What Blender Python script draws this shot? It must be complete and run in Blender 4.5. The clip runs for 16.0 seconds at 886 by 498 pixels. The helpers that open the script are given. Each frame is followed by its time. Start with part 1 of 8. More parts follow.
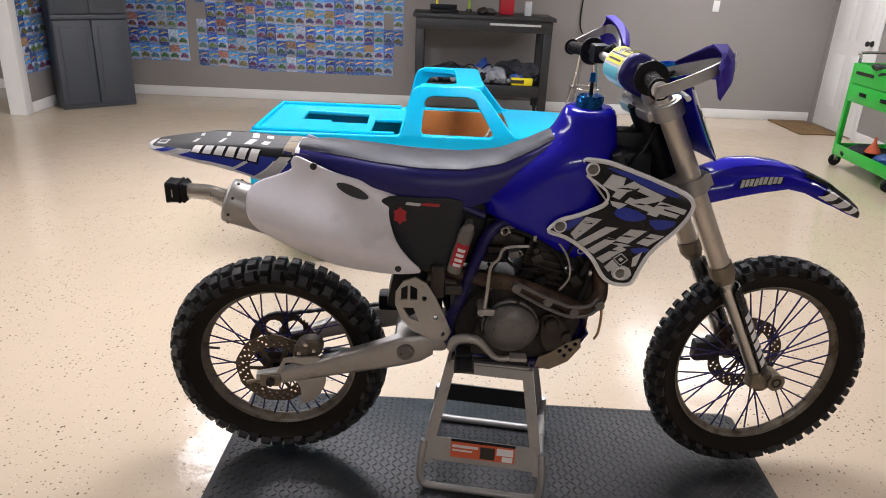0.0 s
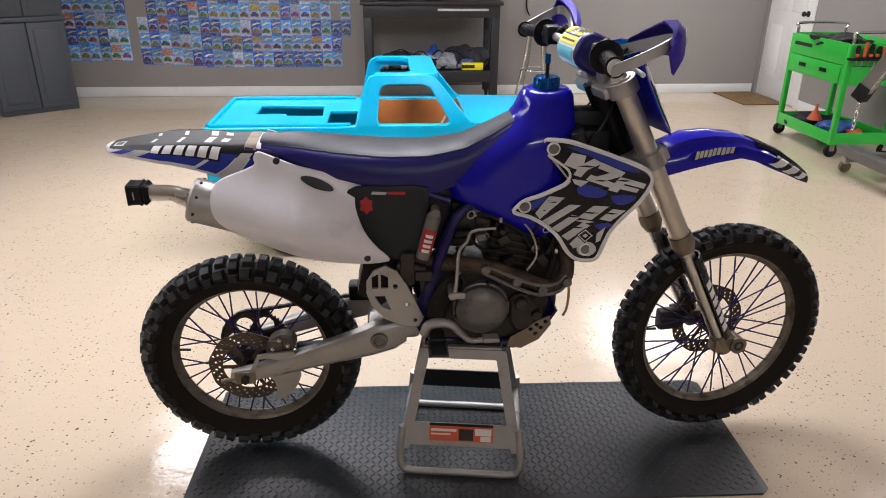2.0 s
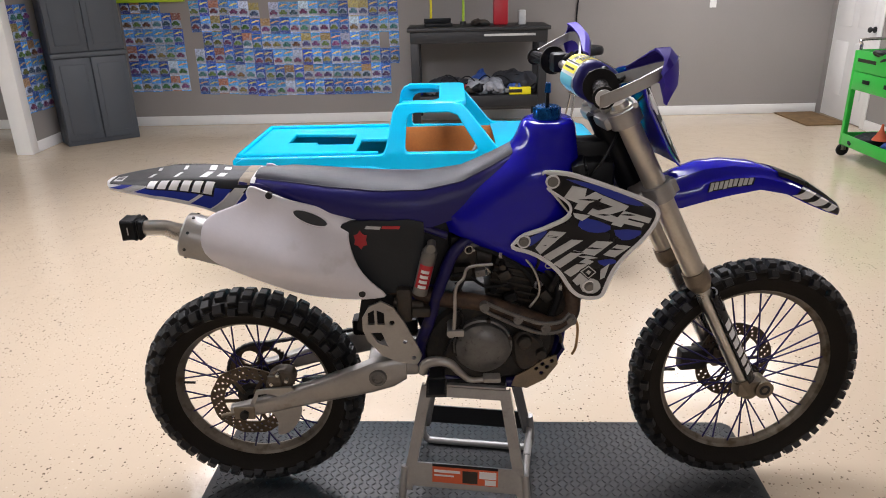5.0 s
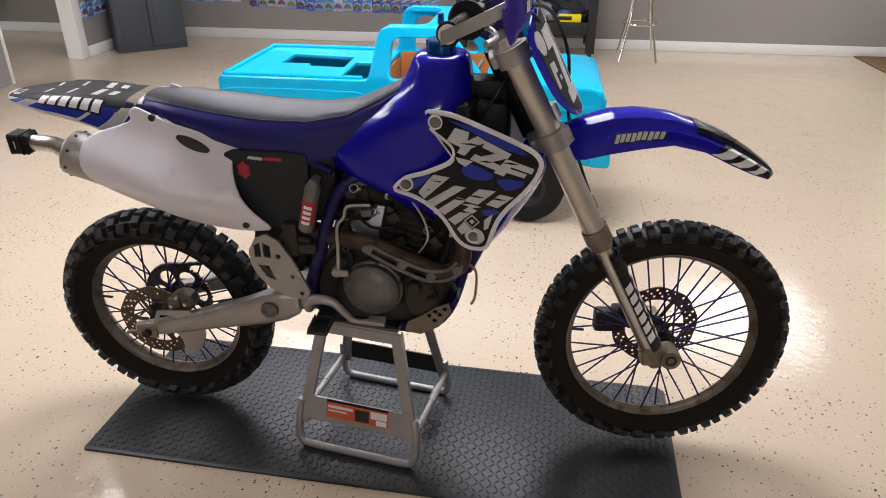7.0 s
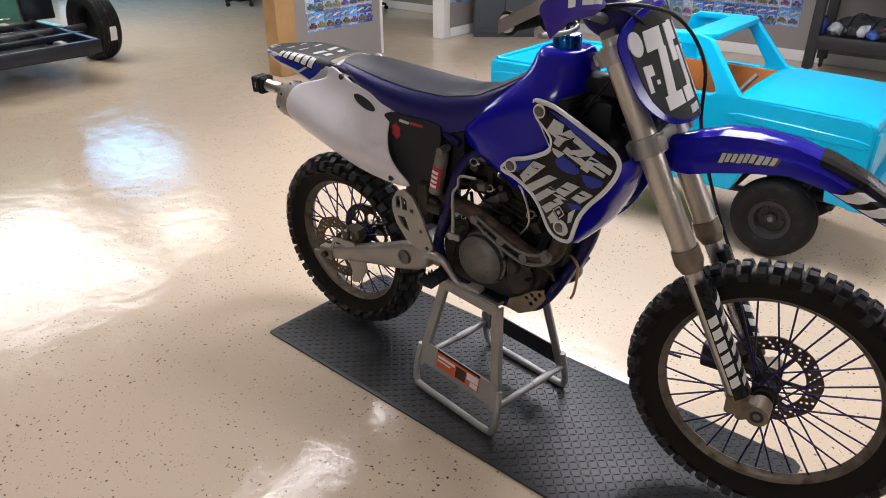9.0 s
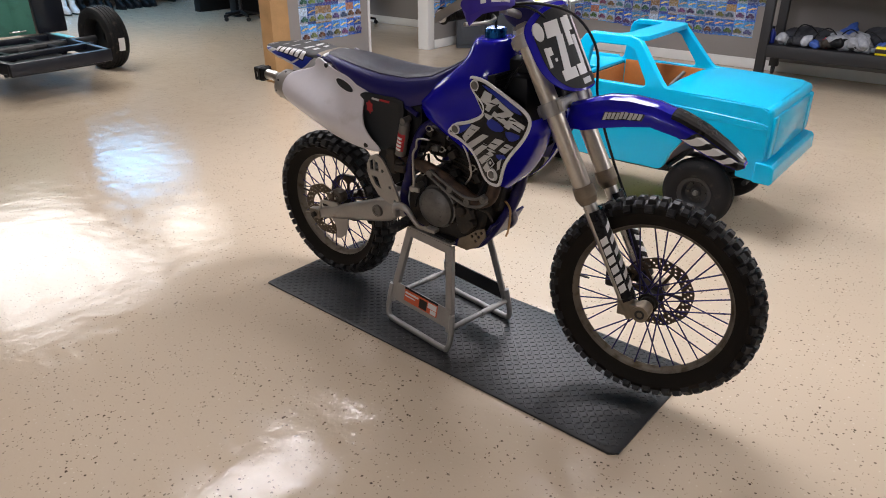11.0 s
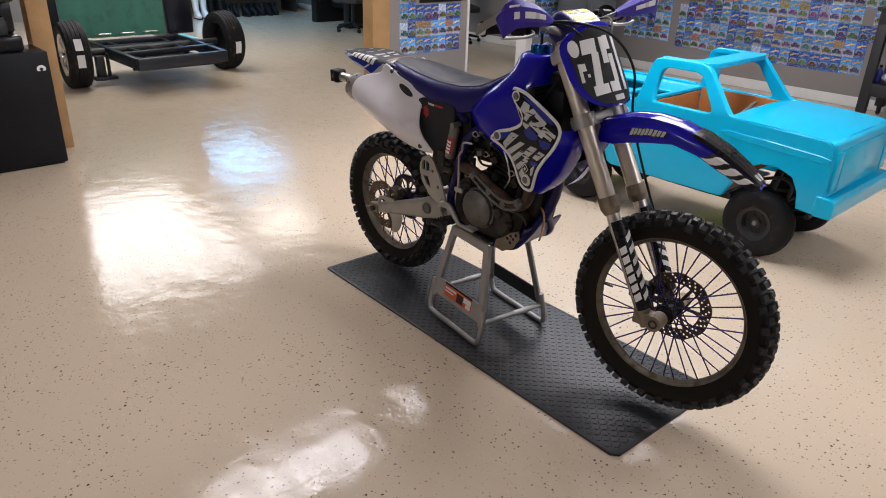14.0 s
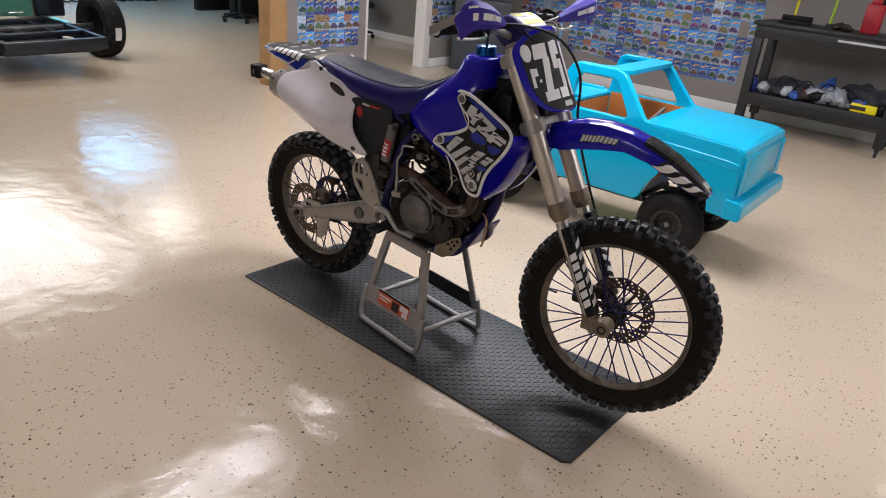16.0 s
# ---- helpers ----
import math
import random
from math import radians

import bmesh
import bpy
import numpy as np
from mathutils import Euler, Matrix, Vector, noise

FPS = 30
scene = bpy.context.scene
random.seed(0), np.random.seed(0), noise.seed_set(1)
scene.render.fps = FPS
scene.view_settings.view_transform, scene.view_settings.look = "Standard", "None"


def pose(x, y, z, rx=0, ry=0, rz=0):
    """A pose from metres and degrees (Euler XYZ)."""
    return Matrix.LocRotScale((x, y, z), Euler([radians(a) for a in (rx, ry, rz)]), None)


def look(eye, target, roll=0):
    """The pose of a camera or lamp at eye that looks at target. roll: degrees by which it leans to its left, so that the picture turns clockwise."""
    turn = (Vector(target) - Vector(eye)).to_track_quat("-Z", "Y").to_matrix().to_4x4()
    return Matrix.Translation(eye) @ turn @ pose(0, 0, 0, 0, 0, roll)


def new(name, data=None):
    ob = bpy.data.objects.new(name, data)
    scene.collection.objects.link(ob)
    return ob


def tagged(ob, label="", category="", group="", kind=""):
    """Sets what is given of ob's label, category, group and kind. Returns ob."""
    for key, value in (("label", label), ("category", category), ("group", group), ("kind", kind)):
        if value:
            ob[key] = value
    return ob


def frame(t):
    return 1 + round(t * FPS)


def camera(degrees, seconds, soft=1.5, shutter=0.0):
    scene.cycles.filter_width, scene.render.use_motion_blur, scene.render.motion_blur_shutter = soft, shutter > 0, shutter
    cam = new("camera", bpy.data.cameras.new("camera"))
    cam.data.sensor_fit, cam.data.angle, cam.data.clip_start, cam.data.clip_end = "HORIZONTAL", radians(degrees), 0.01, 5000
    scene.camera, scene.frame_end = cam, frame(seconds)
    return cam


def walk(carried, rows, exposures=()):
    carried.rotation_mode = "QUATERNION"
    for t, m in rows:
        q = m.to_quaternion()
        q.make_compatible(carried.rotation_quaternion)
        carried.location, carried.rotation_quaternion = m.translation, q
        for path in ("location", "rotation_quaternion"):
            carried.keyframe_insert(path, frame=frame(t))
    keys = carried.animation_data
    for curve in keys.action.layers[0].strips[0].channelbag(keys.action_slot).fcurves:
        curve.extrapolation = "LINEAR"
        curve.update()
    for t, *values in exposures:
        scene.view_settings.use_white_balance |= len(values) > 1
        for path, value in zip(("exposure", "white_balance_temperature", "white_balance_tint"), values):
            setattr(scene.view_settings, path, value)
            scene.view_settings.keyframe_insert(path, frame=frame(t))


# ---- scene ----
cam = camera(64.5, 16.0, soft=1.0)
PATH = [
    (0, (0.458, -1.911, 1.521), (0.492, -0.059, 0.766), 2.6),
    (0.5, (0.437, -1.903, 1.519), (0.556, -0.067, 0.735), 0.5),
    (1, (0.437, -1.908, 1.519), (0.613, -0.096, 0.691), 0.5),
    (1.5, (0.448, -1.918, 1.525), (0.672, -0.1, 0.721), 1.2),
    (2, (0.433, -1.929, 1.523), (0.583, -0.095, 0.739), 0.5),
    (2.5, (0.427, -1.931, 1.525), (0.551, -0.098, 0.736), -0.6),
    (3, (0.447, -1.93, 1.529), (0.618, -0.106, 0.727), -1.7),
    (3.5, (0.5, -1.928, 1.532), (0.682, -0.106, 0.728), -2.6),
    (4, (0.553, -1.932, 1.531), (0.643, -0.07, 0.808), -2.3),
    (6.5, (0.914, -1.739, 1.535), (0.761, 0.094, 0.75), -0.7),
    (7, (1.111, -1.739, 1.532), (0.862, 0.023, 0.618), 0.2),
    (7.5, (1.215, -1.614, 1.537), (0.898, 0.165, 0.679), 4.0),
    (8, (1.386, -1.481, 1.534), (0.728, 0.165, 0.608), 1.8),
    (8.5, (1.586, -1.463, 1.518), (0.746, 0.072, 0.549), 3.1),
    (9, (1.751, -1.62, 1.531), (0.629, -0.239, 0.618), -0.0),
    (11.5, (2.241, -2.046, 1.559), (1.116, -0.632, 0.701), 0.1),
    (12, (2.233, -2.08, 1.559), (1.139, -0.652, 0.685), 2.9),
    (12.5, (2.303, -2.071, 1.56), (1.166, -0.672, 0.694), 1.3),
    (13, (2.409, -2.02, 1.561), (1.114, -0.741, 0.732), 1.1),
    (13.5, (2.508, -2.002, 1.561), (1.207, -0.732, 0.725), 2.3),
    (14, (2.512, -2.001, 1.563), (1.174, -0.765, 0.737), 1.8),
    (14.5, (2.445, -2.011, 1.566), (1.15, -0.718, 0.758), 2.0),
    (15, (2.353, -2.035, 1.561), (1.056, -0.752, 0.741), 1.9),
    (15.5, (2.297, -2.065, 1.556), (1.063, -0.71, 0.756), 2.5),
    (16, (2.285, -2.079, 1.548), (1.192, -0.616, 0.732), 5.5),
]
walk(cam, [(t, look(eye, target, roll)) for t, eye, target, roll in PATH], ((0.0, 0.10), (9.0, 0.12), (12.0, -0.06), (16.0, -0.06)))

# ---- light ----
world = bpy.data.worlds.new("world")
world.use_nodes = True
scene.world = world
wbg = world.node_tree.nodes["Background"]
wbg.inputs[0].default_value, wbg.inputs[1].default_value = (0.05, 0.06, 0.08, 1), 0.1

CEIL = 2.45
# ceiling panels, some only added as fill: x, y, size along x, size along y, watts, colour
PANELS = [
    (-1.40, 0.20, 0.30, 1.6, 25, (0.985, 0.952, 1.04)),
    (-1.62, 1.56, 0.30, 0.36, 6, (0.985, 0.952, 1.04)),
    # added fill for the back wall; its reflection falls on the mat
    (-0.7, 3.05, 1.6, 0.8, 54, (0.985, 0.952, 1.04)),
    (0.8, 1.05, 0.8, 1.4, 46, (0.985, 0.952, 1.04)),
    # two added fills for the right wall and cart
    (4.3, 1.2, 0.7, 1.4, 38, (0.985, 0.952, 1.04)),
    (3.3, 4.75, 1.3, 1.3, 31, (0.985, 0.952, 1.04)),
    # added front fill behind the camera
    (1.4, -4.2, 1.2, 0.3, 50, (1.0, 0.96, 1.0)),
    # far bay: shaped to the floor reflections, in place of daylight from openings
    (-6.9, 0.95, 3.8, 1.9, 80, (1.0, 0.96, 1.0)),
    (-6.05, 2.70, 1.0, 0.8, 10, (1.0, 0.95, 0.90)),
    (-9.1, 3.65, 2.0, 1.2, 26, (0.22, 0.60, 1.0)),
]
for px, py, sx, sy, watts, tint in PANELS:
    lamp = bpy.data.lights.new("panel_lamp", "AREA")
    lamp.shape, lamp.size, lamp.size_y, lamp.energy, lamp.color = "RECTANGLE", sx, sy, watts, tint
    new("panel_lamp", lamp).matrix_world = pose(px, py, CEIL - 0.075)

# ---- materials ----
def nodes_of(name):
    m = bpy.data.materials.new(name)
    m.use_nodes = True
    t = m.node_tree
    return m, t.nodes, t.links, t.nodes["Principled BSDF"]


def paint(name, color, rough=0.5, metal=0.0, vary=0.12, scale=6.0, bump=0.0, bump_scale=120.0, coat=0.0, spec=0.5, rand=0.0, dirt=None, dirt_at=0.62):
    """A surface with two scales of noise in colour and gloss, and a fine relief."""
    m, n, l, p = nodes_of(name)
    tc = n.new("ShaderNodeTexCoord")
    big = n.new("ShaderNodeTexNoise")
    big.inputs["Scale"].default_value, big.inputs["Detail"].default_value = scale, 6
    l.new(tc.outputs["Object"], big.inputs["Vector"])
    fine = n.new("ShaderNodeTexNoise")
    fine.inputs["Scale"].default_value, fine.inputs["Detail"].default_value = scale * 14, 3
    l.new(tc.outputs["Object"], fine.inputs["Vector"])
    add = n.new("ShaderNodeMath")
    add.operation = "MULTIPLY_ADD"
    add.inputs[1].default_value = 0.35
    l.new(fine.outputs["Fac"], add.inputs[0])
    l.new(big.outputs["Fac"], add.inputs[2])
    ramp = n.new("ShaderNodeMapRange")
    ramp.inputs["From Min"].default_value, ramp.inputs["From Max"].default_value = 0.4, 0.95
    l.new(add.outputs[0], ramp.inputs["Value"])
    mix = n.new("ShaderNodeMix")
    mix.data_type = "RGBA"
    mix.inputs["A"].default_value = (*[c * (1 - vary) for c in color], 1)
    mix.inputs["B"].default_value = (*[min(1, c * (1 + vary)) for c in color], 1)
    l.new(ramp.outputs[0], mix.inputs["Factor"])
    out = mix.outputs["Result"]
    if dirt:
        spot = n.new("ShaderNodeTexNoise")
        spot.inputs["Scale"].default_value, spot.inputs["Detail"].default_value = scale * 2.3, 8
        l.new(tc.outputs["Object"], spot.inputs["Vector"])
        edge = n.new("ShaderNodeMapRange")
        edge.inputs["From Min"].default_value, edge.inputs["From Max"].default_value = dirt_at - 0.12, dirt_at + 0.1
        l.new(spot.outputs["Fac"], edge.inputs["Value"])
        over = n.new("ShaderNodeMix")
        over.data_type = "RGBA"
        over.inputs["B"].default_value = (*dirt, 1)
        l.new(edge.outputs[0], over.inputs["Factor"])
        l.new(out, over.inputs["A"])
        out = over.outputs["Result"]
    if rand:
        info, hsv = n.new("ShaderNodeObjectInfo"), n.new("ShaderNodeHueSaturation")
        rr = n.new("ShaderNodeMapRange")
        rr.inputs["To Min"].default_value, rr.inputs["To Max"].default_value = 1 - rand, 1 + rand
        l.new(info.outputs["Random"], rr.inputs["Value"])
        l.new(rr.outputs[0], hsv.inputs["Value"])
        l.new(out, hsv.inputs["Color"])
        out = hsv.outputs["Color"]
    l.new(out, p.inputs["Base Color"])
    rg = n.new("ShaderNodeMapRange")
    rg.inputs["To Min"].default_value, rg.inputs["To Max"].default_value = rough * 0.85, min(1, rough * 1.2)
    l.new(add.outputs[0], rg.inputs["Value"])
    l.new(rg.outputs[0], p.inputs["Roughness"])
    p.inputs["Metallic"].default_value = metal
    p.inputs["Specular IOR Level"].default_value = spec
    p.inputs["Coat Weight"].default_value = coat
    p.inputs["Coat Roughness"].default_value = 0.08
    if bump:
        rel = n.new("ShaderNodeTexNoise")
        rel.inputs["Scale"].default_value, rel.inputs["Detail"].default_value = bump_scale, 4
        l.new(tc.outputs["Object"], rel.inputs["Vector"])
        b = n.new("ShaderNodeBump")
        b.inputs["Strength"].default_value, b.inputs["Distance"].default_value = bump, 0.004
        l.new(rel.outputs["Fac"], b.inputs["Height"])
        l.new(b.outputs[0], p.inputs["Normal"])
    return m


def glow(name, color, strength):
    m, n, l, p = nodes_of(name)
    p.inputs["Base Color"].default_value = (0.8, 0.8, 0.8, 1)
    p.inputs["Emission Color"].default_value = (*color, 1)
    p.inputs["Emission Strength"].default_value = strength
    return m


def epoxy_floor():
    """Beige garage epoxy with scattered dark chips under a clear coat."""
    m, n, l, p = nodes_of("epoxy_floor")
    tc = n.new("ShaderNodeTexCoord")
    cloud = n.new("ShaderNodeTexNoise")
    cloud.inputs["Scale"].default_value, cloud.inputs["Detail"].default_value = 0.9, 5
    l.new(tc.outputs["Object"], cloud.inputs["Vector"])
    base = n.new("ShaderNodeMix")
    base.data_type = "RGBA"
    base.inputs["A"].default_value, base.inputs["B"].default_value = (0.560, 0.464, 0.348, 1), (0.622, 0.518, 0.396, 1)
    l.new(cloud.outputs["Fac"], base.inputs["Factor"])
    last = base.outputs["Result"]
    warp = n.new("ShaderNodeTexNoise")
    warp.inputs["Scale"].default_value = 160
    l.new(tc.outputs["Object"], warp.inputs["Vector"])
    push = n.new("ShaderNodeMix")
    push.data_type = "VECTOR"
    push.inputs["Factor"].default_value = 0.011
    l.new(tc.outputs["Object"], push.inputs["A"])
    l.new(warp.outputs["Color"], push.inputs["B"])
    # chips lie thicker in some patches than in others
    patch = n.new("ShaderNodeTexNoise")
    patch.inputs["Scale"].default_value, patch.inputs["Detail"].default_value = 3.2, 4
    l.new(tc.outputs["Object"], patch.inputs["Vector"])
    thick = n.new("ShaderNodeMapRange")
    thick.inputs["From Min"].default_value, thick.inputs["From Max"].default_value = 0.40, 0.56
    thick.inputs["To Min"].default_value, thick.inputs["To Max"].default_value = 0.30, 1.0
    l.new(patch.outputs["Fac"], thick.inputs["Value"])
    for scale, keep, size, color in ((25, 0.90, 0.115, (0.075, 0.05, 0.032, 1)), (41, 0.82, 0.145, (0.07, 0.046, 0.030, 1)), (72, 0.80, 0.14, (0.16, 0.11, 0.07, 1)), (46, 0.90, 0.15, (0.68, 0.60, 0.48, 1))):
        cell = n.new("ShaderNodeTexVoronoi")
        cell.voronoi_dimensions = "2D"
        cell.inputs["Scale"].default_value = scale
        l.new(push.outputs["Result"], cell.inputs["Vector"])
        sep = n.new("ShaderNodeSeparateColor")
        l.new(cell.outputs["Color"], sep.inputs[0])
        pick = n.new("ShaderNodeMath")
        pick.operation = "GREATER_THAN"
        pick.inputs[1].default_value = keep
        l.new(sep.outputs[0], pick.inputs[0])
        near = n.new("ShaderNodeMapRange")
        near.inputs["From Min"].default_value, near.inputs["From Max"].default_value = size, size * 0.75
        l.new(cell.outputs["Distance"], near.inputs["Value"])
        both = n.new("ShaderNodeMath")
        both.operation = "MULTIPLY"
        l.new(pick.outputs[0], both.inputs[0])
        l.new(near.outputs[0], both.inputs[1])
        some = n.new("ShaderNodeMath")
        some.operation = "MULTIPLY"
        l.new(both.outputs[0], some.inputs[0])
        l.new(thick.outputs[0], some.inputs[1])
        over = n.new("ShaderNodeMix")
        over.data_type = "RGBA"
        over.inputs["B"].default_value = color
        l.new(some.outputs[0], over.inputs["Factor"])
        l.new(last, over.inputs["A"])
        last = over.outputs["Result"]
    l.new(last, p.inputs["Base Color"])
    rg = n.new("ShaderNodeMapRange")
    rg.inputs["To Min"].default_value, rg.inputs["To Max"].default_value = 0.06, 0.18
    smear_map = n.new("ShaderNodeMapping")
    smear_map.inputs["Scale"].default_value = (2.2, 9.0, 1.0)
    smear_map.inputs["Rotation"].default_value = (0, 0, 0.75)
    l.new(tc.outputs["Object"], smear_map.inputs["Vector"])
    smear = n.new("ShaderNodeTexNoise")
    smear.inputs["Scale"].default_value, smear.inputs["Detail"].default_value = 1.6, 7
    l.new(smear_map.outputs[0], smear.inputs["Vector"])
    rg.inputs["From Min"].default_value, rg.inputs["From Max"].default_value = 0.36, 0.64
    l.new(smear.outputs["Fac"], rg.inputs["Value"])
    l.new(rg.outputs[0], p.inputs["Roughness"])
    wave = n.new("ShaderNodeTexNoise")
    wave.inputs["Scale"].default_value, wave.inputs["Detail"].default_value = 7, 3
    l.new(tc.outputs["Object"], wave.inputs["Vector"])
    peel = n.new("ShaderNodeTexNoise")
    peel.inputs["Scale"].default_value, peel.inputs["Detail"].default_value = 75, 3
    l.new(tc.outputs["Object"], peel.inputs["Vector"])
    rise = n.new("ShaderNodeMath")
    rise.operation = "MULTIPLY_ADD"
    rise.inputs[1].default_value = 0.13
    l.new(peel.outputs["Fac"], rise.inputs[0])
    l.new(wave.outputs["Fac"], rise.inputs[2])
    b = n.new("ShaderNodeBump")
    b.inputs["Strength"].default_value, b.inputs["Distance"].default_value = 0.25, 0.013
    l.new(rise.outputs[0], b.inputs["Height"])
    l.new(b.outputs[0], p.inputs["Normal"])
    p.inputs["Specular IOR Level"].default_value = 0.42
    return m


M_FLOOR = epoxy_floor()
M_WALL = paint("grey_wall_paint", (0.272, 0.254, 0.243), 0.75, vary=0.04, scale=2, bump=0.25, bump_scale=90)
M_WHITE = paint("white_trim_paint", (0.78, 0.78, 0.77), 0.45, vary=0.03, bump=0.05)
M_CEIL = paint("white_ceiling_paint", (0.62, 0.61, 0.60), 0.85, vary=0.03, bump=0.2)
M_PINE = paint("pine_timber", (0.42, 0.25, 0.11), 0.6, vary=0.2, scale=5, bump=0.2)
M_LED = glow("led_diffuser", (1.0, 0.97, 0.92), 2.6)
M_BLUELED = glow("blue_tinted_diffuser", (0.16, 0.52, 1.0), 4.0)
M_RUBBER = paint("black_rubber", (0.010, 0.010, 0.011), 0.6, vary=0.3, scale=9, bump=0.3, spec=0.22, dirt=(0.06, 0.05, 0.04), dirt_at=0.7)
M_KNOB = paint("tyre_knob_rubber", (0.016, 0.0165, 0.018), 0.48, vary=0.45, scale=16, bump=0.35, spec=0.4, rand=0.35)
M_SIDEWALL = paint("dusty_tyre_sidewall", (0.013, 0.0105, 0.008), 0.7, vary=0.25, scale=8, bump=0.2, spec=0.2)
M_MATRUB = paint("grey_rubber_mat", (0.022, 0.024, 0.027), 0.38, vary=0.2, scale=4, bump=0.15, dirt=(0.05, 0.05, 0.05), dirt_at=0.7)
M_BLUE = paint("gloss_blue_plastic", (0.008, 0.006, 0.37), 0.11, vary=0.1, scale=5, bump=0.012, coat=0.0, spec=0.32)
M_BLUESEAT = paint("blue_seat_vinyl", (0.006, 0.005, 0.125), 0.36, vary=0.12, bump=0.12, bump_scale=400, spec=0.4)
M_SEAT = paint("grey_gripper_vinyl", (0.013, 0.015, 0.026), 0.36, vary=0.2, scale=14, bump=0.16, bump_scale=420, spec=0.26)
M_PIPING = paint("dark_piping", (0.03, 0.03, 0.07), 0.5)
M_PANEL = paint("scuffed_white_plastic", (0.75, 0.735, 0.79), 0.3, vary=0.05, scale=4, bump=0.06, dirt=(0.50, 0.48, 0.47), dirt_at=0.74)
M_BLACK = paint("black_plastic", (0.007, 0.0078, 0.0095), 0.42, vary=0.2, bump=0.1, spec=0.22)
M_GLOSSBLACK = paint("gloss_black_vinyl", (0.009, 0.009, 0.011), 0.25, vary=0.15, spec=0.3)
M_GREYVINYL = paint("silver_grey_vinyl", (0.52, 0.53, 0.53), 0.35, vary=0.12, scale=20)
M_WHITEVINYL = paint("white_vinyl", (0.75, 0.75, 0.76), 0.3, vary=0.04)
M_BLUEVINYL = paint("blue_vinyl", (0.010, 0.028, 0.30), 0.28, vary=0.15)
M_RED = paint("red_vinyl", (0.42, 0.015, 0.025), 0.4, vary=0.1)
M_ORANGE = paint("orange_red_sticker", (0.62, 0.11, 0.04), 0.45, vary=0.1)
M_YELLOW = paint("yellow_vinyl", (0.86, 0.74, 0.01), 0.4, vary=0.06)
M_CYANVINYL = paint("pale_cyan_vinyl", (0.16, 0.55, 0.66), 0.4)
M_ALLOY = paint("dull_aluminium", (0.37, 0.36, 0.345), 0.40, metal=0.7, vary=0.12, scale=9, bump=0.08, dirt=(0.22, 0.19, 0.15), dirt_at=0.72)
M_CAST = paint("dirty_cast_engine_metal", (0.036, 0.032, 0.028), 0.5, metal=0.4, vary=0.4, scale=14, bump=0.25, dirt=(0.05, 0.035, 0.025), dirt_at=0.58)
M_DARKCAST = paint("oily_dark_engine_metal", (0.014, 0.013, 0.012), 0.5, metal=0.3, vary=0.5, scale=16, bump=0.3, dirt=(0.05, 0.035, 0.022), dirt_at=0.66)
M_AIRBOX = paint("charcoal_airbox_plastic", (0.017, 0.020, 0.024), 0.5, vary=0.15, scale=9, bump=0.12, spec=0.3)
M_COVER = paint("scratched_cover_metal", (0.150, 0.146, 0.140), 0.42, metal=0.5, vary=0.2, scale=40, bump=0.1, dirt=(0.05, 0.042, 0.035), dirt_at=0.7)
M_STEEL = paint("bright_steel", (0.55, 0.54, 0.52), 0.26, metal=1.0, vary=0.12, scale=20)
M_FORK = paint("satin_fork_metal", (0.60, 0.555, 0.48), 0.34, metal=0.7, vary=0.14, scale=8, dirt=(0.25, 0.21, 0.16), dirt_at=0.74)
M_BRONZE = paint("tarnished_axle_clamp", (0.24, 0.20, 0.15), 0.5, metal=0.7, vary=0.3, scale=18, bump=0.15)
M_RUST = paint("heat_stained_pipe", (0.085, 0.052, 0.034), 0.55, metal=0.4, vary=0.5, scale=12, bump=0.2, dirt=(0.03, 0.02, 0.016), dirt_at=0.55)
M_RIM = paint("dull_rim_alloy", (0.20, 0.175, 0.14), 0.45, metal=0.7, vary=0.2, scale=14, dirt=(0.10, 0.08, 0.05), dirt_at=0.6)
M_SPOKE = paint("blue_black_spoke", (0.020, 0.016, 0.095), 0.4, metal=0.4, vary=0.3)
M_DISC = paint("brown_brake_disc", (0.10, 0.078, 0.058), 0.44, metal=0.85, vary=0.25, scale=20)
M_FRAME = paint("violet_blue_frame_paint", (0.009, 0.007, 0.075), 0.34, spec=0.3, vary=0.3, scale=12, dirt=(0.05, 0.04, 0.05), dirt_at=0.68)
M_ANOBLUE = paint("anodised_blue", (0.014, 0.14, 0.46), 0.18, metal=0.9, vary=0.1)
M_SILVER = paint("silver_stand_paint", (0.36, 0.355, 0.35), 0.4, metal=0.55, vary=0.15, scale=10, bump=0.05, dirt=(0.2, 0.19, 0.18), dirt_at=0.74)
M_PURPLE = paint("violet_blue_guard_plastic", (0.045, 0.028, 0.30), 0.45, vary=0.1, spec=0.18)
M_CYAN = paint("cyan_gelcoat", (0.0, 0.45, 0.74), 0.17, vary=0.04, scale=3, coat=0.0, spec=0.38)
M_FIBER = paint("raw_orange_plywood", (0.38, 0.13, 0.025), 0.7, vary=0.25, scale=5, bump=0.3)
M_DARK = paint("dark_grey_steel", (0.020, 0.021, 0.023), 0.45, metal=0.2, vary=0.2)
M_CABINET = paint("charcoal_cabinet_plastic", (0.058, 0.068, 0.082), 0.5, vary=0.08, bump=0.1)
M_BENCH = paint("slate_grey_bench_steel", (0.013, 0.0138, 0.016), 0.45, vary=0.12, bump=0.06)
M_GREEN = paint("bright_green_enamel", (0.03, 0.52, 0.06), 0.3, vary=0.05, coat=0.2)
M_LIME = paint("lime_green_frame", (0.40, 0.62, 0.03), 0.45)
M_CHROME = paint("chrome", (0.75, 0.75, 0.74), 0.12, metal=1.0, vary=0.05)
M_CRANE = paint("grey_hoist_enamel", (0.17, 0.165, 0.155), 0.42, metal=0.35, vary=0.15, scale=5)
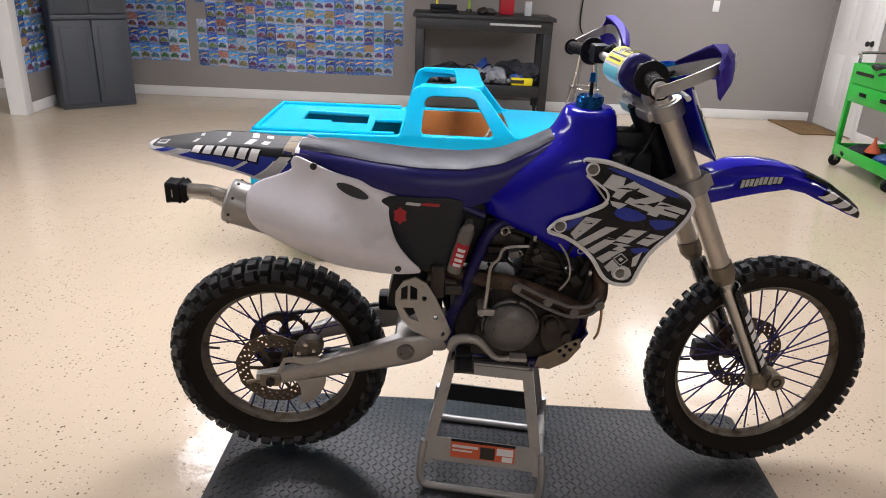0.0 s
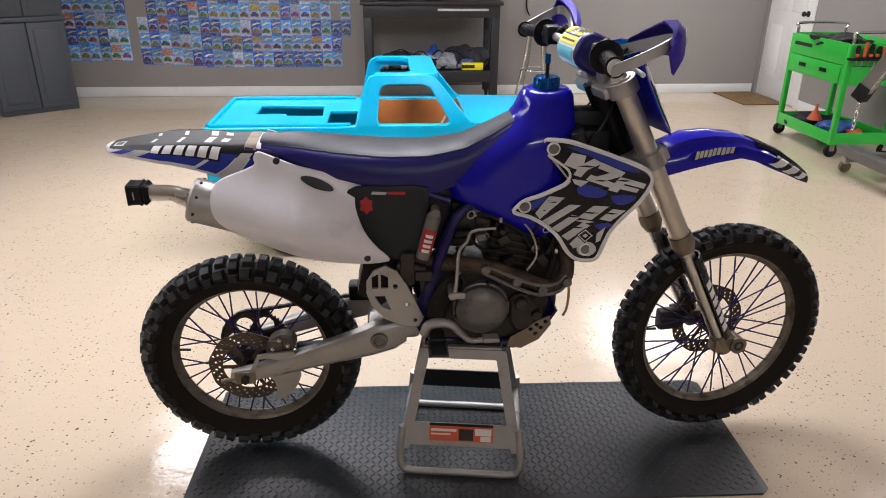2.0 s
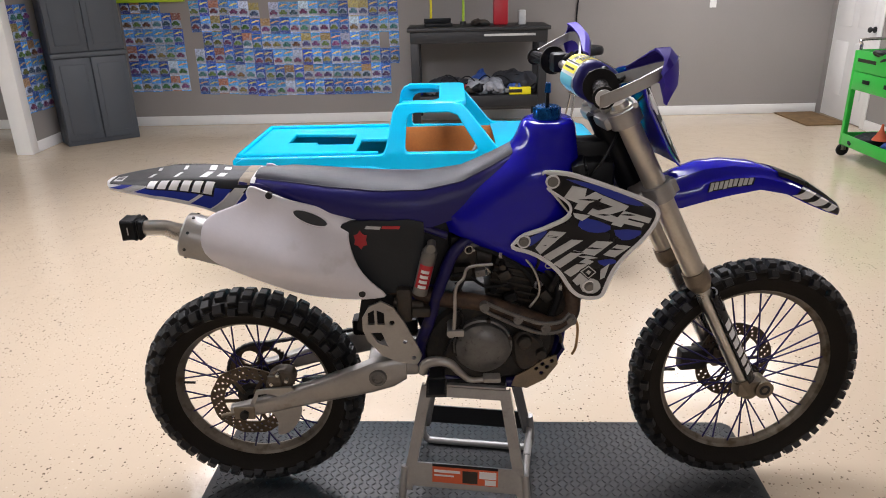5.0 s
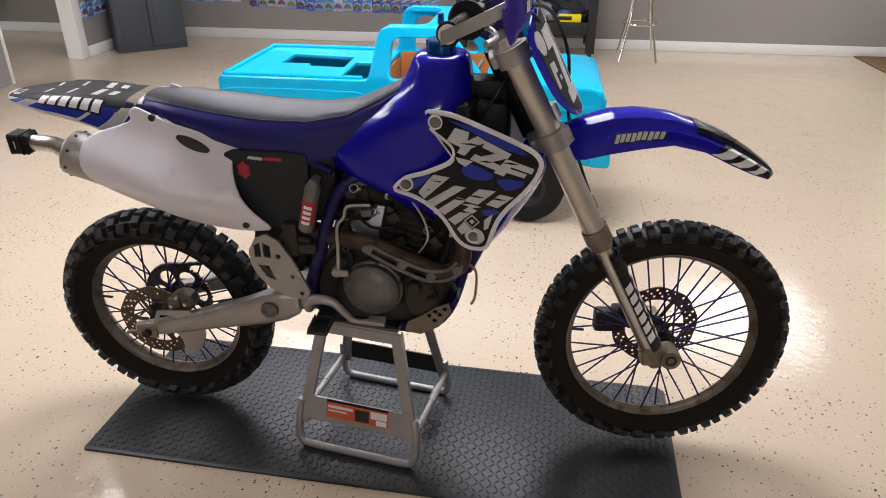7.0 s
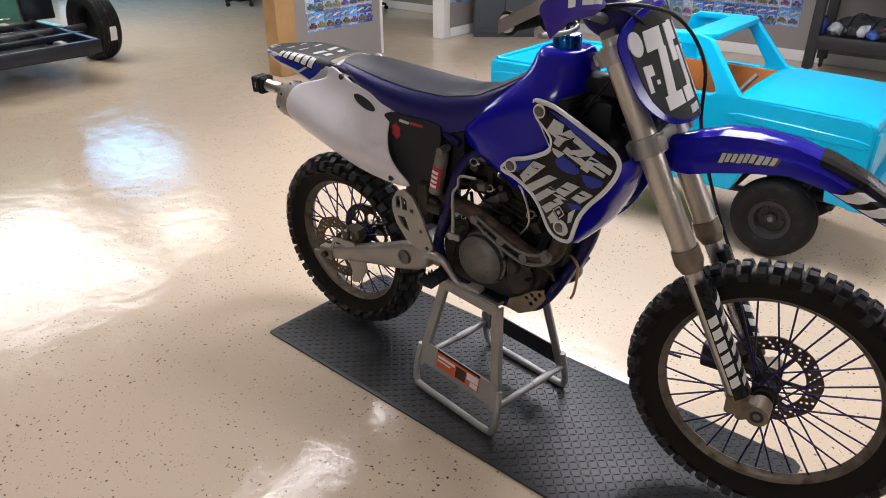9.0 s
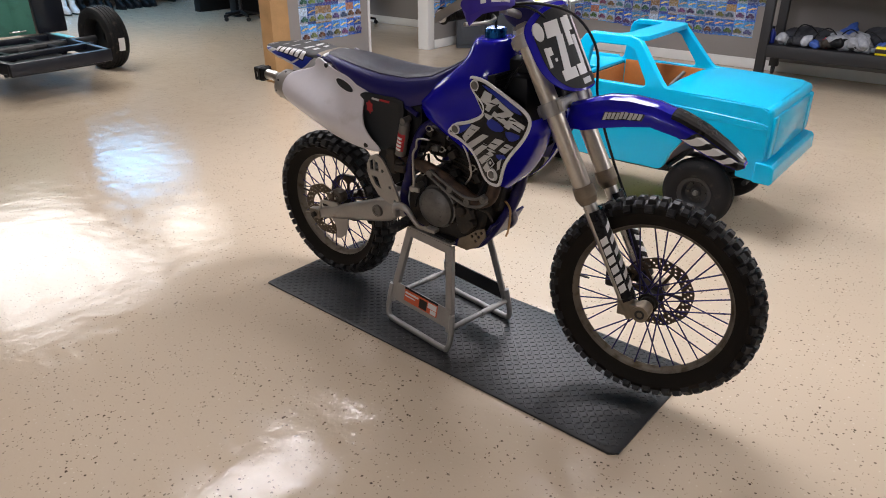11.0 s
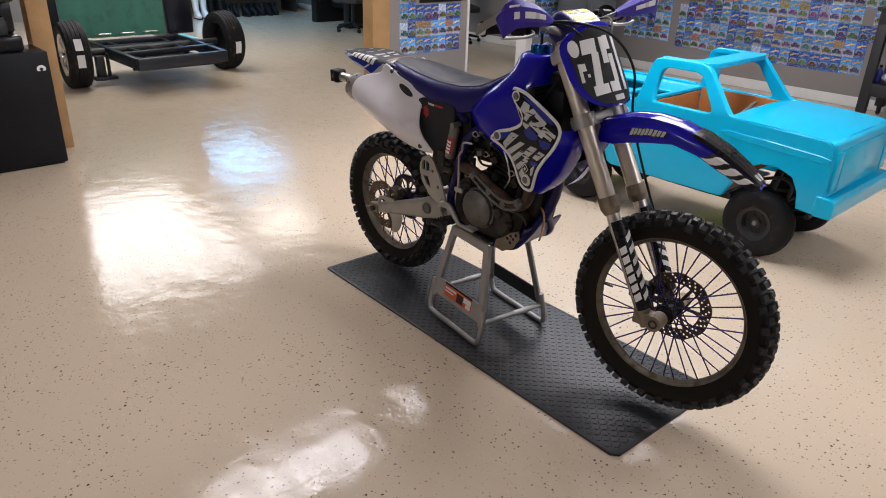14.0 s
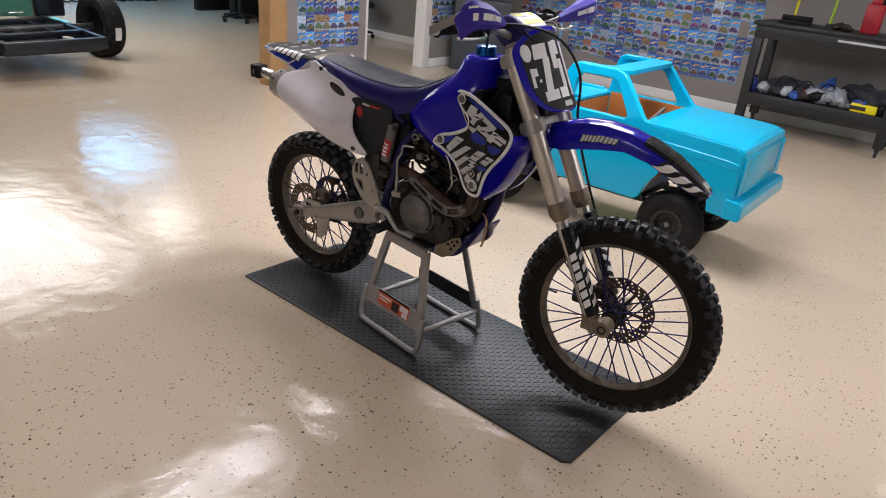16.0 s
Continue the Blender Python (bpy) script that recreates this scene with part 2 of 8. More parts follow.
M_GREENBODY = paint("worn_green_car_paint", (0.055, 0.21, 0.155), 0.45, vary=0.15, scale=3, dirt=(0.04, 0.14, 0.10), dirt_at=0.66)
M_RUG = paint("brown_coir_rug", (0.19, 0.115, 0.05), 0.95, vary=0.35, scale=10, bump=0.9, bump_scale=260)
M_BROWN = paint("red_brown_counter", (0.20, 0.06, 0.04), 0.5, vary=0.2)

# ---- building helpers ----
def mesh_ob(name, bm, mat, parent=None, label="", sharp=35):
    me = bpy.data.meshes.new(name)
    bmesh.ops.recalc_face_normals(bm, faces=bm.faces)
    bm.to_mesh(me)
    bm.free()
    for f in me.polygons:
        f.use_smooth = True
    me.set_sharp_from_angle(angle=radians(sharp))
    for m in mat if isinstance(mat, (list, tuple)) else [mat]:
        me.materials.append(m)
    ob = new(name, me)
    if parent:
        ob.parent = parent
    if label:
        tagged(ob, label)
    return ob


def part(name, bm, material, parent, label="", sharp=35):
    return mesh_ob(name, bm, material, parent, label, sharp)


def thing(name, label, category, at=None, group="", kind=""):
    ob = new(name)
    ob.empty_display_size = 0.1
    if at is not None:
        ob.matrix_world = at
    return tagged(ob, label, category, group, kind)


def box(bm, x0, x1, y0, y1, z0, z1, bevel=0.0, m=None, seg=2):
    mat = Matrix.Translation(((x0 + x1) / 2, (y0 + y1) / 2, (z0 + z1) / 2)) @ Matrix.Diagonal((x1 - x0, y1 - y0, z1 - z0, 1))
    vs = bmesh.ops.create_cube(bm, size=1, matrix=mat)["verts"]
    if bevel:
        es = list({e for v in vs for e in v.link_edges})
        r = bmesh.ops.bevel(bm, geom=es, offset=bevel, segments=seg, profile=0.5, affect="EDGES")
        vs = list({v for f in r["faces"] for v in f.verts} | {v for v in vs if v.is_valid})
    if m is not None:
        bmesh.ops.transform(bm, matrix=m, verts=vs)
    return vs


def cone(bm, a, b, r0, r1=None, seg=20, caps=True):
    """A round bar from a to b."""
    a, b = Vector(a), Vector(b)
    r1 = r0 if r1 is None else r1
    d = b - a
    m = Matrix.Translation((a + b) / 2) @ d.to_track_quat("Z", "Y").to_matrix().to_4x4()
    return bmesh.ops.create_cone(bm, cap_ends=caps, segments=seg, radius1=r0, radius2=r1, depth=d.length, matrix=m)["verts"]


def spline(pts, steps=6, closed=False):
    """A smooth curve through the points."""
    ps = [Vector(p) for p in pts]
    n, out = len(ps), []
    for i in range(n if closed else n - 1):
        p0 = ps[i - 1] if closed or i else ps[i]
        p1, p2 = ps[i], ps[(i + 1) % n]
        p3 = ps[(i + 2) % n] if closed or i + 2 < n else p2
        for k in range(steps):
            t = k / steps
            out.append(0.5 * ((2 * p1) + (p2 - p0) * t + (2 * p0 - 5 * p1 + 4 * p2 - p3) * t * t + (3 * p1 - p0 - 3 * p2 + p3) * t**3))
    if not closed:
        out.append(ps[-1])
    return out


def skin(bm, rings, closed=True, cap=True):
    """Joins rings of equally many points."""
    vs = [[bm.verts.new(p) for p in r] for r in rings]
    n = len(vs[0])
    for a, b in zip(vs, vs[1:]):
        for i in range(n if closed else n - 1):
            j = (i + 1) % n
            bm.faces.new((a[i], a[j], b[j], b[i]))
    if cap and closed:
        bm.faces.new(vs[0][::-1])
        bm.faces.new(vs[-1])
    return [v for r in vs for v in r]


def tube(bm, pts, r, seg=10, steps=6, smooth=True):
    """A bent round bar; r is one radius or one for each point."""
    ps = spline(pts, steps) if smooth else [Vector(p) for p in pts]
    rings, up = [], Vector((0.13, 0.31, 0.94))
    for i, p in enumerate(ps):
        d = (ps[min(i + 1, len(ps) - 1)] - ps[max(i - 1, 0)]).normalized()
        u = up - d * up.dot(d)
        if u.length < 0.05:
            u = Vector((1, 0, 0)) - d * d.x
        u.normalize()
        up, w = u, d.cross(u)
        if isinstance(r, (list, tuple)):
            f = i / (len(ps) - 1) * (len(r) - 1)
            k = min(int(f), len(r) - 2)
            rr = r[k] + (r[k + 1] - r[k]) * (f - k)
        else:
            rr = r
        rings.append([p + rr * (math.cos(2 * math.pi * s / seg) * u + math.sin(2 * math.pi * s / seg) * w) for s in range(seg)])
    return skin(bm, rings)


def lathe(bm, profile, seg=48, center=(0, 0, 0), axis="Y", close=False):
    """Turns a profile of (radius, along) about an axis."""
    rings = []
    for s in range(seg):
        c, w = math.cos(2 * math.pi * s / seg), math.sin(2 * math.pi * s / seg)
        ring = []
        for r, a in profile:
            v = {"Y": (r * c, a, r * w), "Z": (r * c, r * w, a), "X": (a, r * c, r * w)}[axis]
            ring.append(Vector(v) + Vector(center))
        rings.append([bm.verts.new(p) for p in ring])
    n = len(profile)
    for s in range(seg):
        a, b = rings[s], rings[(s + 1) % seg]
        for i in range(n if close else n - 1):
            j = (i + 1) % n
            bm.faces.new((a[i], a[j], b[j], b[i]))
    return [v for r in rings for v in r]


def plate(bm, outline, y0, y1, bevel=0.002, smooth=0, holes=()):
    """A flat shape in x and z with thickness along y, its rim rounded."""
    ps = spline([(x, 0, z) for x, z in outline], smooth, True) if smooth else [Vector((x, 0, z)) for x, z in outline]
    if holes:
        vs, es = [], []
        for loop in [ps] + [[Vector((x, 0, z)) for x, z in h] for h in holes]:
            ring = [bm.verts.new((p.x, y0, p.z)) for p in loop]
            es += [bm.edges.new((ring[i], ring[(i + 1) % len(ring)])) for i in range(len(ring))]
            vs += ring
        fs = [g for g in bmesh.ops.triangle_fill(bm, edges=es, use_beauty=True)["geom"] if isinstance(g, bmesh.types.BMFace)]
        r = bmesh.ops.extrude_face_region(bm, geom=fs)
        up = [g for g in r["geom"] if isinstance(g, bmesh.types.BMVert)]
        bmesh.ops.translate(bm, verts=up, vec=(0, y1 - y0, 0))
        return vs + up
    c = sum(ps, Vector()) / len(ps)
    s = 1 if y1 > y0 else -1

    def inset(k):
        out, n = [], len(ps)
        for i, p in enumerate(ps):
            d = (ps[(i + 1) % n] - ps[i - 1])
            nrm = Vector((d.z, 0, -d.x)).normalized()
            if nrm.dot(c - p) < 0 and (c - p).length > 0:
                pass
            out.append((p, nrm))
        area = sum(ps[i].x * ps[(i + 1) % n].z - ps[(i + 1) % n].x * ps[i].z for i in range(n))
        sg = -1 if area > 0 else 1
        return [p + nrm * sg * k for p, nrm in out]

    rings = []
    for y, k in ((y0, bevel), (y0 + s * bevel, 0), (y1 - s * bevel, 0), (y1, bevel)):
        rings.append([Vector((p.x, y, p.z)) for p in inset(k)])
    return skin(bm, rings)


def levels(bm, rows, seg=32, power=2.6):
    """A solid from level slices: rows of (z, x0, x1, y0, y1)."""
    rings = []
    for z, x0, x1, y0, y1 in rows:
        ring = []
        for s in range(seg):
            a = 2 * math.pi * s / seg
            c, w = math.cos(a), math.sin(a)
            ring.append(Vector(((x0 + x1) / 2 + (x1 - x0) / 2 * math.copysign(abs(c) ** (2 / power), c), (y0 + y1) / 2 + (y1 - y0) / 2 * math.copysign(abs(w) ** (2 / power), w), z)))
        rings.append(ring)
    return skin(bm, rings)


def turn_all(bm, m, verts=None):
    bmesh.ops.transform(bm, matrix=m, verts=verts if verts is not None else bm.verts)

# ---- the building ----
WALL_Y, RIGHT_X, LEFT_X = 6.14, 4.74, -3.46
FAR_X, FRONT_Y = -11.0, -5.0


def wall(name, x0, x1, y0, y1, z0=0.0, z1=CEIL, mat=None, label="matte grey painted drywall"):
    bm = bmesh.new()
    box(bm, x0, x1, y0, y1, z0, z1)
    return tagged(mesh_ob(name, bm, mat or M_WALL), label, "wall", kind="structure")


bm = bmesh.new()
box(bm, FAR_X - 0.2, RIGHT_X + 0.2, FRONT_Y - 0.2, WALL_Y + 0.2, -0.15, 0)
tagged(mesh_ob("floor", bm, M_FLOOR), "glossy beige epoxy garage floor with scattered dark chips", "floor", kind="structure")
bm = bmesh.new()
box(bm, FAR_X - 0.2, RIGHT_X + 0.2, FRONT_Y - 0.2, WALL_Y + 0.2, CEIL, CEIL + 0.12)
tagged(mesh_ob("ceiling", bm, M_CEIL), "flat white painted ceiling", "ceiling", kind="structure")
wall("wall_north", FAR_X, RIGHT_X + 0.15, WALL_Y, WALL_Y + 0.15)
wall("wall_south", FAR_X, RIGHT_X + 0.15, FRONT_Y - 0.15, FRONT_Y)
wall("wall_west", FAR_X - 0.15, FAR_X, FRONT_Y - 0.15, WALL_Y + 0.15)
# east wall round the door opening
DOOR_Y0, DOOR_Y1, DOOR_H = 5.22, 6.06, 2.05
wall("wall_east", RIGHT_X, RIGHT_X + 0.15, FRONT_Y, DOOR_Y0)
wall("wall_east_corner", RIGHT_X, RIGHT_X + 0.15, DOOR_Y1, WALL_Y)
wall("wall_east_above_door", RIGHT_X, RIGHT_X + 0.15, DOOR_Y0, DOOR_Y1, DOOR_H, CEIL)
# dividing wall between the two bays
wall("wall_divider_corner", LEFT_X - 0.12, LEFT_X, 4.90, WALL_Y)
wall("wall_divider_middle", LEFT_X - 0.12, LEFT_X, 2.645, 3.77)
wall("wall_divider_header", LEFT_X - 0.12, LEFT_X, -0.66, 4.90, 2.15, CEIL)


def trim(name, x0, x1, y0, y1, z0, z1, mat=M_WHITE, label="white painted wooden trim"):
    bm = bmesh.new()
    box(bm, x0, x1, y0, y1, z0, z1, 0.004)
    return tagged(mesh_ob(name, bm, mat), label, "trim", kind="structure")


trim("baseboard", LEFT_X, RIGHT_X - 0.016, WALL_Y - 0.015, WALL_Y - 0.001, 0.001, 0.105, label="white painted baseboard along the grey wall")
trim("baseboard", RIGHT_X - 0.015, RIGHT_X - 0.001, FRONT_Y, DOOR_Y0 - 0.08, 0.001, 0.105, label="white painted baseboard along the grey wall")
trim("baseboard", LEFT_X + 0.001, LEFT_X + 0.015, 4.91, WALL_Y - 0.016, 0.001, 0.105, label="white painted baseboard along the grey wall")
trim("baseboard", FAR_X, LEFT_X - 0.13, WALL_Y - 0.015, WALL_Y - 0.001, 0.001, 0.105, label="white painted baseboard along the grey wall")
trim("trim", LEFT_X - 0.14, LEFT_X + 0.02, 4.78, 4.899, 0.001, 2.149, label="white painted casing at the end of the dividing wall")
trim("trim", LEFT_X - 0.13, LEFT_X + 0.012, 3.771, 3.80, 0.001, 2.149, label="white corner bead on the dividing wall")
trim("post_middle", LEFT_X - 0.14, LEFT_X + 0.03, 2.43, 2.644, 0.001, 2.149, M_PINE, "bare pine post beside the dividing wall")
trim("post_west", -3.27, -3.13, -0.735, -0.595, 0.001, CEIL - 0.002, M_PINE, "bare pine post standing on the floor")
trim("trim", RIGHT_X - 0.014, RIGHT_X - 0.001, DOOR_Y0 - 0.075, DOOR_Y0 - 0.001, 0.001, DOOR_H + 0.07, label="white painted door casing")

door = new("door_1")
tagged(door, "white six-panel door, closed, with dark knob", "door", kind="structure")
bm = bmesh.new()
box(bm, RIGHT_X + 0.01, RIGHT_X + 0.05, DOOR_Y0, DOOR_Y1, 0.012, DOOR_H - 0.002, 0.002)
leaf = part("door_leaf", bm, M_WHITE, door)
for y0, y1 in ((DOOR_Y0 + 0.12, DOOR_Y0 + 0.38), (DOOR_Y0 + 0.50, DOOR_Y0 + 0.76)):
    for z0, z1 in ((0.25, 0.80), (0.95, 1.55), (1.66, 1.92)):
        bm = bmesh.new()
        box(bm, RIGHT_X + 0.004, RIGHT_X + 0.012, y0, y1, z0, z1, 0.004)
        part("door_panel", bm, M_WHITE, door)
bm = bmesh.new()
lathe(bm, [(0.001, -0.062), (0.022, -0.058), (0.028, -0.045), (0.020, -0.03), (0.010, -0.022), (0.010, -0.006), (0.03, -0.004), (0.03, 0.006)], 20, (RIGHT_X + 0.004, DOOR_Y0 + 0.07, 0.95), "X")
part("door_knob", bm, M_DARK, door, "dark round knob")

# a fixture for every panel lamp, the added fills too
for px, py, sx, sy, watts, tint in PANELS:
    lt = thing("ceiling_light", "white ceiling light panel, switched on, inferred or added as fill" if tint[0] > 0.5 else "bluish ceiling light panel in place of window daylight, switched on", "light", pose(px, py, CEIL), "lights on the ceiling")
    bm = bmesh.new()
    box(bm, -sx / 2 - 0.02, sx / 2 + 0.02, -sy / 2 - 0.02, sy / 2 + 0.02, -0.05, 0, 0.006)
    part("housing", bm, M_WHITE, lt)
    bm = bmesh.new()
    box(bm, -sx / 2, sx / 2, -sy / 2, sy / 2, -0.06, -0.0505, 0.003)
    part("diffuser", bm, M_LED if tint[0] > 0.5 else M_BLUELED, lt, "glowing diffuser")

# ---- the dirt bike ----
bike = thing("dirt_bike", "blue and white dirt bike raised on a silver stand", "motorcycle", Matrix.Translation((0, 0, 0.36)) @ Matrix.Rotation(radians(2.6), 4, "X") @ Matrix.Translation((0, 0, -0.36)))
RAKE, STEER = radians(27.4), 8.0
FORK_UP = Vector((-math.sin(RAKE), 0, math.cos(RAKE)))
FORK_OUT = Vector((math.cos(RAKE), 0, math.sin(RAKE)))
HEAD = Vector((1.005, 0, 1.222))
S = Matrix.Translation(HEAD) @ Matrix.Rotation(radians(STEER), 4, FORK_UP) @ Matrix.Translation(-HEAD)
REAR_AXLE, FRONT_AXLE = Vector((0, 0, 0.362)), Vector((1.490, 0, 0.396))


def fork_at(z, y=0.0, out=0.0):
    """A point on the line of the fork legs at that height; out: metres ahead of it."""
    return Vector((1.012 + (1.235 - z) * math.tan(RAKE), y, z)) + FORK_OUT * out


def sheet(bm, outline, surf, thick=0.004, lift=0.0, smooth=3, center=None, scales=(0.8, 0.55, 0.28), side=-1):
    """A skin over an outline in x and z that follows y = surf(x, z) on one side of the bike."""
    ps = spline([(x, 0, z) for x, z in outline], smooth, True) if smooth else [Vector((x, 0, z)) for x, z in outline]
    c = Vector((center[0], 0, center[1])) if center else sum(ps, Vector()) / len(ps)

    def at(p, k):
        return Vector((p.x, side * (surf(p.x, p.z) + k), p.z))

    rings = [[at(c + (p - c) * s, lift - thick) for p in ps] for s in scales[::-1]]
    rings += [[at(p, lift - thick) for p in ps], [at(p, lift - 0.001) for p in ps]]
    rings += [[at(c + (p - c) * s, lift) for p in ps] for s in (0.985, *scales)]
    return skin(bm, rings)


def tyre_mesh(r_rim, r_out, half, tread, rows, knob, wide):
    bm = bmesh.new()
    h = 0.014
    arc = half - 0.004
    rc = r_out - h - arc * 0.92
    prof = [(r_rim - 0.004, -half * 0.45), (r_rim + 0.012, -half * 0.52), (r_rim + 0.03, -half * 0.80)]
    for k in range(-5, 6):
        a = k * radians(16)
        prof.append((rc + arc * 0.92 * math.cos(a), arc * math.sin(a)))
    prof += [(r_rim + 0.03, half * 0.80), (r_rim + 0.012, half * 0.52), (r_rim - 0.004, half * 0.45)]
    lathe(bm, prof, 96)
    for f in bm.faces:
        f.material_index = 0 if abs(f.calc_center_median().y) > arc * 0.8 or Vector((f.calc_center_median().x, f.calc_center_median().z)).length < r_rim + 0.04 else 1
    return bm


KNOBS = {}


def knob_mesh(ln, wd):
    """One tyre knob, its foot at the origin and its top along z."""
    key = (round(ln, 4), round(wd, 4))
    if key not in KNOBS:
        bm, v = bmesh.new(), []
        for up, k in ((0, 1.18), (0.0155, 0.97), (0.018, 0.86)):
            v.append([bm.verts.new((sx * ln / 2 * k, sy * wd / 2 * k, up)) for sx, sy in ((-1, -1), (1, -1), (1, 1), (-1, 1))])
        for p, q in zip(v, v[1:]):
            for j in range(4):
                bm.faces.new((p[j], p[(j + 1) % 4], q[(j + 1) % 4], q[j]))
        bm.faces.new(v[-1])
        me = bpy.data.meshes.new("knob")
        bm.to_mesh(me)
        bm.free()
        me.materials.append(M_KNOB)
        KNOBS[key] = me
    return KNOBS[key]


def add_knobs(rim, r_out, half, tread, rows, knob, wide):
    arc = half - 0.004
    rc = r_out - 0.014 - arc * 0.92
    for i in range(rows):
        for phi, da, ln, wd in tread[i % len(tread)]:
            th, f = 2 * math.pi * (i + da) / rows, radians(phi)
            t, o = Vector((-math.sin(th), 0, math.cos(th))), Vector((math.cos(th), 0, math.sin(th)))
            nrm = o * math.cos(f) + Vector((0, 1, 0)) * math.sin(f)
            lat = nrm.cross(t)
            at = o * (rc + arc * 0.92 * math.cos(f)) + Vector((0, arc * math.sin(f), 0)) - nrm * 0.004
            kb = new("knob", knob_mesh(ln * knob, wd * wide))
            kb.parent = rim
            kb.matrix_basis = Matrix.Translation(at) @ Matrix((t, lat, nrm)).transposed().to_4x4()


def disc_mesh(r_in, r_out, y, th, holes):
    bm = bmesh.new()
    seg, hs = holes * 2, []
    ring = lambda r: [(r * math.cos(2 * math.pi * k / 72), r * math.sin(2 * math.pi * k / 72)) for k in range(72)]
    wavy = [(x * (1 + 0.015 * math.sin(9 * math.atan2(z, x))), z * (1 + 0.015 * math.sin(9 * math.atan2(z, x)))) for x, z in ring(r_out)]
    for row, rr in enumerate((0.26, 0.52, 0.78)):
        for k in range(holes):
            a = 2 * math.pi * (k + 0.33 * row) / holes
            r = r_in + (r_out - r_in) * rr
            hs.append([(r * math.cos(a) + 0.0042 * math.cos(b), r * math.sin(a) + 0.0042 * math.sin(b)) for b in (k2 * math.pi / 3 for k2 in range(6))])
    plate(bm, wavy, y, y + th, holes=[ring(r_in)] + hs)
    return bm


def disc_arms(rim, r_in, y, th, arms=6):
    for k in range(arms):
        bm = bmesh.new()
        box(bm, 0.03, r_in + 0.006, y + 0.0005, y + th - 0.0005, -0.006, 0.006, 0.001, m=Matrix.Rotation(-2 * math.pi * k / arms, 4, "Y"))
        part("disc_arm", bm, M_DISC, rim)


SPOKE = bmesh.new()
cone(SPOKE, (0, 0, 0), (0, 0, 1), 0.0027, seg=6)
spoke_me = bpy.data.meshes.new("spoke")
SPOKE.to_mesh(spoke_me)
SPOKE.free()
spoke_me.materials.append(M_SPOKE)


def wheel(name, axle, r_rim, r_out, half, tread, rows, knob, wide, hub_r, hub_half, m, phase):
    """A laced wheel: rim with tyre, hub and 36 crossed spokes."""
    bm = bmesh.new()
    w = half * 0.44
    lathe(bm, [(r_rim - 0.004, -w), (r_rim + 0.008, -w - 0.001), (r_rim + 0.009, -w + 0.004), (r_rim - 0.006, -w + 0.006), (r_rim - 0.018, -w * 0.35), (r_rim - 0.022, 0), (r_rim - 0.018, w * 0.35), (r_rim - 0.006, w - 0.006), (r_rim + 0.009, w - 0.004), (r_rim + 0.008, w + 0.001), (r_rim - 0.004, w), (r_rim - 0.013, w * 0.4), (r_rim - 0.0165, 0), (r_rim - 0.013, -w * 0.4)], 96, close=True)
    rim = part(name, bm, M_RIM, bike)
    rim.matrix_basis = m @ Matrix.Translation(axle)
    part("tyre", tyre_mesh(r_rim, r_out, half, tread, rows, knob, wide), [M_SIDEWALL, M_KNOB], rim, "knobbly black off-road tyre", 30)
    add_knobs(rim, r_out, half, tread, rows, knob, wide)
    bm = bmesh.new()
    h = hub_half
    lathe(bm, [(0.012, -h - 0.01), (0.024, -h - 0.01), (0.026, -h), (hub_r, -h), (hub_r, -h + 0.006), (hub_r * 0.62, -h + 0.012), (hub_r * 0.55, 0), (hub_r * 0.62, h - 0.012), (hub_r, h - 0.006), (hub_r, h), (0.026, h), (0.024, h + 0.01), (0.012, h + 0.01)], 32)
    part("hub", bm, M_DARKCAST, rim)
    for k in range(36):
        side = 1 if k % 2 else -1
        a = 2 * math.pi * (k + phase) / 36
        sweep = (1 if (k // 2) % 2 else -1) * radians(52)
        p = Vector((hub_r * 0.92 * math.cos(a + sweep), side * (h - 0.003), hub_r * 0.92 * math.sin(a + sweep)))
        q = Vector(((r_rim - 0.02) * math.cos(a), side * 0.006, (r_rim - 0.02) * math.sin(a)))
        sp = new("spoke", spoke_me)
        sp.parent = rim
        sp.matrix_basis = Matrix.Translation(p) @ (q - p).to_track_quat("Z", "Y").to_matrix().to_4x4() @ Matrix.Diagonal((1, 1, (q - p).length, 1))
    # valve
    bm = bmesh.new()
    cone(bm, (-(r_rim - 0.015), 0, 0.02), (-(r_rim - 0.055), 0, 0.018), 0.004, seg=8)
    part("valve", bm, M_DARK, rim)
    return rim


REAR_TREAD = ([(-13, 0, 1.0, 0.9), (13, 0, 1.0, 0.9), (-54, 0.1, 1.1, 1.0), (54, 0.1, 1.1, 1.0)],
              [(0, 0, 0.9, 1.1), (-32, 0, 1.0, 0.9), (32, 0, 1.0, 0.9), (-68, 0, 0.9, 0.7), (68, 0, 0.9, 0.7)])
FRONT_TREAD = ([(-14, 0, 1.0, 0.85), (14, 0, 1.0, 0.85), (-58, 0.1, 1.1, 0.9), (58, 0.1, 1.1, 0.9)],
               [(0, 0, 0.9, 1.0), (-36, 0, 1.0, 0.85), (36, 0, 1.0, 0.85)])
rear_wheel = wheel("rear_wheel", REAR_AXLE, 0.243, 0.336, 0.060, REAR_TREAD, 50, 0.027, 0.029, 0.045, 0.048, Matrix.Identity(4), 0.2)
front_wheel = wheel("front_wheel", FRONT_AXLE, 0.272, 0.357, 0.047, FRONT_TREAD, 60, 0.0225, 0.024, 0.034, 0.036, S, 0.5)
part("brake_disc", disc_mesh(0.078, 0.118, -0.074, 0.004, 24), M_DISC, rear_wheel, "drilled brown steel brake disc")
part("brake_disc", disc_mesh(0.085, 0.124, 0.058, 0.004, 26), M_DISC, front_wheel, "drilled steel brake disc")
disc_arms(rear_wheel, 0.078, -0.074, 0.004)
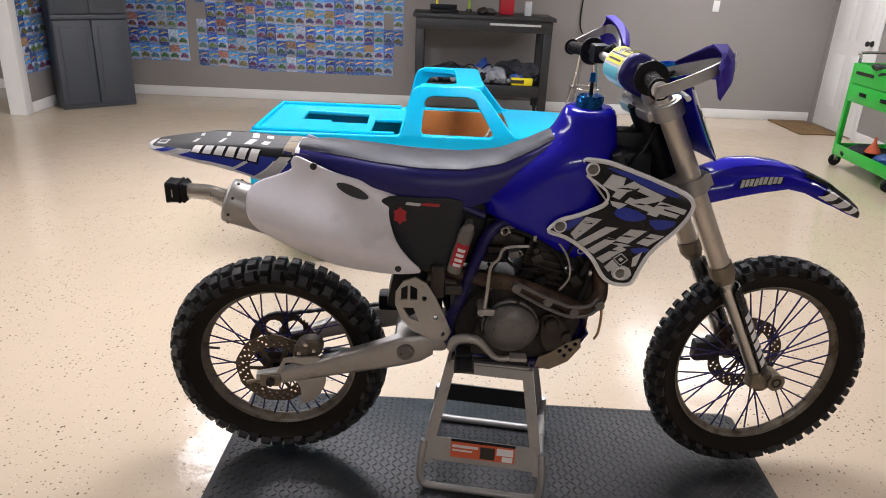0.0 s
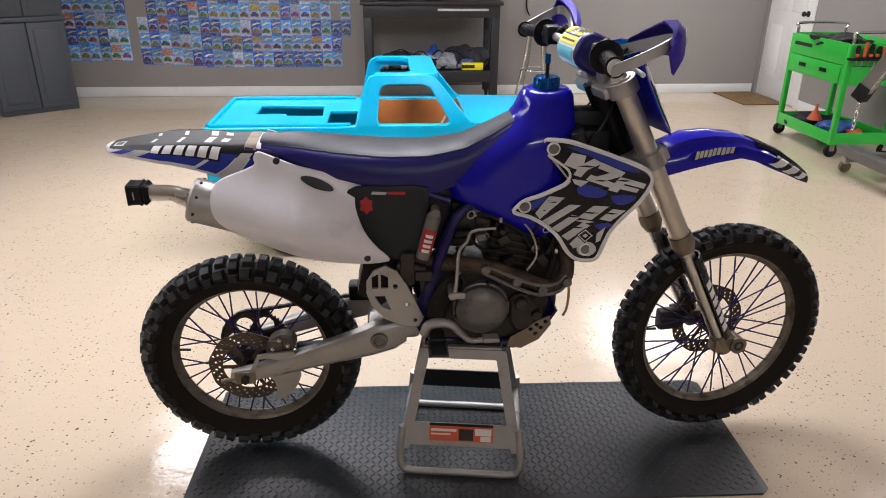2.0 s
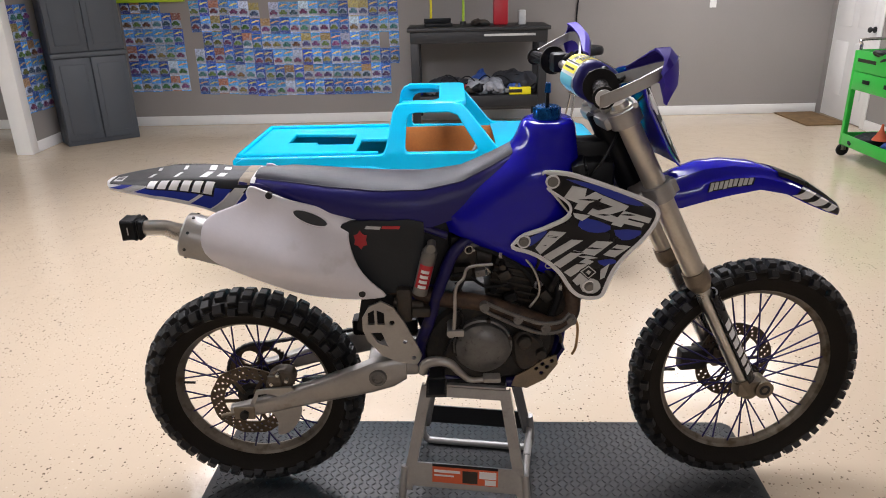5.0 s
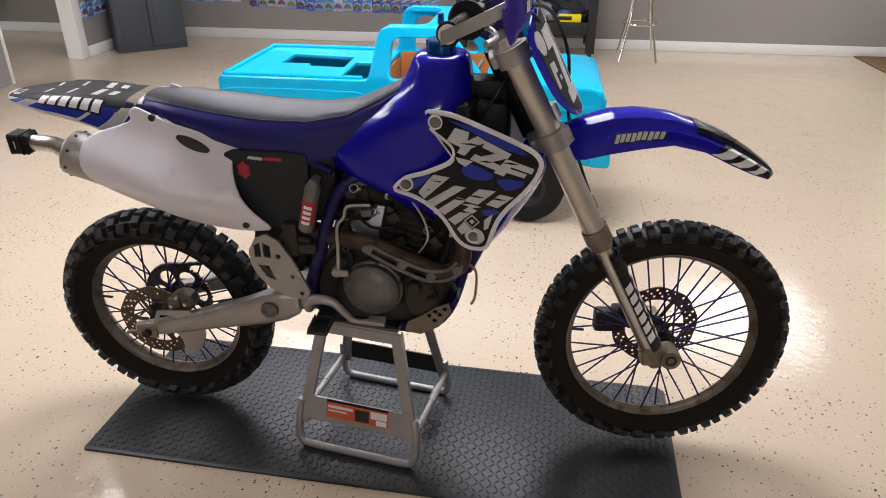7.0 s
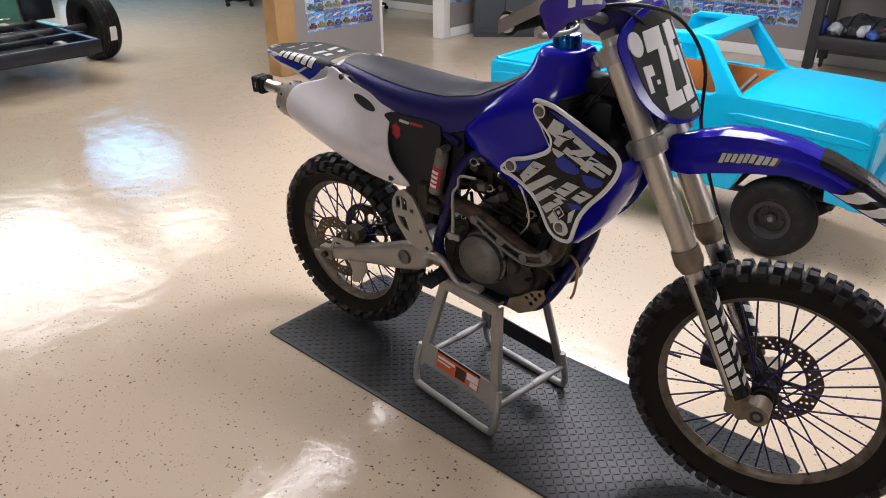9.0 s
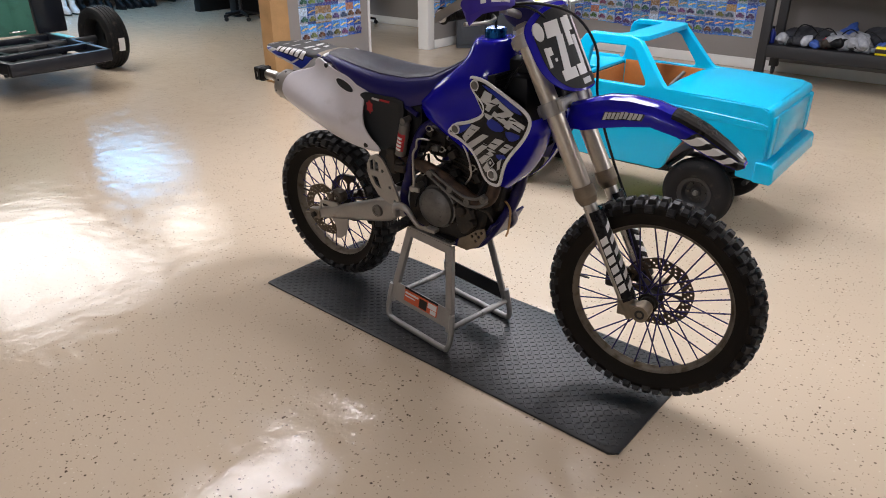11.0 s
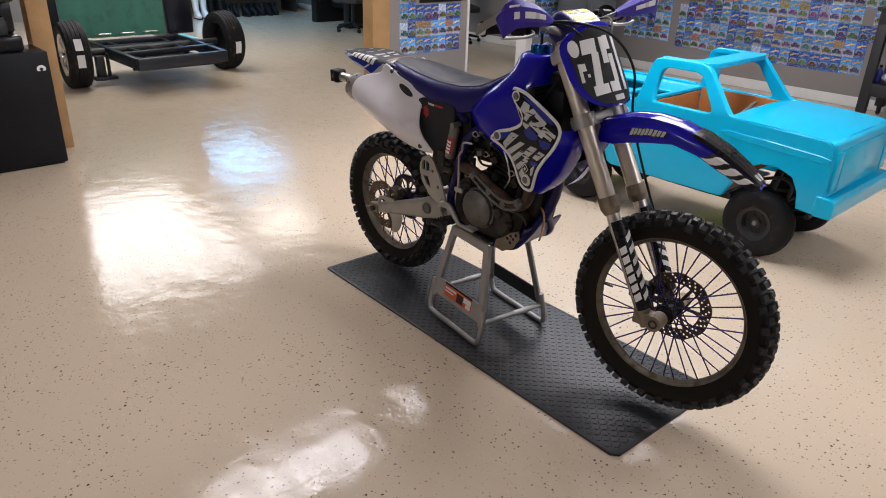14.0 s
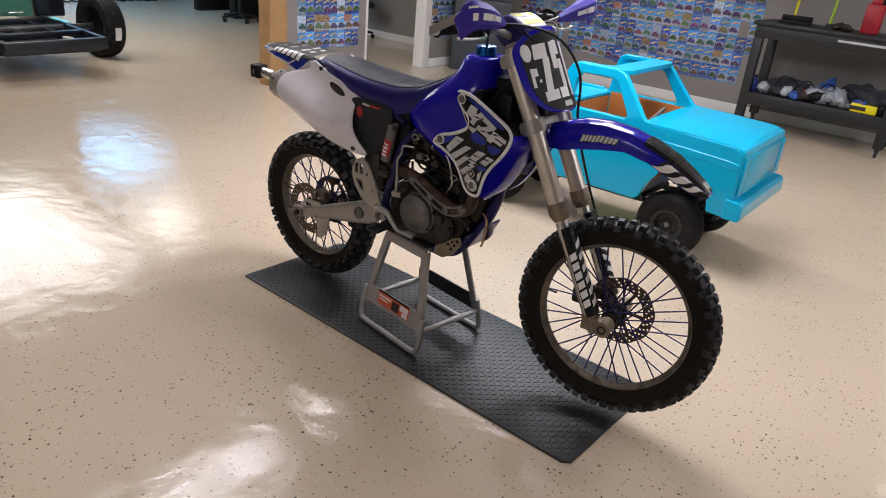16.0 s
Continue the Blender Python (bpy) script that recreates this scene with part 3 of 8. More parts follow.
disc_arms(front_wheel, 0.085, 0.058, 0.004)
bm = bmesh.new()
n = 52
plate(bm, [((0.108 if k % 2 else 0.100) * math.cos(2 * math.pi * k / (2 * n)), (0.108 if k % 2 else 0.100) * math.sin(2 * math.pi * k / (2 * n))) for k in range(2 * n)], 0.074, 0.080,
      holes=[[((0.066 + 0.026 * math.cos(b)) * math.cos(a) - 0.028 * math.sin(b) * math.sin(a), (0.066 + 0.026 * math.cos(b)) * math.sin(a) + 0.028 * math.sin(b) * math.cos(a)) for b in (2 * math.pi * j / 10 for j in range(10))] for a in (2 * math.pi * i / 6 for i in range(6))])
part("sprocket", bm, M_DISC, rear_wheel, "brown steel rear sprocket")
bm = bmesh.new()
for k in range(34):
    a = radians(68 + 224 * k / 33)
    box(bm, -0.0085, 0.0085, 0.071, 0.083, -0.006 if k % 2 else -0.0048, 0.006 if k % 2 else 0.0048, 0.002, m=Matrix.Translation((0.108 * math.cos(a), 0, 0.108 * math.sin(a))) @ Matrix.Rotation(-a - math.pi / 2, 4, "Y"))
part("chain_wrap", bm, M_DARK, rear_wheel, "dark chain round the sprocket")


# fuel tank, seat and bodywork
bm = bmesh.new()
TANK = [(0.755, 0.885, 0.945, 0.085), (0.775, 0.83, 0.955, 0.115), (0.81, 0.75, 0.965, 0.140), (0.855, 0.66, 0.968, 0.152), (0.90, 0.575, 0.968, 0.155), (0.95, 0.555, 0.966, 0.153), (1.0, 0.615, 0.962, 0.148), (1.045, 0.680, 0.956, 0.138), (1.085, 0.730, 0.950, 0.124), (1.115, 0.762, 0.946, 0.110), (1.14, 0.778, 0.943, 0.097), (1.165, 0.788, 0.940, 0.087), (1.185, 0.795, 0.937, 0.079), (1.198, 0.803, 0.932, 0.070), (1.204, 0.815, 0.925, 0.058)]
levels(bm, [(z if z < 1.0 else 1.0 + (z - 1.0) * 0.90, a, b, -w * (0.80 if z < 1.02 else 0.92), w * (0.80 if z < 1.02 else 0.92)) for z, a, b, w in TANK], 40, 2.5)
tank = part("fuel_tank", bm, M_BLUE, bike, "glossy blue plastic fuel tank")
for k in range(8):
    a = 2 * math.pi * k / 8
    bm = bmesh.new()
    cone(bm, (0.864 + 0.029 * math.cos(a), 0.029 * math.sin(a), 1.179), (0.864 + 0.029 * math.cos(a), 0.029 * math.sin(a), 1.211), 0.0085, 0.007, seg=10)
    part("cap_lobe", bm, M_ANOBLUE, tank)
bm = bmesh.new()
lathe(bm, [(0.0, 1.178), (0.036, 1.178), (0.036, 1.201), (0.030, 1.214), (0.0, 1.215)], 24, (0.864, 0, 0), "Z")
cap = part("fuel_cap", bm, M_ANOBLUE, tank, "anodised blue fuel cap")
bm = bmesh.new()
cone(bm, (0.864, 0, 1.214), (0.864, 0, 1.251), 0.0055, 0.0045, seg=10)
valve = part("vent", bm, M_BLACK, tank, "black breather stem with a blue valve")
bm = bmesh.new()
cone(bm, (0.864, 0, 1.249), (0.864, 0, 1.273), 0.0085, 0.007, seg=10)
part("valve", bm, M_ANOBLUE, valve, "anodised blue valve")


def seat_section(x):
    """Top, shoulder, bottom heights and half widths of the seat at x."""
    xs = [0.095, 0.18, 0.30, 0.42, 0.54, 0.64, 0.72, 0.80, 0.825]
    top = [1.056, 1.054, 1.040, 1.029, 1.028, 1.045, 1.083, 1.128, 1.141]
    bot = [1.036, 1.008, 0.968, 0.936, 0.918, 0.948, 1.020, 1.092, 1.118]
    wid = [0.060, 0.090, 0.106, 0.112, 0.106, 0.090, 0.075, 0.058, 0.044]
    return [float(np.interp(x, xs, v)) for v in (top, bot, wid)]


bm, bt = bmesh.new(), bmesh.new()
side_rings, top_rings, pipe = [], [], {-1: [], 1: []}
for k in range(29):
    x = 0.095 + (0.825 - 0.095) * k / 28
    t, b, w = seat_section(x)
    sh = t - 0.007
    up = sh - b
    half = [(w * 0.55, b + 0.002), (w * 1.0, b), (w * 1.06, b + up * 0.35), (w * 1.04, b + up * 0.62), (w * 0.96, b + up * 0.86), (w * 0.80, sh)]
    side_rings.append([Vector((x, -y, z)) for y, z in half] + [Vector((x, 0, t - 0.012))] + [Vector((x, y, z)) for y, z in half[::-1]])
    top_rings.append([Vector((x, w * yy, z)) for yy, z in ((-0.77, sh - 0.006), (-0.80, sh + 0.001), (-0.74, t - 0.003), (-0.55, t + 0.001), (-0.28, t + 0.003), (0, t + 0.004), (0.28, t + 0.003), (0.55, t + 0.001), (0.74, t - 0.003), (0.80, sh + 0.001), (0.77, sh - 0.006))])
    for s in (-1, 1):
        pipe[s].append(Vector((x, s * w * 0.805, sh + 0.0005)))
skin(bm, side_rings)
seat = part("seat", bm, M_BLUESEAT, bike, "long blue vinyl seat with grey gripper top")
skin(bt, top_rings)
part("seat_top", bt, M_SEAT, seat, "dark grey gripper vinyl")
for s in (-1, 1):
    bp = bmesh.new()
    tube(bp, pipe[s], 0.0018, 6, smooth=False)
    part("piping", bp, M_PIPING, seat)

# white panels over the silencer side and its twin
PANEL = [(0.098, 1.046), (0.135, 1.032), (0.20, 1.005), (0.29, 0.982), (0.368, 0.965), (0.347, 0.93), (0.343, 0.895), (0.365, 0.835), (0.40, 0.785), (0.432, 0.745), (0.40, 0.734), (0.32, 0.735), (0.21, 0.752), (0.11, 0.800), (0.03, 0.858), (-0.005, 0.91), (-0.012, 0.965), (0.005, 0.990), (0.06, 1.005), (0.088, 1.016), (0.086, 1.032)]


def panel_surf(x, z):
    dz = (z - (0.943 - 0.331 * (x + 0.078))) / 0.098
    return 0.097 + 0.119 * float(np.interp(x, (0.18, 0.42), (1.0, 0.42))) * math.exp(-dz * dz)


def cover_surf(x, z):
    return 0.120 - 0.06 * max(0.0, 0.42 - x) - 0.05 * max(0.0, x - 0.46)


for s, nm in ((-1, "side_panel"), (1, "side_panel")):
    bm = bmesh.new()
    sheet(bm, PANEL, panel_surf, 0.006, smooth=3, center=(0.2, 0.885), scales=[1 - 0.04 * k for k in range(1, 25)], side=s)
    pn = part(nm, bm, M_PANEL, bike, "scuffed white plastic side panel", 70)
    for bx, bz in ((0.371, 0.757), (0.144, 1.022)):
        bm = bmesh.new()
        y = panel_surf(bx, bz)
        cone(bm, (bx, s * (y - 0.006), bz), (bx, s * (y + 0.004), bz), 0.009, seg=14)
        part("bolt", bm, M_DARK, pn)
    bm = bmesh.new()
    sheet(bm, [(0.246 + 0.042 * math.cos(a) - 0.004 * math.sin(a), 0.961 - 0.016 * math.cos(a) + 0.0145 * math.sin(a)) for a in (2 * math.pi * k / 20 for k in range(20))], panel_surf, 0.003, lift=0.0022, smooth=0, side=s)
    part("vent", bm, M_DARK, pn, "dark slot in the panel")
    bm = bmesh.new()
    tube(bm, [Vector((x, s * (panel_surf(x, z) + 0.001), z)) for x, z in ((0.246 + 0.044 * math.cos(a) - 0.004 * math.sin(a), 0.961 - 0.016 * math.cos(a) + 0.0165 * math.sin(a)) for a in (2 * math.pi * k / 24 for k in range(25)))], 0.0022, 6, smooth=False)
    part("vent_lip", bm, M_PANEL, pn)
    bm = bmesh.new()
    sheet(bm, [(0.372, 0.950), (0.45, 0.950), (0.538, 0.942), (0.530, 0.85), (0.512, 0.748), (0.47, 0.742), (0.385, 0.742), (0.335, 0.79), (0.315, 0.84), (0.310, 0.895), (0.325, 0.94)], cover_surf, 0.02, smooth=2, side=s)
    ab = part("airbox_cover", bm, M_AIRBOX, bike, "black plastic airbox cover with stickers")
    bm = bmesh.new()
    sheet(bm, [(0.372 + 0.020 * math.cos(a) * (1 if k % 2 else 0.72), 0.897 + 0.027 * math.sin(a) * (1 if k % 2 else 0.72)) for k, a in enumerate(2 * math.pi * i / 12 for i in range(12))], cover_surf, 0.001, lift=0.0015, smooth=0, center=(0.372, 0.897), scales=(0.5,), side=s)
    part("sticker", bm, M_RED, ab, "red maple-leaf shaped sticker")
    for x0, x1, mm in ((0.385, 0.424, M_GREYVINYL), (0.428, 0.475, M_RED)):
        bm = bmesh.new()
        sheet(bm, [(x0, 0.929), (x1, 0.927), (x1 + 0.004, 0.935), (x0 + 0.004, 0.937)], cover_surf, 0.001, lift=0.0015, smooth=0, scales=(0.5,), side=s)
        part("sticker", bm, mm, ab)

# rear fender
def fender_at(u):
    """Place along the bike, top height, half width and side depth of the rear fender."""
    zt = 1.041 + 0.017 * math.sin(math.pi * min(1, u * 1.25) * 0.75)
    drop = float(np.interp(u, (0, 0.2, 0.43, 0.68, 0.88, 1), (0.012, 0.024, 0.040, 0.066, 0.094, 0.104)))
    return -0.310 + 0.410 * u, zt, 0.022 + 0.078 * min(1, u * 2.6) ** 0.6, drop


FENDER_ARCH = spline([(0, 1.02, 1), (0.17, 0.97, 0.62), (0.34, 0.86, 0.22), (0.48, 0.66, 0.04), (0.72, 0.34, 0.005), (1, 0, 0)], 8)


def fender_point(u, v, side, lift=0.0):
    """A point on the rear fender: v runs from its side edge (0) to the middle line (1)."""
    def at(u, v):
        x, zt, w, drop = fender_at(min(max(u, 0.0), 1.0))
        yy, dz = (float(np.interp(v, [p.x for p in FENDER_ARCH], [p[k] for p in FENDER_ARCH])) for k in (1, 2))
        return Vector((x, w * yy, zt - drop * dz))
    p = at(u, v)
    if lift:
        n = (at(u + 0.02, v) - at(u - 0.02, v)).cross(at(u, min(1, v + 0.03)) - at(u, max(0, v - 0.03))).normalized()
        if n.y < -1e-4 or n.z < -1e-4:
            n = -n
        p = p + n * lift
    return Vector((p.x, side * p.y, p.z))


bm = bmesh.new()
rings = []
for k in range(49):
    u = k / 48
    outer = [fender_point(u, j / 14, -1) for j in range(15)] + [fender_point(u, 1 - j / 14, 1) for j in range(1, 15)]
    rings.append(outer + [p * 1.0 + Vector((0, -0.003 * (1 if p.y > 0 else -1), -0.005)) for p in outer[::-1]])
skin(bm, rings)
rfender = part("rear_fender", bm, M_WHITEVINYL, bike, "white rear fender with black, grey and blue graphics", 60)


def fender_decal(u0, u1, v0, v1, mat, slant=0.0, side=-1, name="decal"):
    """A decal on the rear fender: u along it, v from its side edge (0) to the middle line (1)."""
    bm = bmesh.new()
    lift = {M_BLACK: 0.0010, M_GLOSSBLACK: 0.0018, M_WHITEVINYL: 0.0024}.get(mat, 0.0015)
    n_u, n_v = 4 + int((u1 - u0) * 48), 2 + int((v1 - v0) * 20)
    rows = [[fender_point(min(0.985, u0 + (u1 - u0) * i / n_u + slant * (v - v0)), v, side, lift) for v in (v0 + (v1 - v0) * j / n_v for j in range(n_v + 1))] for i in range(n_u + 1)]
    skin(bm, rows, closed=False)
    part(name, bm, mat, rfender)


for s in (-1, 1):
    fender_decal(0.035, 0.97, 0.30, 1.0, M_BLACK, side=s)
    for u, du, v0, v1, mt in ((0.03, 0.085, 0.06, 0.30, M_BLUEVINYL), (0.125, 0.085, 0.05, 0.30, M_GREYVINYL), (0.23, 0.36, 0.06, 0.30, M_BLUEVINYL), (0.60, 0.12, 0.02, 0.34, M_BLUEVINYL), (0.73, 0.075, 0.02, 0.36, M_GREYVINYL), (0.815, 0.11, 0.02, 0.38, M_BLUEVINYL)):
        fender_decal(u, u + du, v0, v1, mt, 0.45, side=s, name="slash")
    # six bold letters are left as plain slanted bars
    for k in range(6):
        u = 0.325 + 0.072 * k
        fender_decal(u - 0.008, u + 0.062, 0.215, 0.455, M_GLOSSBLACK, 0.10, side=s, name="lettering_shade")
        fender_decal(u, u + 0.052, 0.24, 0.43, M_WHITEVINYL, 0.10, side=s, name="lettering_bar")
    for u, v0, dv in ((0.30, 0.62, 0.26), (0.47, 0.60, 0.30), (0.64, 0.58, 0.36), (0.74, 0.66, 0.22)):
        fender_decal(u, u + (0.045 if u > 0.6 else 0.024), v0, v0 + dv, M_GREYVINYL, 0.05, side=s, name="slash")
    fender_decal(0.90, 0.975, 0.40, 0.98, M_BRONZE, side=s)
fender_decal(0.06, 0.13, 0.45, 0.95, M_GREYVINYL, name="round_mark")
fender_decal(0.072, 0.118, 0.55, 0.85, M_GLOSSBLACK, name="round_mark")
bm = bmesh.new()
box(bm, 0.10, 0.42, -0.070, 0.070, 0.80, 0.965, 0.03)
box(bm, 0.40, 0.61, -0.095, 0.095, 0.74, 0.94, 0.03)
part("inner_fender", bm, M_BLACK, bike, "black plastic inner fender and airbox")

# silencer
bm = bmesh.new()
A, B = Vector((-0.077, -0.148, 0.938)), Vector((0.20, -0.142, 0.848))
d = (B - A).normalized()
u = d.orthogonal().normalized()


def around(c, r, seg=36):
    return [c + (u * math.cos(2 * math.pi * k / seg) + d.cross(u) * math.sin(2 * math.pi * k / seg)) * r for k in range(seg)]


skin(bm, [around(A + d * f, r) for f, r in ((-0.003, 0.021), (0.0, 0.040), (0.003, 0.053), (0.008, 0.0575), (0.034, 0.0585), (0.036, 0.0575), (0.20, 0.0575), ((B - A).length, 0.056))])
sil = part("silencer", bm, M_ALLOY, bike, "brushed aluminium silencer")
for k in range(8):
    q = Matrix.Rotation(2 * math.pi * (k + 0.3) / 8, 3, d) @ u
    bm = bmesh.new()
    cone(bm, A + d * 0.022 + q * 0.057, A + d * 0.022 + q * 0.0605, 0.004, seg=8)
    part("rivet", bm, M_DARK, sil)
bm = bmesh.new()
tube(bm, [A + d * 0.01, A - d * 0.022, (-0.118, -0.149, 0.953), (-0.150, -0.149, 0.955), (-0.185, -0.150, 0.957)], [0.026, 0.022, 0.0205, 0.0205, 0.0205], 18)
part("tailpipe", bm, M_STEEL, sil, "polished steel tailpipe")
bm = bmesh.new()
skin(bm, [[Vector((x, -0.150 + y * k, 0.957 + z * k)) for y, z in ((-0.022, -0.026), (0.022, -0.026), (0.026, -0.022), (0.026, 0.022), (0.022, 0.026), (-0.022, 0.026), (-0.026, 0.022), (-0.026, -0.022))] for x, k in ((-0.2235, 0.72), (-0.2230, 1.04), (-0.213, 1.0), (-0.196, 0.98), (-0.192, 1.06), (-0.188, 1.06), (-0.186, 0.94), (-0.183, 0.94), (-0.181, 1.02), (-0.177, 1.02), (-0.173, 0.88), (-0.170, 0.80))])
cap_m = part("end_cap", bm, M_BLACK, sil, "black ribbed rubber outlet cap")
bm = bmesh.new()
box(bm, -0.2075, -0.2050, -0.1772, -0.1750, 0.947, 0.967)
part("slot_mark", bm, M_GREYVINYL, cap_m)

# radiator shrouds with their graphics
SHROUD = [(0.842, 1.066), (0.859, 1.075), (0.909, 1.073), (0.966, 1.058), (1.038, 1.036), (1.095, 1.016), (1.119, 0.997), (1.123, 0.974), (1.110, 0.941), (1.086, 0.905), (1.054, 0.867), (1.029, 0.828), (1.015, 0.787), (1.003, 0.750), (0.977, 0.739), (0.947, 0.741), (0.920, 0.761), (0.890, 0.806), (0.851, 0.839), (0.812, 0.861), (0.768, 0.876), (0.776, 0.896), (0.800, 0.914), (0.846, 0.928), (0.888, 0.949), (0.906, 0.963), (0.913, 0.979), (0.907, 0.995), (0.884, 1.012), (0.854, 1.032)]


def shroud_surf(x, z):
    return 0.139 + 0.245 * (x - 0.9) - 0.092 * (z - 0.95) + 0.28 * max(0.0, 0.87 - x) * min(1.0, max(0.0, (1.0 - z) * 12)) - 0.10 * max(0.0, 0.82 - z)


def shrink(outline, k):
    """The outline drawn in by k metres."""
    ps = [Vector((x, 0, z)) for x, z in outline]
    n = len(ps)
    area = sum(ps[i].x * ps[(i + 1) % n].z - ps[(i + 1) % n].x * ps[i].z for i in range(n))
    out = []
    for i, p in enumerate(ps):
        d = (ps[(i + 1) % n] - ps[i - 1]).normalized()
        q = p + Vector((-d.z, 0, d.x)) * (k if area > 0 else -k)
        out.append((q.x, q.z))
    return out


SC = (0.965, 0.905)
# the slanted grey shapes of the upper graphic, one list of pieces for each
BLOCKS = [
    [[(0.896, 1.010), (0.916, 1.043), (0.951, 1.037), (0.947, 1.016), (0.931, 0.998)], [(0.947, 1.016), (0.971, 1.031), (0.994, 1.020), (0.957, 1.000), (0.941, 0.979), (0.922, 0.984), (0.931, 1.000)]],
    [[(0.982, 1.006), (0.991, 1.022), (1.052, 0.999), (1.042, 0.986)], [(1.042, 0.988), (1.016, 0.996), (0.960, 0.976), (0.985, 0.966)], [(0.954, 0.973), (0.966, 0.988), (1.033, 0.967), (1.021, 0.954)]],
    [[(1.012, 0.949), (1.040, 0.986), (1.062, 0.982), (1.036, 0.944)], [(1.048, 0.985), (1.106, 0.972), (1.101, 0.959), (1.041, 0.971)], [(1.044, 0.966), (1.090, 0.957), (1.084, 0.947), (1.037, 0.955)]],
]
STRIPES = [
    [(0.827, 0.875), (0.850, 0.906), (0.864, 0.922), (0.905, 0.920), (0.841, 0.858)],
    [(0.848, 0.853), (0.918, 0.902), (0.947, 0.902), (0.866, 0.840)],
    [(0.875, 0.832), (0.926, 0.874), (0.949, 0.870), (0.893, 0.822)],
    [(0.941, 0.867), (0.979, 0.903), (1.019, 0.904), (0.976, 0.863)],
    [(0.996, 0.867), (1.029, 0.898), (1.062, 0.896), (1.025, 0.863)],
    [(0.902, 0.811), (0.956, 0.855), (0.975, 0.847), (0.920, 0.799)],
    [(0.925, 0.789), (0.955, 0.829), (0.972, 0.797), (0.937, 0.776)],
    [(0.993, 0.826), (1.014, 0.846), (1.004, 0.806), (0.993, 0.799)],
    [(0.919, 0.973), (0.962, 0.969), (0.943, 0.953), (0.925, 0.961)],
    [(0.935, 0.858), (0.962, 0.853), (0.985, 0.858), (0.960, 0.862)],
]
FLASHES = [
    [(0.900, 1.058), (0.966, 1.049), (1.053, 1.022), (1.088, 1.002), (1.040, 1.006), (0.953, 1.039)],
    [(0.796, 0.893), (0.832, 0.914), (0.858, 0.922), (0.844, 0.903), (0.813, 0.881)],
    [(0.950, 0.962), (1.011, 0.945), (1.000, 0.928), (0.960, 0.925), (0.933, 0.940)],
    [(1.020, 0.935), (1.085, 0.938), (1.070, 0.918), (1.040, 0.910)],
    [(0.985, 0.850), (1.020, 0.858), (1.030, 0.850), (1.000, 0.838)],
]
for s in (-1, 1):
    bm = bmesh.new()
    sheet(bm, SHROUD, shroud_surf, 0.007, smooth=3, center=SC, side=s)
    sh = part("radiator_shroud", bm, M_WHITEVINYL, bike, "white-edged radiator shroud with black, grey and blue graphics")
    bm = bmesh.new()
    rim = spline([(x, 0, z) for x, z in shrink(SHROUD, 0.002)], 3, True)
    rim = [Vector((p.x, s * (shroud_surf(p.x, p.z) - 0.002), p.z)) for p in rim]
    tube(bm, rim + rim[:1], 0.0052, 8, smooth=False)
    part("edge_bead", bm, M_WHITEVINYL, sh, "rounded white edge")
    bm = bmesh.new()
    sheet(bm, shrink(SHROUD, 0.0085), shroud_surf, 0.001, lift=0.0015, smooth=3, center=SC, side=s)
    part("decal", bm, M_GLOSSBLACK, sh, "gloss black graphic")
    for o in FLASHES:
        bm = bmesh.new()
        sheet(bm, o, shroud_surf, 0.001, lift=0.0025, smooth=2, side=s)
        part("decal", bm, M_BLUEVINYL, sh, "blue flash")
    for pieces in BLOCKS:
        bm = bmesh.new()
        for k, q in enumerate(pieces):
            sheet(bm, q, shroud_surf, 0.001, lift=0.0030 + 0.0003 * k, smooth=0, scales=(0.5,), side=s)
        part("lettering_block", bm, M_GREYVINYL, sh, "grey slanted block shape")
    for o in STRIPES:
        bm = bmesh.new()
        sheet(bm, o, shroud_surf, 0.001, lift=0.0032, smooth=0, scales=(0.5,), side=s)
        part("stripe", bm, M_GREYVINYL, sh)
    # thin torn scratches of black across the stripes
    for x, z, w in ((0.862, 0.905, 0.050), (0.905, 0.868, 0.045), (0.945, 0.882, 0.050), (1.000, 0.884, 0.045), (0.918, 0.838, 0.040), (0.930, 1.008, 0.050), (1.030, 0.976, 0.040), (0.975, 0.972, 0.035), (0.846, 0.882, 0.030)):
        bm = bmesh.new()
        sheet(bm, [(x, z), (x + w * 0.6, z - 0.001), (x + w, z + 0.002), (x + w * 0.5, z + 0.004)], shroud_surf, 0.001, lift=0.0040, smooth=0, scales=(0.5,), side=s)
        part("scratch", bm, M_GLOSSBLACK, sh)
    for k, (r, mt) in enumerate(((0.024, M_GLOSSBLACK), (0.020, M_GREYVINYL), (0.016, M_GLOSSBLACK), (0.007, M_GREYVINYL))):
        bm = bmesh.new()
        sheet(bm, [(0.963 - r, 0.818), (0.963, 0.818 + r * 0.9), (0.963 + r, 0.820), (0.964, 0.818 - r * 0.95)], shroud_surf, 0.001, lift=0.0040 + 0.0006 * k, smooth=0, scales=(0.5,), side=s)
        part("emblem", bm, mt, sh)
    bm = bmesh.new()
    sheet(bm, [(0.945, 0.785), (0.965, 0.800), (0.988, 0.795), (0.996, 0.775), (0.980, 0.757), (0.952, 0.760)], shroud_surf, 0.001, lift=0.0036, smooth=2, side=s)
    part("boss", bm, M_GREYVINYL, sh, "grey ground round the bolt")
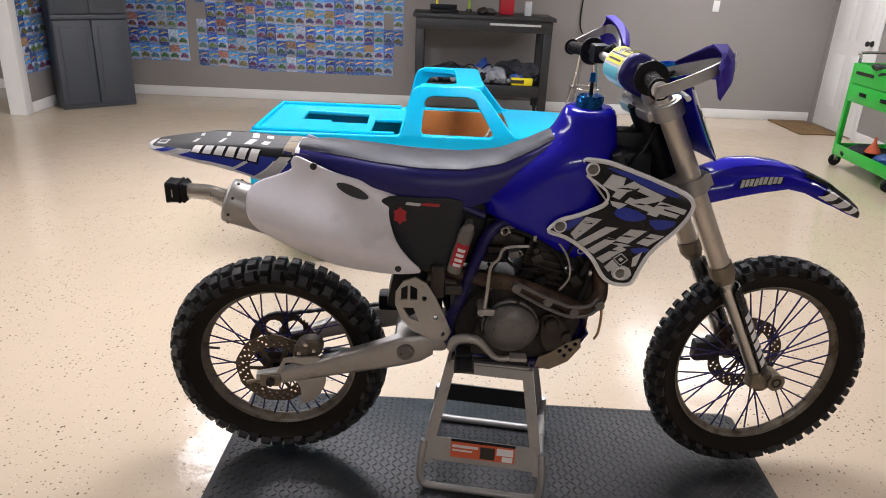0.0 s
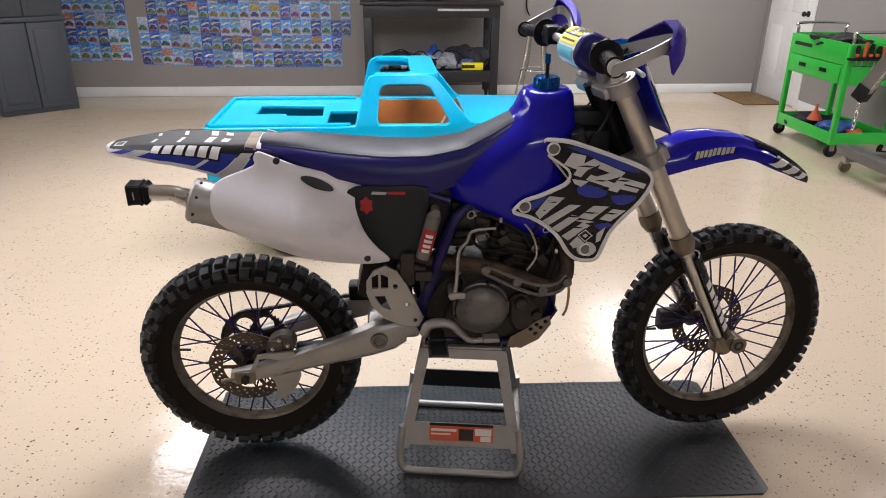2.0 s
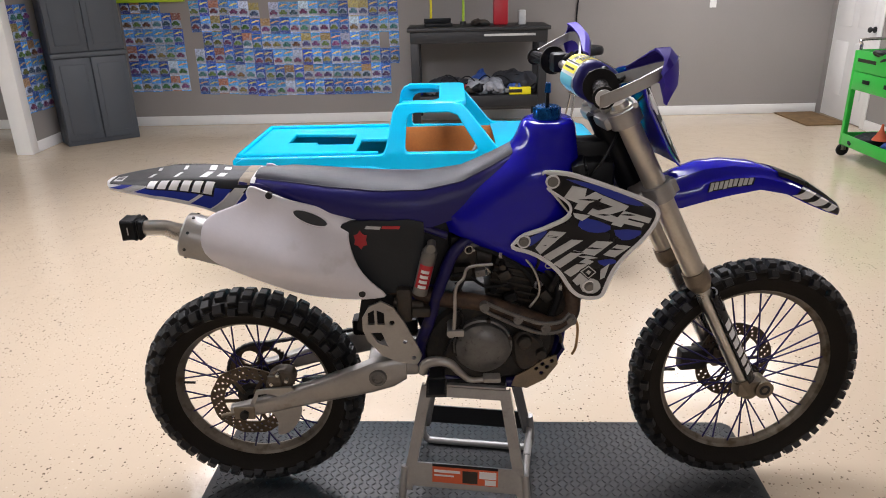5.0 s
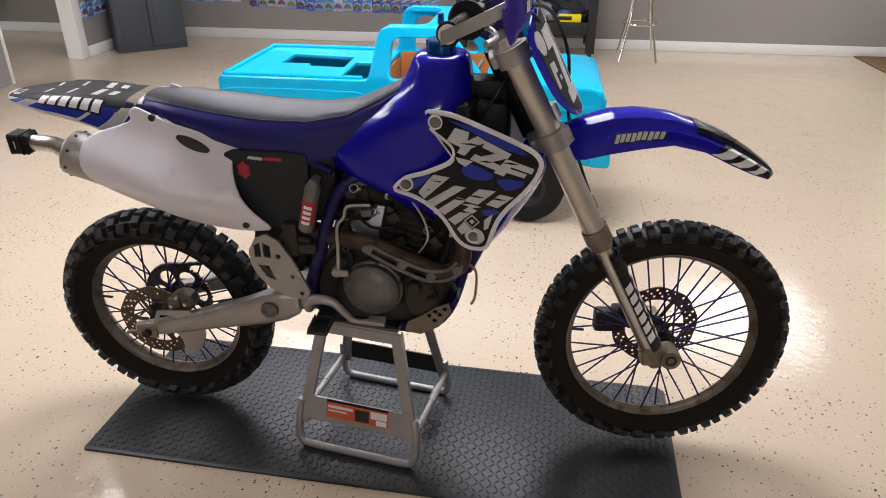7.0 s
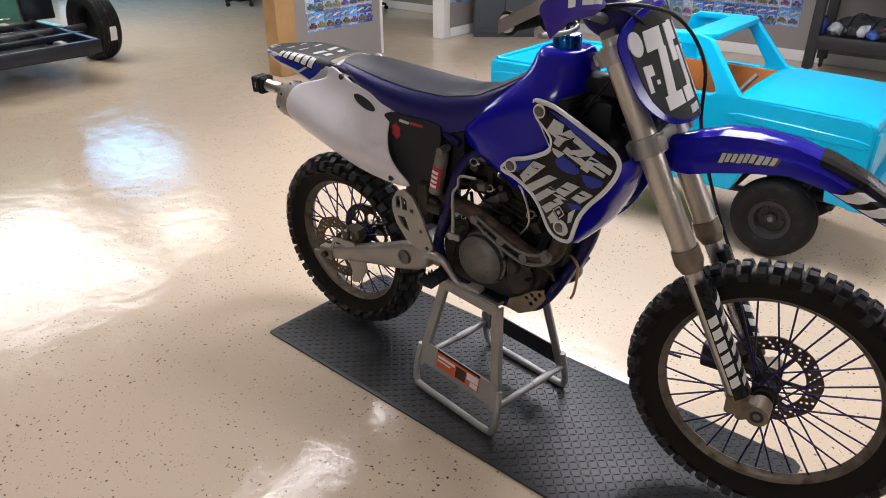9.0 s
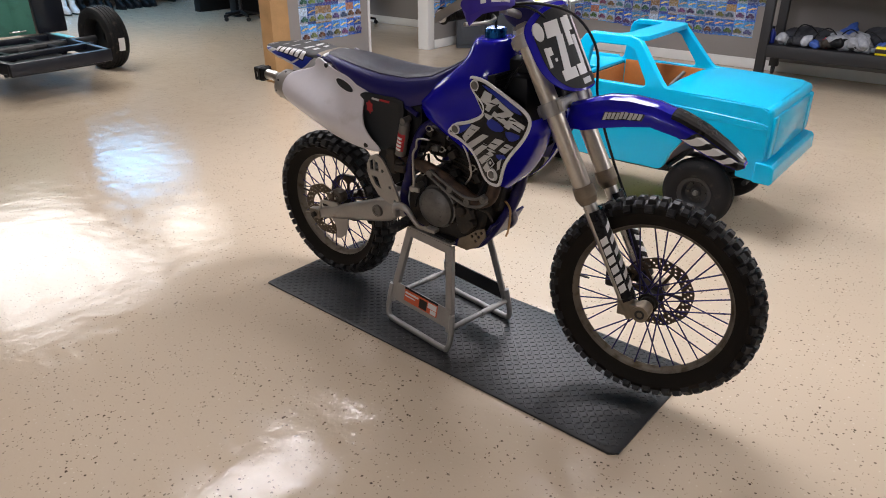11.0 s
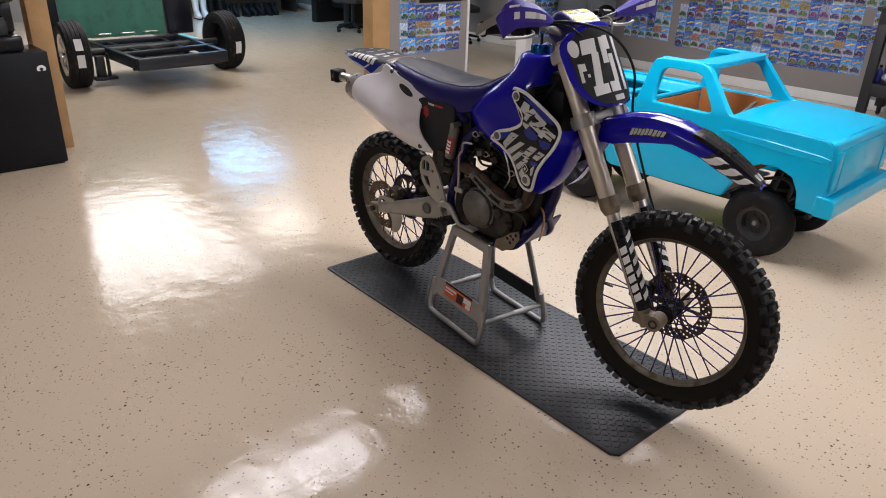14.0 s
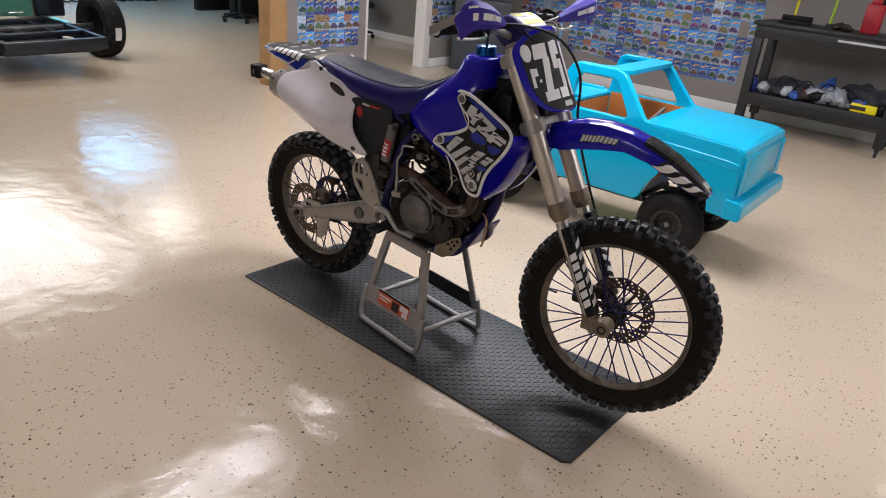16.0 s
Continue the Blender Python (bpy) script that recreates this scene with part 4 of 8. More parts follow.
    for bx, bz in ((0.868, 1.050), (0.797, 0.895), (0.968, 0.777)):
        y = shroud_surf(bx, bz)
        bm = bmesh.new()
        lathe(bm, [(0.0, 0.004), (0.009, 0.004), (0.0095, 0.001), (0.013, 0.001), (0.0135, -0.002)], 18, (bx, 0, bz))
        turn_all(bm, Matrix.Translation((0, s * (y + 0.005), 0)) @ Matrix.Diagonal((1, s, 1, 1)))
        bolt = part("bolt", bm, M_CRANE, sh)
        bm = bmesh.new()
        lathe(bm, [(0.0135, 0.0), (0.0140, 0.003), (0.0175, 0.003), (0.0185, -0.002)], 20, (bx, 0, bz))
        turn_all(bm, Matrix.Translation((0, s * (y + 0.003), 0)) @ Matrix.Diagonal((1, s, 1, 1)))
        part("bolt_seat", bm, M_WHITEVINYL, sh)
    # blue scoop that runs inwards from the front edge of the shroud
    bm = bmesh.new()
    outer = spline([(1.112, 0, 0.985), (1.108, 0, 0.945), (1.078, 0, 0.900), (1.030, 0, 0.840), (1.008, 0, 0.785), (0.992, 0, 0.742)], 4)
    inner = spline([(1.098, 0.060, 0.985), (1.118, 0.048, 0.940), (1.104, 0.045, 0.870), (1.060, 0.048, 0.785), (1.010, 0.055, 0.728), (0.960, 0.065, 0.690)], 4)
    rings = []
    for a, b in zip(outer, inner):
        y = shroud_surf(a.x, a.z) - 0.008
        row = [Vector((a.x + (b.x - a.x) * f + 0.020 * math.sin(math.pi * f), s * (y + (b.y - y) * f), a.z + (b.z - a.z) * f)) for f in (0, 0.2, 0.4, 0.6, 0.8, 1)]
        rings.append(row + [p + Vector((-0.006, 0, -0.002)) for p in row[::-1]])
    skin(bm, rings)
    part("shroud_wing", bm, M_BLUE, bike, "blue plastic scoop of the shroud")
    # radiator: a finned core between two end tanks
    rm = pose(0.972, s * 0.078, 0.945, 0, -14, s * 8)
    bm = bmesh.new()
    box(bm, -0.016, 0.016, -0.052, 0.052, -0.15, 0.15, 0.004, m=rm)
    rad = part("radiator", bm, M_BLACK, bike, "black finned radiator")
    for k in range(22):
        bm = bmesh.new()
        z = -0.14 + 0.28 * k / 21
        box(bm, 0.016, 0.021, -0.050, 0.050, z - 0.0035, z + 0.0035, m=rm)
        part("fin", bm, M_BLACK, rad)

# front fender
FEND = [(1.16, 1.008, 0.038, 0.061), (1.22, 1.030, 0.055, 0.0756), (1.28, 1.048, 0.066, 0.0755), (1.35, 1.052, 0.070, 0.067), (1.429, 1.043, 0.070, 0.0507), (1.508, 1.018, 0.067, 0.045), (1.576, 0.989, 0.061, 0.0488), (1.638, 0.951, 0.053, 0.040), (1.683, 0.918, 0.041, 0.026), (1.700, 0.903, 0.022, 0.010)]


def fend_at(u):
    k = u * (len(FEND) - 1)
    return [float(np.interp(k, range(len(FEND)), [f[i] for f in FEND])) for i in range(4)]


bm = bmesh.new()
rings = []
for k in range(37):
    x, z, w, dp = fend_at(k / 36)
    rings.append([Vector((x + 0.25 * dd, w * yy, z - dp * dz - dd)) for yy, dz, dd in ((-1, 1.2, 0), (-1.05, 0.9, 0), (-0.98, 0.55, 0), (-0.82, 0.42, 0), (-0.70, 0.10, 0), (-0.45, 0, 0), (0, -0.05, 0), (0.45, 0, 0), (0.70, 0.10, 0), (0.82, 0.42, 0), (0.98, 0.55, 0), (1.05, 0.9, 0), (1, 1.2, 0), (0.95, 1.15, 0), (0.92, 0.6, 0.003), (0.6, 0.12, 0.004), (0, 0, 0.004), (-0.6, 0.12, 0.004), (-0.92, 0.6, 0.003), (-0.95, 1.15, 0))])
skin(bm, rings)
ffender = part("front_fender", bm, M_BLUE, bike, "glossy blue front fender with black and silver tip")
ffender.matrix_basis = S


def ffender_decal(u0, u1, v0, v1, mat, slant=0.0, side=-1, lift=0.0015, name="decal"):
    bm = bmesh.new()
    rows = []
    keys = [0, 0.18, 0.32, 0.42, 0.55, 0.72, 1]
    n_u, n_v = 4 + int((u1 - u0) * 60), 4 + int((v1 - v0) * 24)
    for i in range(n_u + 1):
        row = []
        for j in range(n_v + 1):
            v = v0 + (v1 - v0) * j / n_v
            u = min(0.985, u0 + (u1 - u0) * i / n_u + slant * (v - v0))
            x, z, w, dp = fend_at(u)
            yy = float(np.interp(v, keys, (1, 1.05, 0.98, 0.82, 0.70, 0.45, 0)))
            dz = float(np.interp(v, keys, (1.2, 0.9, 0.55, 0.42, 0.10, 0, -0.05)))
            row.append(Vector((x, side * (w * yy + (lift if v < 0.6 else 0)), z - dp * dz + (lift if v > 0.3 else 0))))
        rows.append(row)
    skin(bm, rows, closed=False)
    part(name, bm, mat, ffender)


for s in (-1, 1):
    ffender_decal(0.52, 0.975, 0.45, 0.998, M_GLOSSBLACK, side=s, lift=0.0024)
    ffender_decal(0.58, 0.97, 0.04, 0.44, M_GLOSSBLACK, 0.15, side=s, lift=0.0022)
    ffender_decal(0.86, 0.93, 0.72, 0.95, M_GREYVINYL, side=s, lift=0.0028, name="tip_mark")
    for k in range(3):
        ffender_decal(0.575 + 0.085 * k, 0.625 + 0.085 * k, 0.05, 0.40, M_WHITEVINYL, 0.26, side=s, lift=0.0032)
    ffender_decal(0.222, 0.408, 0.195, 0.325, M_GLOSSBLACK, 0.08, side=s, name="lettering_ground")
    for k in range(9):
        ffender_decal(0.228 + 0.0198 * k, 0.243 + 0.0198 * k, 0.215 if k % 3 else 0.205, 0.305 if k < 4 else 0.315, M_GREYVINYL, 0.08, side=s, lift=0.0028, name="lettering_bar")


# ---- front end: fork, clamps, bars ----
for s in (-1, 1):
    bm = bmesh.new()
    top, mid = fork_at(1.222, s * 0.098), fork_at(0.735, s * 0.098)
    cone(bm, top, mid, 0.0285, seg=28)
    cone(bm, fork_at(1.234, s * 0.098), top, 0.019, 0.022, 20)
    leg = part("fork_leg", bm, M_FORK, bike, "satin metal fork leg")
    leg.matrix_basis = S
    bm = bmesh.new()
    cone(bm, fork_at(0.775, s * 0.098), fork_at(0.742, s * 0.098), 0.0335, 0.0345, 28)
    cone(bm, fork_at(0.742, s * 0.098), fork_at(0.722, s * 0.098), 0.0345, 0.026, 28)
    part("seal_collar", bm, M_BRONZE, leg, "tarnished seal collar")
    bm = bmesh.new()
    cone(bm, mid, fork_at(0.41, s * 0.098), 0.0225, seg=24)
    part("lower_tube", bm, M_STEEL, leg, "slim polished lower tube")
    # axle clamp
    bm = bmesh.new()
    e = fork_at(0.43, s * 0.098)
    cone(bm, e, fork_at(0.37, s * 0.098), 0.027, 0.022, 22)
    cone(bm, (FRONT_AXLE.x, s * 0.068, FRONT_AXLE.z), (FRONT_AXLE.x, s * 0.126, FRONT_AXLE.z), 0.027, seg=24)
    box(bm, -0.035, 0.045, -0.022, 0.022, -0.024, 0.024, 0.006, m=pose(1.448, s * 0.098, 0.398))
    ac = part("axle_clamp", bm, M_BRONZE, leg, "tarnished cast axle clamp")
    bm = bmesh.new()
    lathe(bm, [(0.008, 0.1205), (0.009, 0.1275), (0.016, 0.1275), (0.0165, 0.120)], 18, (FRONT_AXLE.x, 0, FRONT_AXLE.z))
    turn_all(bm, Matrix.Diagonal((1, s, 1, 1)))
    part("axle_nut", bm, M_DARK, leg)
    # black guard with pale slashes on the lower tube
    bm = bmesh.new()
    rings = []
    for k in range(13):
        z = 0.70 - 0.275 * k / 12
        c = fork_at(z, s * 0.098)
        rings.append([c + FORK_OUT * 0.036 * math.cos(a) + Vector((0, s * 0.036 * math.sin(a), 0)) for a in (radians(-72 + 15.5 * j) for j in range(11))] + [c + FORK_OUT * 0.031 * math.cos(a) + Vector((0, s * 0.031 * math.sin(a), 0)) for a in (radians(83 - 15.5 * j) for j in range(11))])
    skin(bm, rings)
    gd = part("fork_guard", bm, M_GLOSSBLACK, leg, "black fork guard with white chevrons")

    def guard_mark(z0, z1, a0, a1, slant, mat, nm):
        b2, rows = bmesh.new(), []
        for i in range(4):
            row = []
            for j in range(5):
                a = radians(a0 + (a1 - a0) * j / 4)
                z = z0 + (z1 - z0) * i / 3 + slant * (j / 4)
                row.append(fork_at(z, s * 0.098) + FORK_OUT * 0.0372 * math.cos(a) + Vector((0, s * 0.0372 * math.sin(a), 0)))
            rows.append(row)
        skin(b2, rows, closed=False)
        part(nm, b2, mat, gd)

    for k in range(6):
        guard_mark(0.672 - 0.036 * k, 0.654 - 0.036 * k, -38, 30, -0.024, M_WHITEVINYL, "chevron")
    for k in range(6):
        guard_mark(0.625 - 0.029 * k, 0.604 - 0.029 * k, 42, 78, -0.006, M_WHITEVINYL, "lettering_bar")

    # blue lever-side perch, brake caliper on the left leg
bm = bmesh.new()
for s in (-1, 1):
    cone(bm, fork_at(1.245, s * 0.098), fork_at(1.210, s * 0.098), 0.041, seg=26)
box(bm, -0.055, 0.022, -0.10, 0.10, -0.016, 0.016, 0.008, m=Matrix.Translation(fork_at(1.228)) @ Matrix.Rotation(-RAKE, 4, "Y"))
for s in (-1, 1):
    box(bm, -0.02, 0.02, s * 0.05 - 0.018, s * 0.05 + 0.018, 0.01, 0.055, 0.006, m=Matrix.Translation(fork_at(1.228, out=-0.015)) @ Matrix.Rotation(-RAKE, 4, "Y"))
cone(bm, fork_at(1.25, 0, -0.028), fork_at(1.205, 0, -0.028), 0.022, seg=8)
tc = part("top_clamp", bm, M_ALLOY, bike, "cast aluminium top clamp")
tc.matrix_basis = S @ Matrix.Translation(FORK_UP * -0.03)
bm = bmesh.new()
for s in (-1, 1):
    cone(bm, fork_at(1.025, s * 0.098), fork_at(0.985, s * 0.098), 0.040, seg=26)
    box(bm, 0.026, 0.046, s * 0.11 - 0.012, s * 0.11 + 0.012, -0.02, 0.02, 0.004, m=Matrix.Translation(fork_at(1.005)) @ Matrix.Rotation(-RAKE, 4, "Y"))
box(bm, -0.055, 0.02, -0.10, 0.10, -0.018, 0.018, 0.008, m=Matrix.Translation(fork_at(1.005)) @ Matrix.Rotation(-RAKE, 4, "Y"))
lc = part("bottom_clamp", bm, M_ALLOY, bike, "cast aluminium bottom clamp")
lc.matrix_basis = S
bm = bmesh.new()
cone(bm, fork_at(1.215, 0, -0.03), fork_at(1.01, 0, -0.03), 0.033, 0.036, 24)
box(bm, -0.14, -0.02, -0.035, 0.035, -0.10, 0.02, 0.02, m=Matrix.Translation(fork_at(1.12, 0, -0.02)))
box(bm, -0.10, 0.0, -0.075, 0.075, -0.20, 0.01, 0.02, m=Matrix.Translation(fork_at(1.10, 0, -0.05)))
part("head_tube", bm, M_BLACK, bike, "black painted steering head and air ducts")

# handlebar
BAR = [(0.905, 0.395, 1.297), (0.935, 0.25, 1.300), (0.955, 0.15, 1.292), (0.985, 0.075, 1.268), (0.992, 0.04, 1.265)]
bm = bmesh.new()
tube(bm, [(x, -y, z) for x, y, z in BAR] + [(x, y, z) for x, y, z in BAR[::-1]], 0.0125, 14)
bar = part("handlebar", bm, M_ALLOY, bike, "wide aluminium handlebar with pad and hand guards")
bar.matrix_basis = S @ Matrix.Translation((0.953, 0.038, 1.276)) @ Matrix.Rotation(radians(-3.2), 4, "Z") @ Matrix.Rotation(radians(1.2), 4, "X") @ Matrix.Translation((-0.95, 0, -1.28))
bm = bmesh.new()
pad_m = pose(0.978, 0, 1.279, 0, 28, 0)


def pad_rim(a):
    c, w = math.cos(a), math.sin(a)
    return 0.060 * math.copysign(abs(c) ** 0.75, c), 0.050 * math.copysign(abs(w) ** 0.75, w)


prof = [pad_rim(2 * math.pi * k / 28) for k in range(28)]
skin(bm, [[pad_m @ Vector((x * k, y, z * k)) for x, z in prof] for y, k in ((-0.090, 0.55), (-0.089, 0.72), (-0.084, 0.90), (-0.074, 1.0), (0.074, 1.0), (0.084, 0.90), (0.089, 0.72), (0.090, 0.55))])
pad = part("bar_pad", bm, M_BLUESEAT, bar, "blue handlebar pad with a white and yellow cover")
PAD_FACE = [pad_rim(radians(62 + 10 * k)) for k in range(24)]


def pad_at(d):
    """A point of the pad's rim, d metres from its top front edge round the rider's side."""
    ps = [Vector((x, 0, z)) for x, z in PAD_FACE]
    for p, q in zip(ps, ps[1:]):
        if d <= (q - p).length:
            break
        d -= (q - p).length
    return p + (q - p).normalized() * d


def pad_block(name, y0, y1, d0, d1, mat, lift):
    b2 = bmesh.new()
    rows = []
    for y in (y0, y1):
        rows.append([pad_m @ (Vector((c.x * (1 + lift), y * 0.72, c.z * (1 + lift)))) for c in (pad_at(d0 + (d1 - d0) * k / 12) for k in range(13))])
    skin(b2, rows, closed=False)
    part(name, b2, mat, pad)


pad_block("pad_cover", -0.098, 0.098, 0.002, 0.195, M_WHITEVINYL, 0.02)
for y0, y1, d0, d1, mt, lift in ((-0.088, -0.012, 0.052, 0.104, M_YELLOW, 0.045), (0.040, 0.088, 0.052, 0.104, M_YELLOW, 0.045), (-0.088, 0.088, 0.012, 0.034, M_YELLOW, 0.045), (-0.088, 0.088, 0.112, 0.132, M_YELLOW, 0.045), (-0.088, 0.088, 0.140, 0.172, M_CYANVINYL, 0.045),
                                  (-0.078, -0.066, 0.060, 0.096, M_BLACK, 0.06), (-0.058, -0.046, 0.060, 0.096, M_BLACK, 0.06), (-0.038, -0.024, 0.060, 0.096, M_BLACK, 0.06), (-0.004, 0.004, 0.056, 0.100, M_BLACK, 0.05), (0.012, 0.020, 0.056, 0.100, M_BLACK, 0.05), (-0.09, 0.09, 0.045, 0.048, M_BLACK, 0.05), (-0.09, 0.09, 0.106, 0.109, M_BLACK, 0.05), (-0.07, 0.07, 0.120, 0.125, M_BLACK, 0.06)):
    pad_block("printed_block", y0, y1, d0, d1, mt, lift)
for s in (-1, 1):
    bm = bmesh.new()
    a, b = Vector((0.906, s * 0.39, 1.297)), Vector((0.934, s * 0.262, 1.300))
    g = (b - a).normalized()
    steps = [(-0.004, 0.002), (-0.004, 0.024), (0.0, 0.024), (0.0, 0.0185)]
    for k in range(15):
        f0, f1 = (b - a).length * k / 15, (b - a).length * (k + 0.7) / 15
        steps += [(f0, 0.0165), (f0 + 0.001, 0.0185), (f1 - 0.001, 0.0185), (f1, 0.0165)]
    ln = (b - a).length
    steps += [(ln, 0.0165), (ln, 0.040), (ln + 0.006, 0.040), (ln + 0.006, 0.014)]
    u1 = g.orthogonal().normalized()
    u2 = g.cross(u1)
    skin(bm, [[a + g * f + (u1 * math.cos(q) + u2 * math.sin(q)) * r for q in (2 * math.pi * j / 22 for j in range(22))] for f, r in steps])
    part("grip", bm, M_RUBBER, bar, "ribbed black rubber grip")
    bm = bmesh.new()
    cone(bm, a - (b - a).normalized() * 0.004, a - (b - a).normalized() * 0.012, 0.018, seg=20)
    part("bar_end", bm, M_WHITEVINYL, bar, "pale bar end plug")
    bm = bmesh.new()
    box(bm, -0.025, 0.025, -0.03, 0.03, -0.025, 0.028, 0.008, m=pose(0.945, s * 0.215, 1.298))
    cone(bm, (0.945, s * 0.20, 1.30), (0.97, s * 0.165, 1.325), 0.010, seg=12)
    part("switch_housing", bm, M_BLACK, bar)
    # aluminium bracket and shield of the hand guard
    bm = bmesh.new()
    rows = []
    for x, y, z in spline([(0.893, 0.408, 1.291), (0.945, 0.424, 1.316), (0.998, 0.428, 1.342), (1.026, 0.412, 1.354), (1.030, 0.34, 1.345), (0.998, 0.20, 1.308), (0.972, 0.15, 1.290)], 5):
        rows.append(Vector((x, s * y, z)))
    rings = []
    for i, p in enumerate(rows):
        t = (rows[min(i + 1, len(rows) - 1)] - rows[max(i - 1, 0)]).normalized()
        side_v = t.cross(Vector((0, 0, 1))).normalized()
        rings.append([p + side_v * 0.003 + Vector((0, 0, 0.013)), p - side_v * 0.003 + Vector((0, 0, 0.013)), p - side_v * 0.003 - Vector((0, 0, 0.013)), p + side_v * 0.003 - Vector((0, 0, 0.013))])
    skin(bm, rings)
    hg = part("hand_guard", bm, M_ALLOY, bar, "aluminium hand guard bar with violet-blue shield")
    bm = bmesh.new()
    path = spline([(1.004, 0.442, 1.342), (1.022, 0.436, 1.346), (1.042, 0.402, 1.352), (1.046, 0.335, 1.347), (1.036, 0.27, 1.336), (1.012, 0.19, 1.320)], 3)
    hi, back, lo, rings, faces = (0.008, 0.034, 0.044, 0.036, 0.028, 0.010), (0.004, 0.014, 0.040, 0.034, 0.022, 0.006), (0.010, 0.062, 0.040, 0.034, 0.028, 0.012), [], []
    for i, p in enumerate(path):
        f = i / (len(path) - 1) * 5
        up, bk, dn = (float(np.interp(f, range(6), v)) for v in (hi, back, lo))
        t = (path[min(i + 1, len(path) - 1)] - path[max(i - 1, 0)]).normalized()
        nv = Vector((t.y, -t.x, 0)).normalized()
        if nv.x < 0:
            nv = -nv
        ring = [p + Vector((0, 0, k)) + nv * o for k, o in ((up * 0.95, -bk), (up, -bk * 0.25), (up * 0.55, 0.008), (0, 0.011), (-dn * 0.55, 0.012), (-dn, 0.0), (-dn * 0.92, -0.007), (0, 0.005), (up * 0.5, 0.003), (up * 0.9, -bk * 0.3), (up * 0.85, -bk))]
        rings.append([Vector((q.x, s * q.y, q.z)) for q in ring])
        faces.append((p, nv))
    skin(bm, rings)
    shd = part("shield", bm, M_PURPLE, hg, "violet-blue plastic shield", 28)
    # printed marks along the front of the shield
    for i0, n_p, z0, z1, mt, nm in ((5, 1, -0.010, 0.010, M_WHITEVINYL, "round_mark"), (7, 2, -0.009, 0.010, M_WHITEVINYL, "lettering_bar"), (9, 1, -0.008, 0.009, M_GREYVINYL, "lettering_bar"), (10, 2, -0.007, 0.008, M_WHITEVINYL, "lettering_bar"), (4, 2, 0.024, 0.030, M_WHITEVINYL, "lettering_bar")):
        bm = bmesh.new()
        rows = []
        for k in range(n_p + 1):
            p, nv = faces[i0 + k]
            c = [p + Vector((0, 0, z)) + nv * (0.0126 - 0.10 * max(0.0, z)) for z in (z0, (z0 + z1) / 2, z1)]
            rows.append([Vector((q.x, s * q.y, q.z)) for q in c])
        skin(bm, rows, closed=False)
        part(nm, bm, mt, shd)
    bm = bmesh.new()
    tube(bm, [(0.955, s * 0.225, 1.288), (0.985, s * 0.24, 1.278), (0.995, s * 0.30, 1.275), (0.975, s * 0.385, 1.278)], [0.007, 0.006, 0.005, 0.006], 10)
    part("lever", bm, M_STEEL, bar, "polished lever")

# number plate
PC = fork_at(1.14, 0, 0.078)


def on_plate(y, up, lift=0.0):
    bend = 1.8 * y * y
    return PC + FORK_UP * up + FORK_OUT * (0.018 - bend + lift) + Vector((0, y, 0))


def plate_patch(pts, mat, name, lift, parent=None, label=""):
    """pts: an outline in y and height on the plate, from its middle."""
    bm = bmesh.new()
    ps = [Vector((y, 0, u)) for y, u in pts]
    if len(ps) < 9:
        ps = [p.lerp(q, k / 7) for p, q in zip(ps, ps[1:] + ps[:1]) for k in range(7)]
    c = sum(ps, Vector()) / len(ps)
    rings = [[on_plate(p.x, p.z, lift - 0.0035) for p in ps], [on_plate(p.x, p.z, lift) for p in ps]]
    rings += [[on_plate(*((c + (p - c) * k).xz), lift) for p in ps] for k in (0.85, 0.7, 0.55, 0.4, 0.25, 0.1)]
    skin(bm, rings)
    ob = part(name, bm, mat, parent or bike, label)
    return ob


outline = [(-0.166, 0.100), (-0.08, 0.136), (0.08, 0.136), (0.166, 0.100), (0.176, 0.03), (0.162, -0.06), (0.105, -0.122), (0.0, -0.140), (-0.105, -0.122), (-0.162, -0.06), (-0.176, 0.03)]
dense = [(p.x, p.z) for p in spline([(y, 0, u) for y, u in outline], 4, True)]
nplate = plate_patch(dense, M_BLUE, "front_plate", 0.0, None, "blue front plate with black ground and white bars")
nplate.matrix_basis = S
plate_patch([(y * 0.875, u * 0.93 - 0.003) for y, u in dense], M_BLACK, "ground", 0.0015, nplate, "gloss black ground")
for y0, u0, w, h, sl in ((-0.172, -0.040, 0.010, 0.060, 0.002), (-0.160, -0.006, 0.014, 0.024, 0.0), (-0.146, -0.028, 0.008, 0.010, 0.0),
                         (-0.138, -0.092, 0.064, 0.032, 0.0), (-0.128, -0.060, 0.030, 0.104, 0.018), (-0.146, 0.044, 0.060, 0.046, 0.006),
                         (-0.064, -0.092, 0.054, 0.034, 0.0), (-0.034, -0.058, 0.028, 0.090, 0.004), (-0.066, 0.004, 0.030, 0.086, 0.006), (-0.036, 0.048, 0.030, 0.046, 0.0),
                         (0.020, -0.092, 0.026, 0.182, 0.004)):
    y0 += 0.030
    plate_patch([(y0, u0), (y0 + w, u0), (y0 + w + sl, u0 + h), (y0 + sl, u0 + h)], M_WHITEVINYL, "bar", 0.0028, nplate)
plate_patch([(-0.138 + 0.017 * math.cos(a), 0.070 + 0.028 * math.sin(a)) for a in (2 * math.pi * k / 16 for k in range(16))], M_WHITEVINYL, "round_mark", 0.0028, nplate)
plate_patch([(-0.028, -0.122), (0.028, -0.122), (0.028, -0.104), (-0.028, -0.104)], M_GREYVINYL, "bar", 0.0028, nplate)

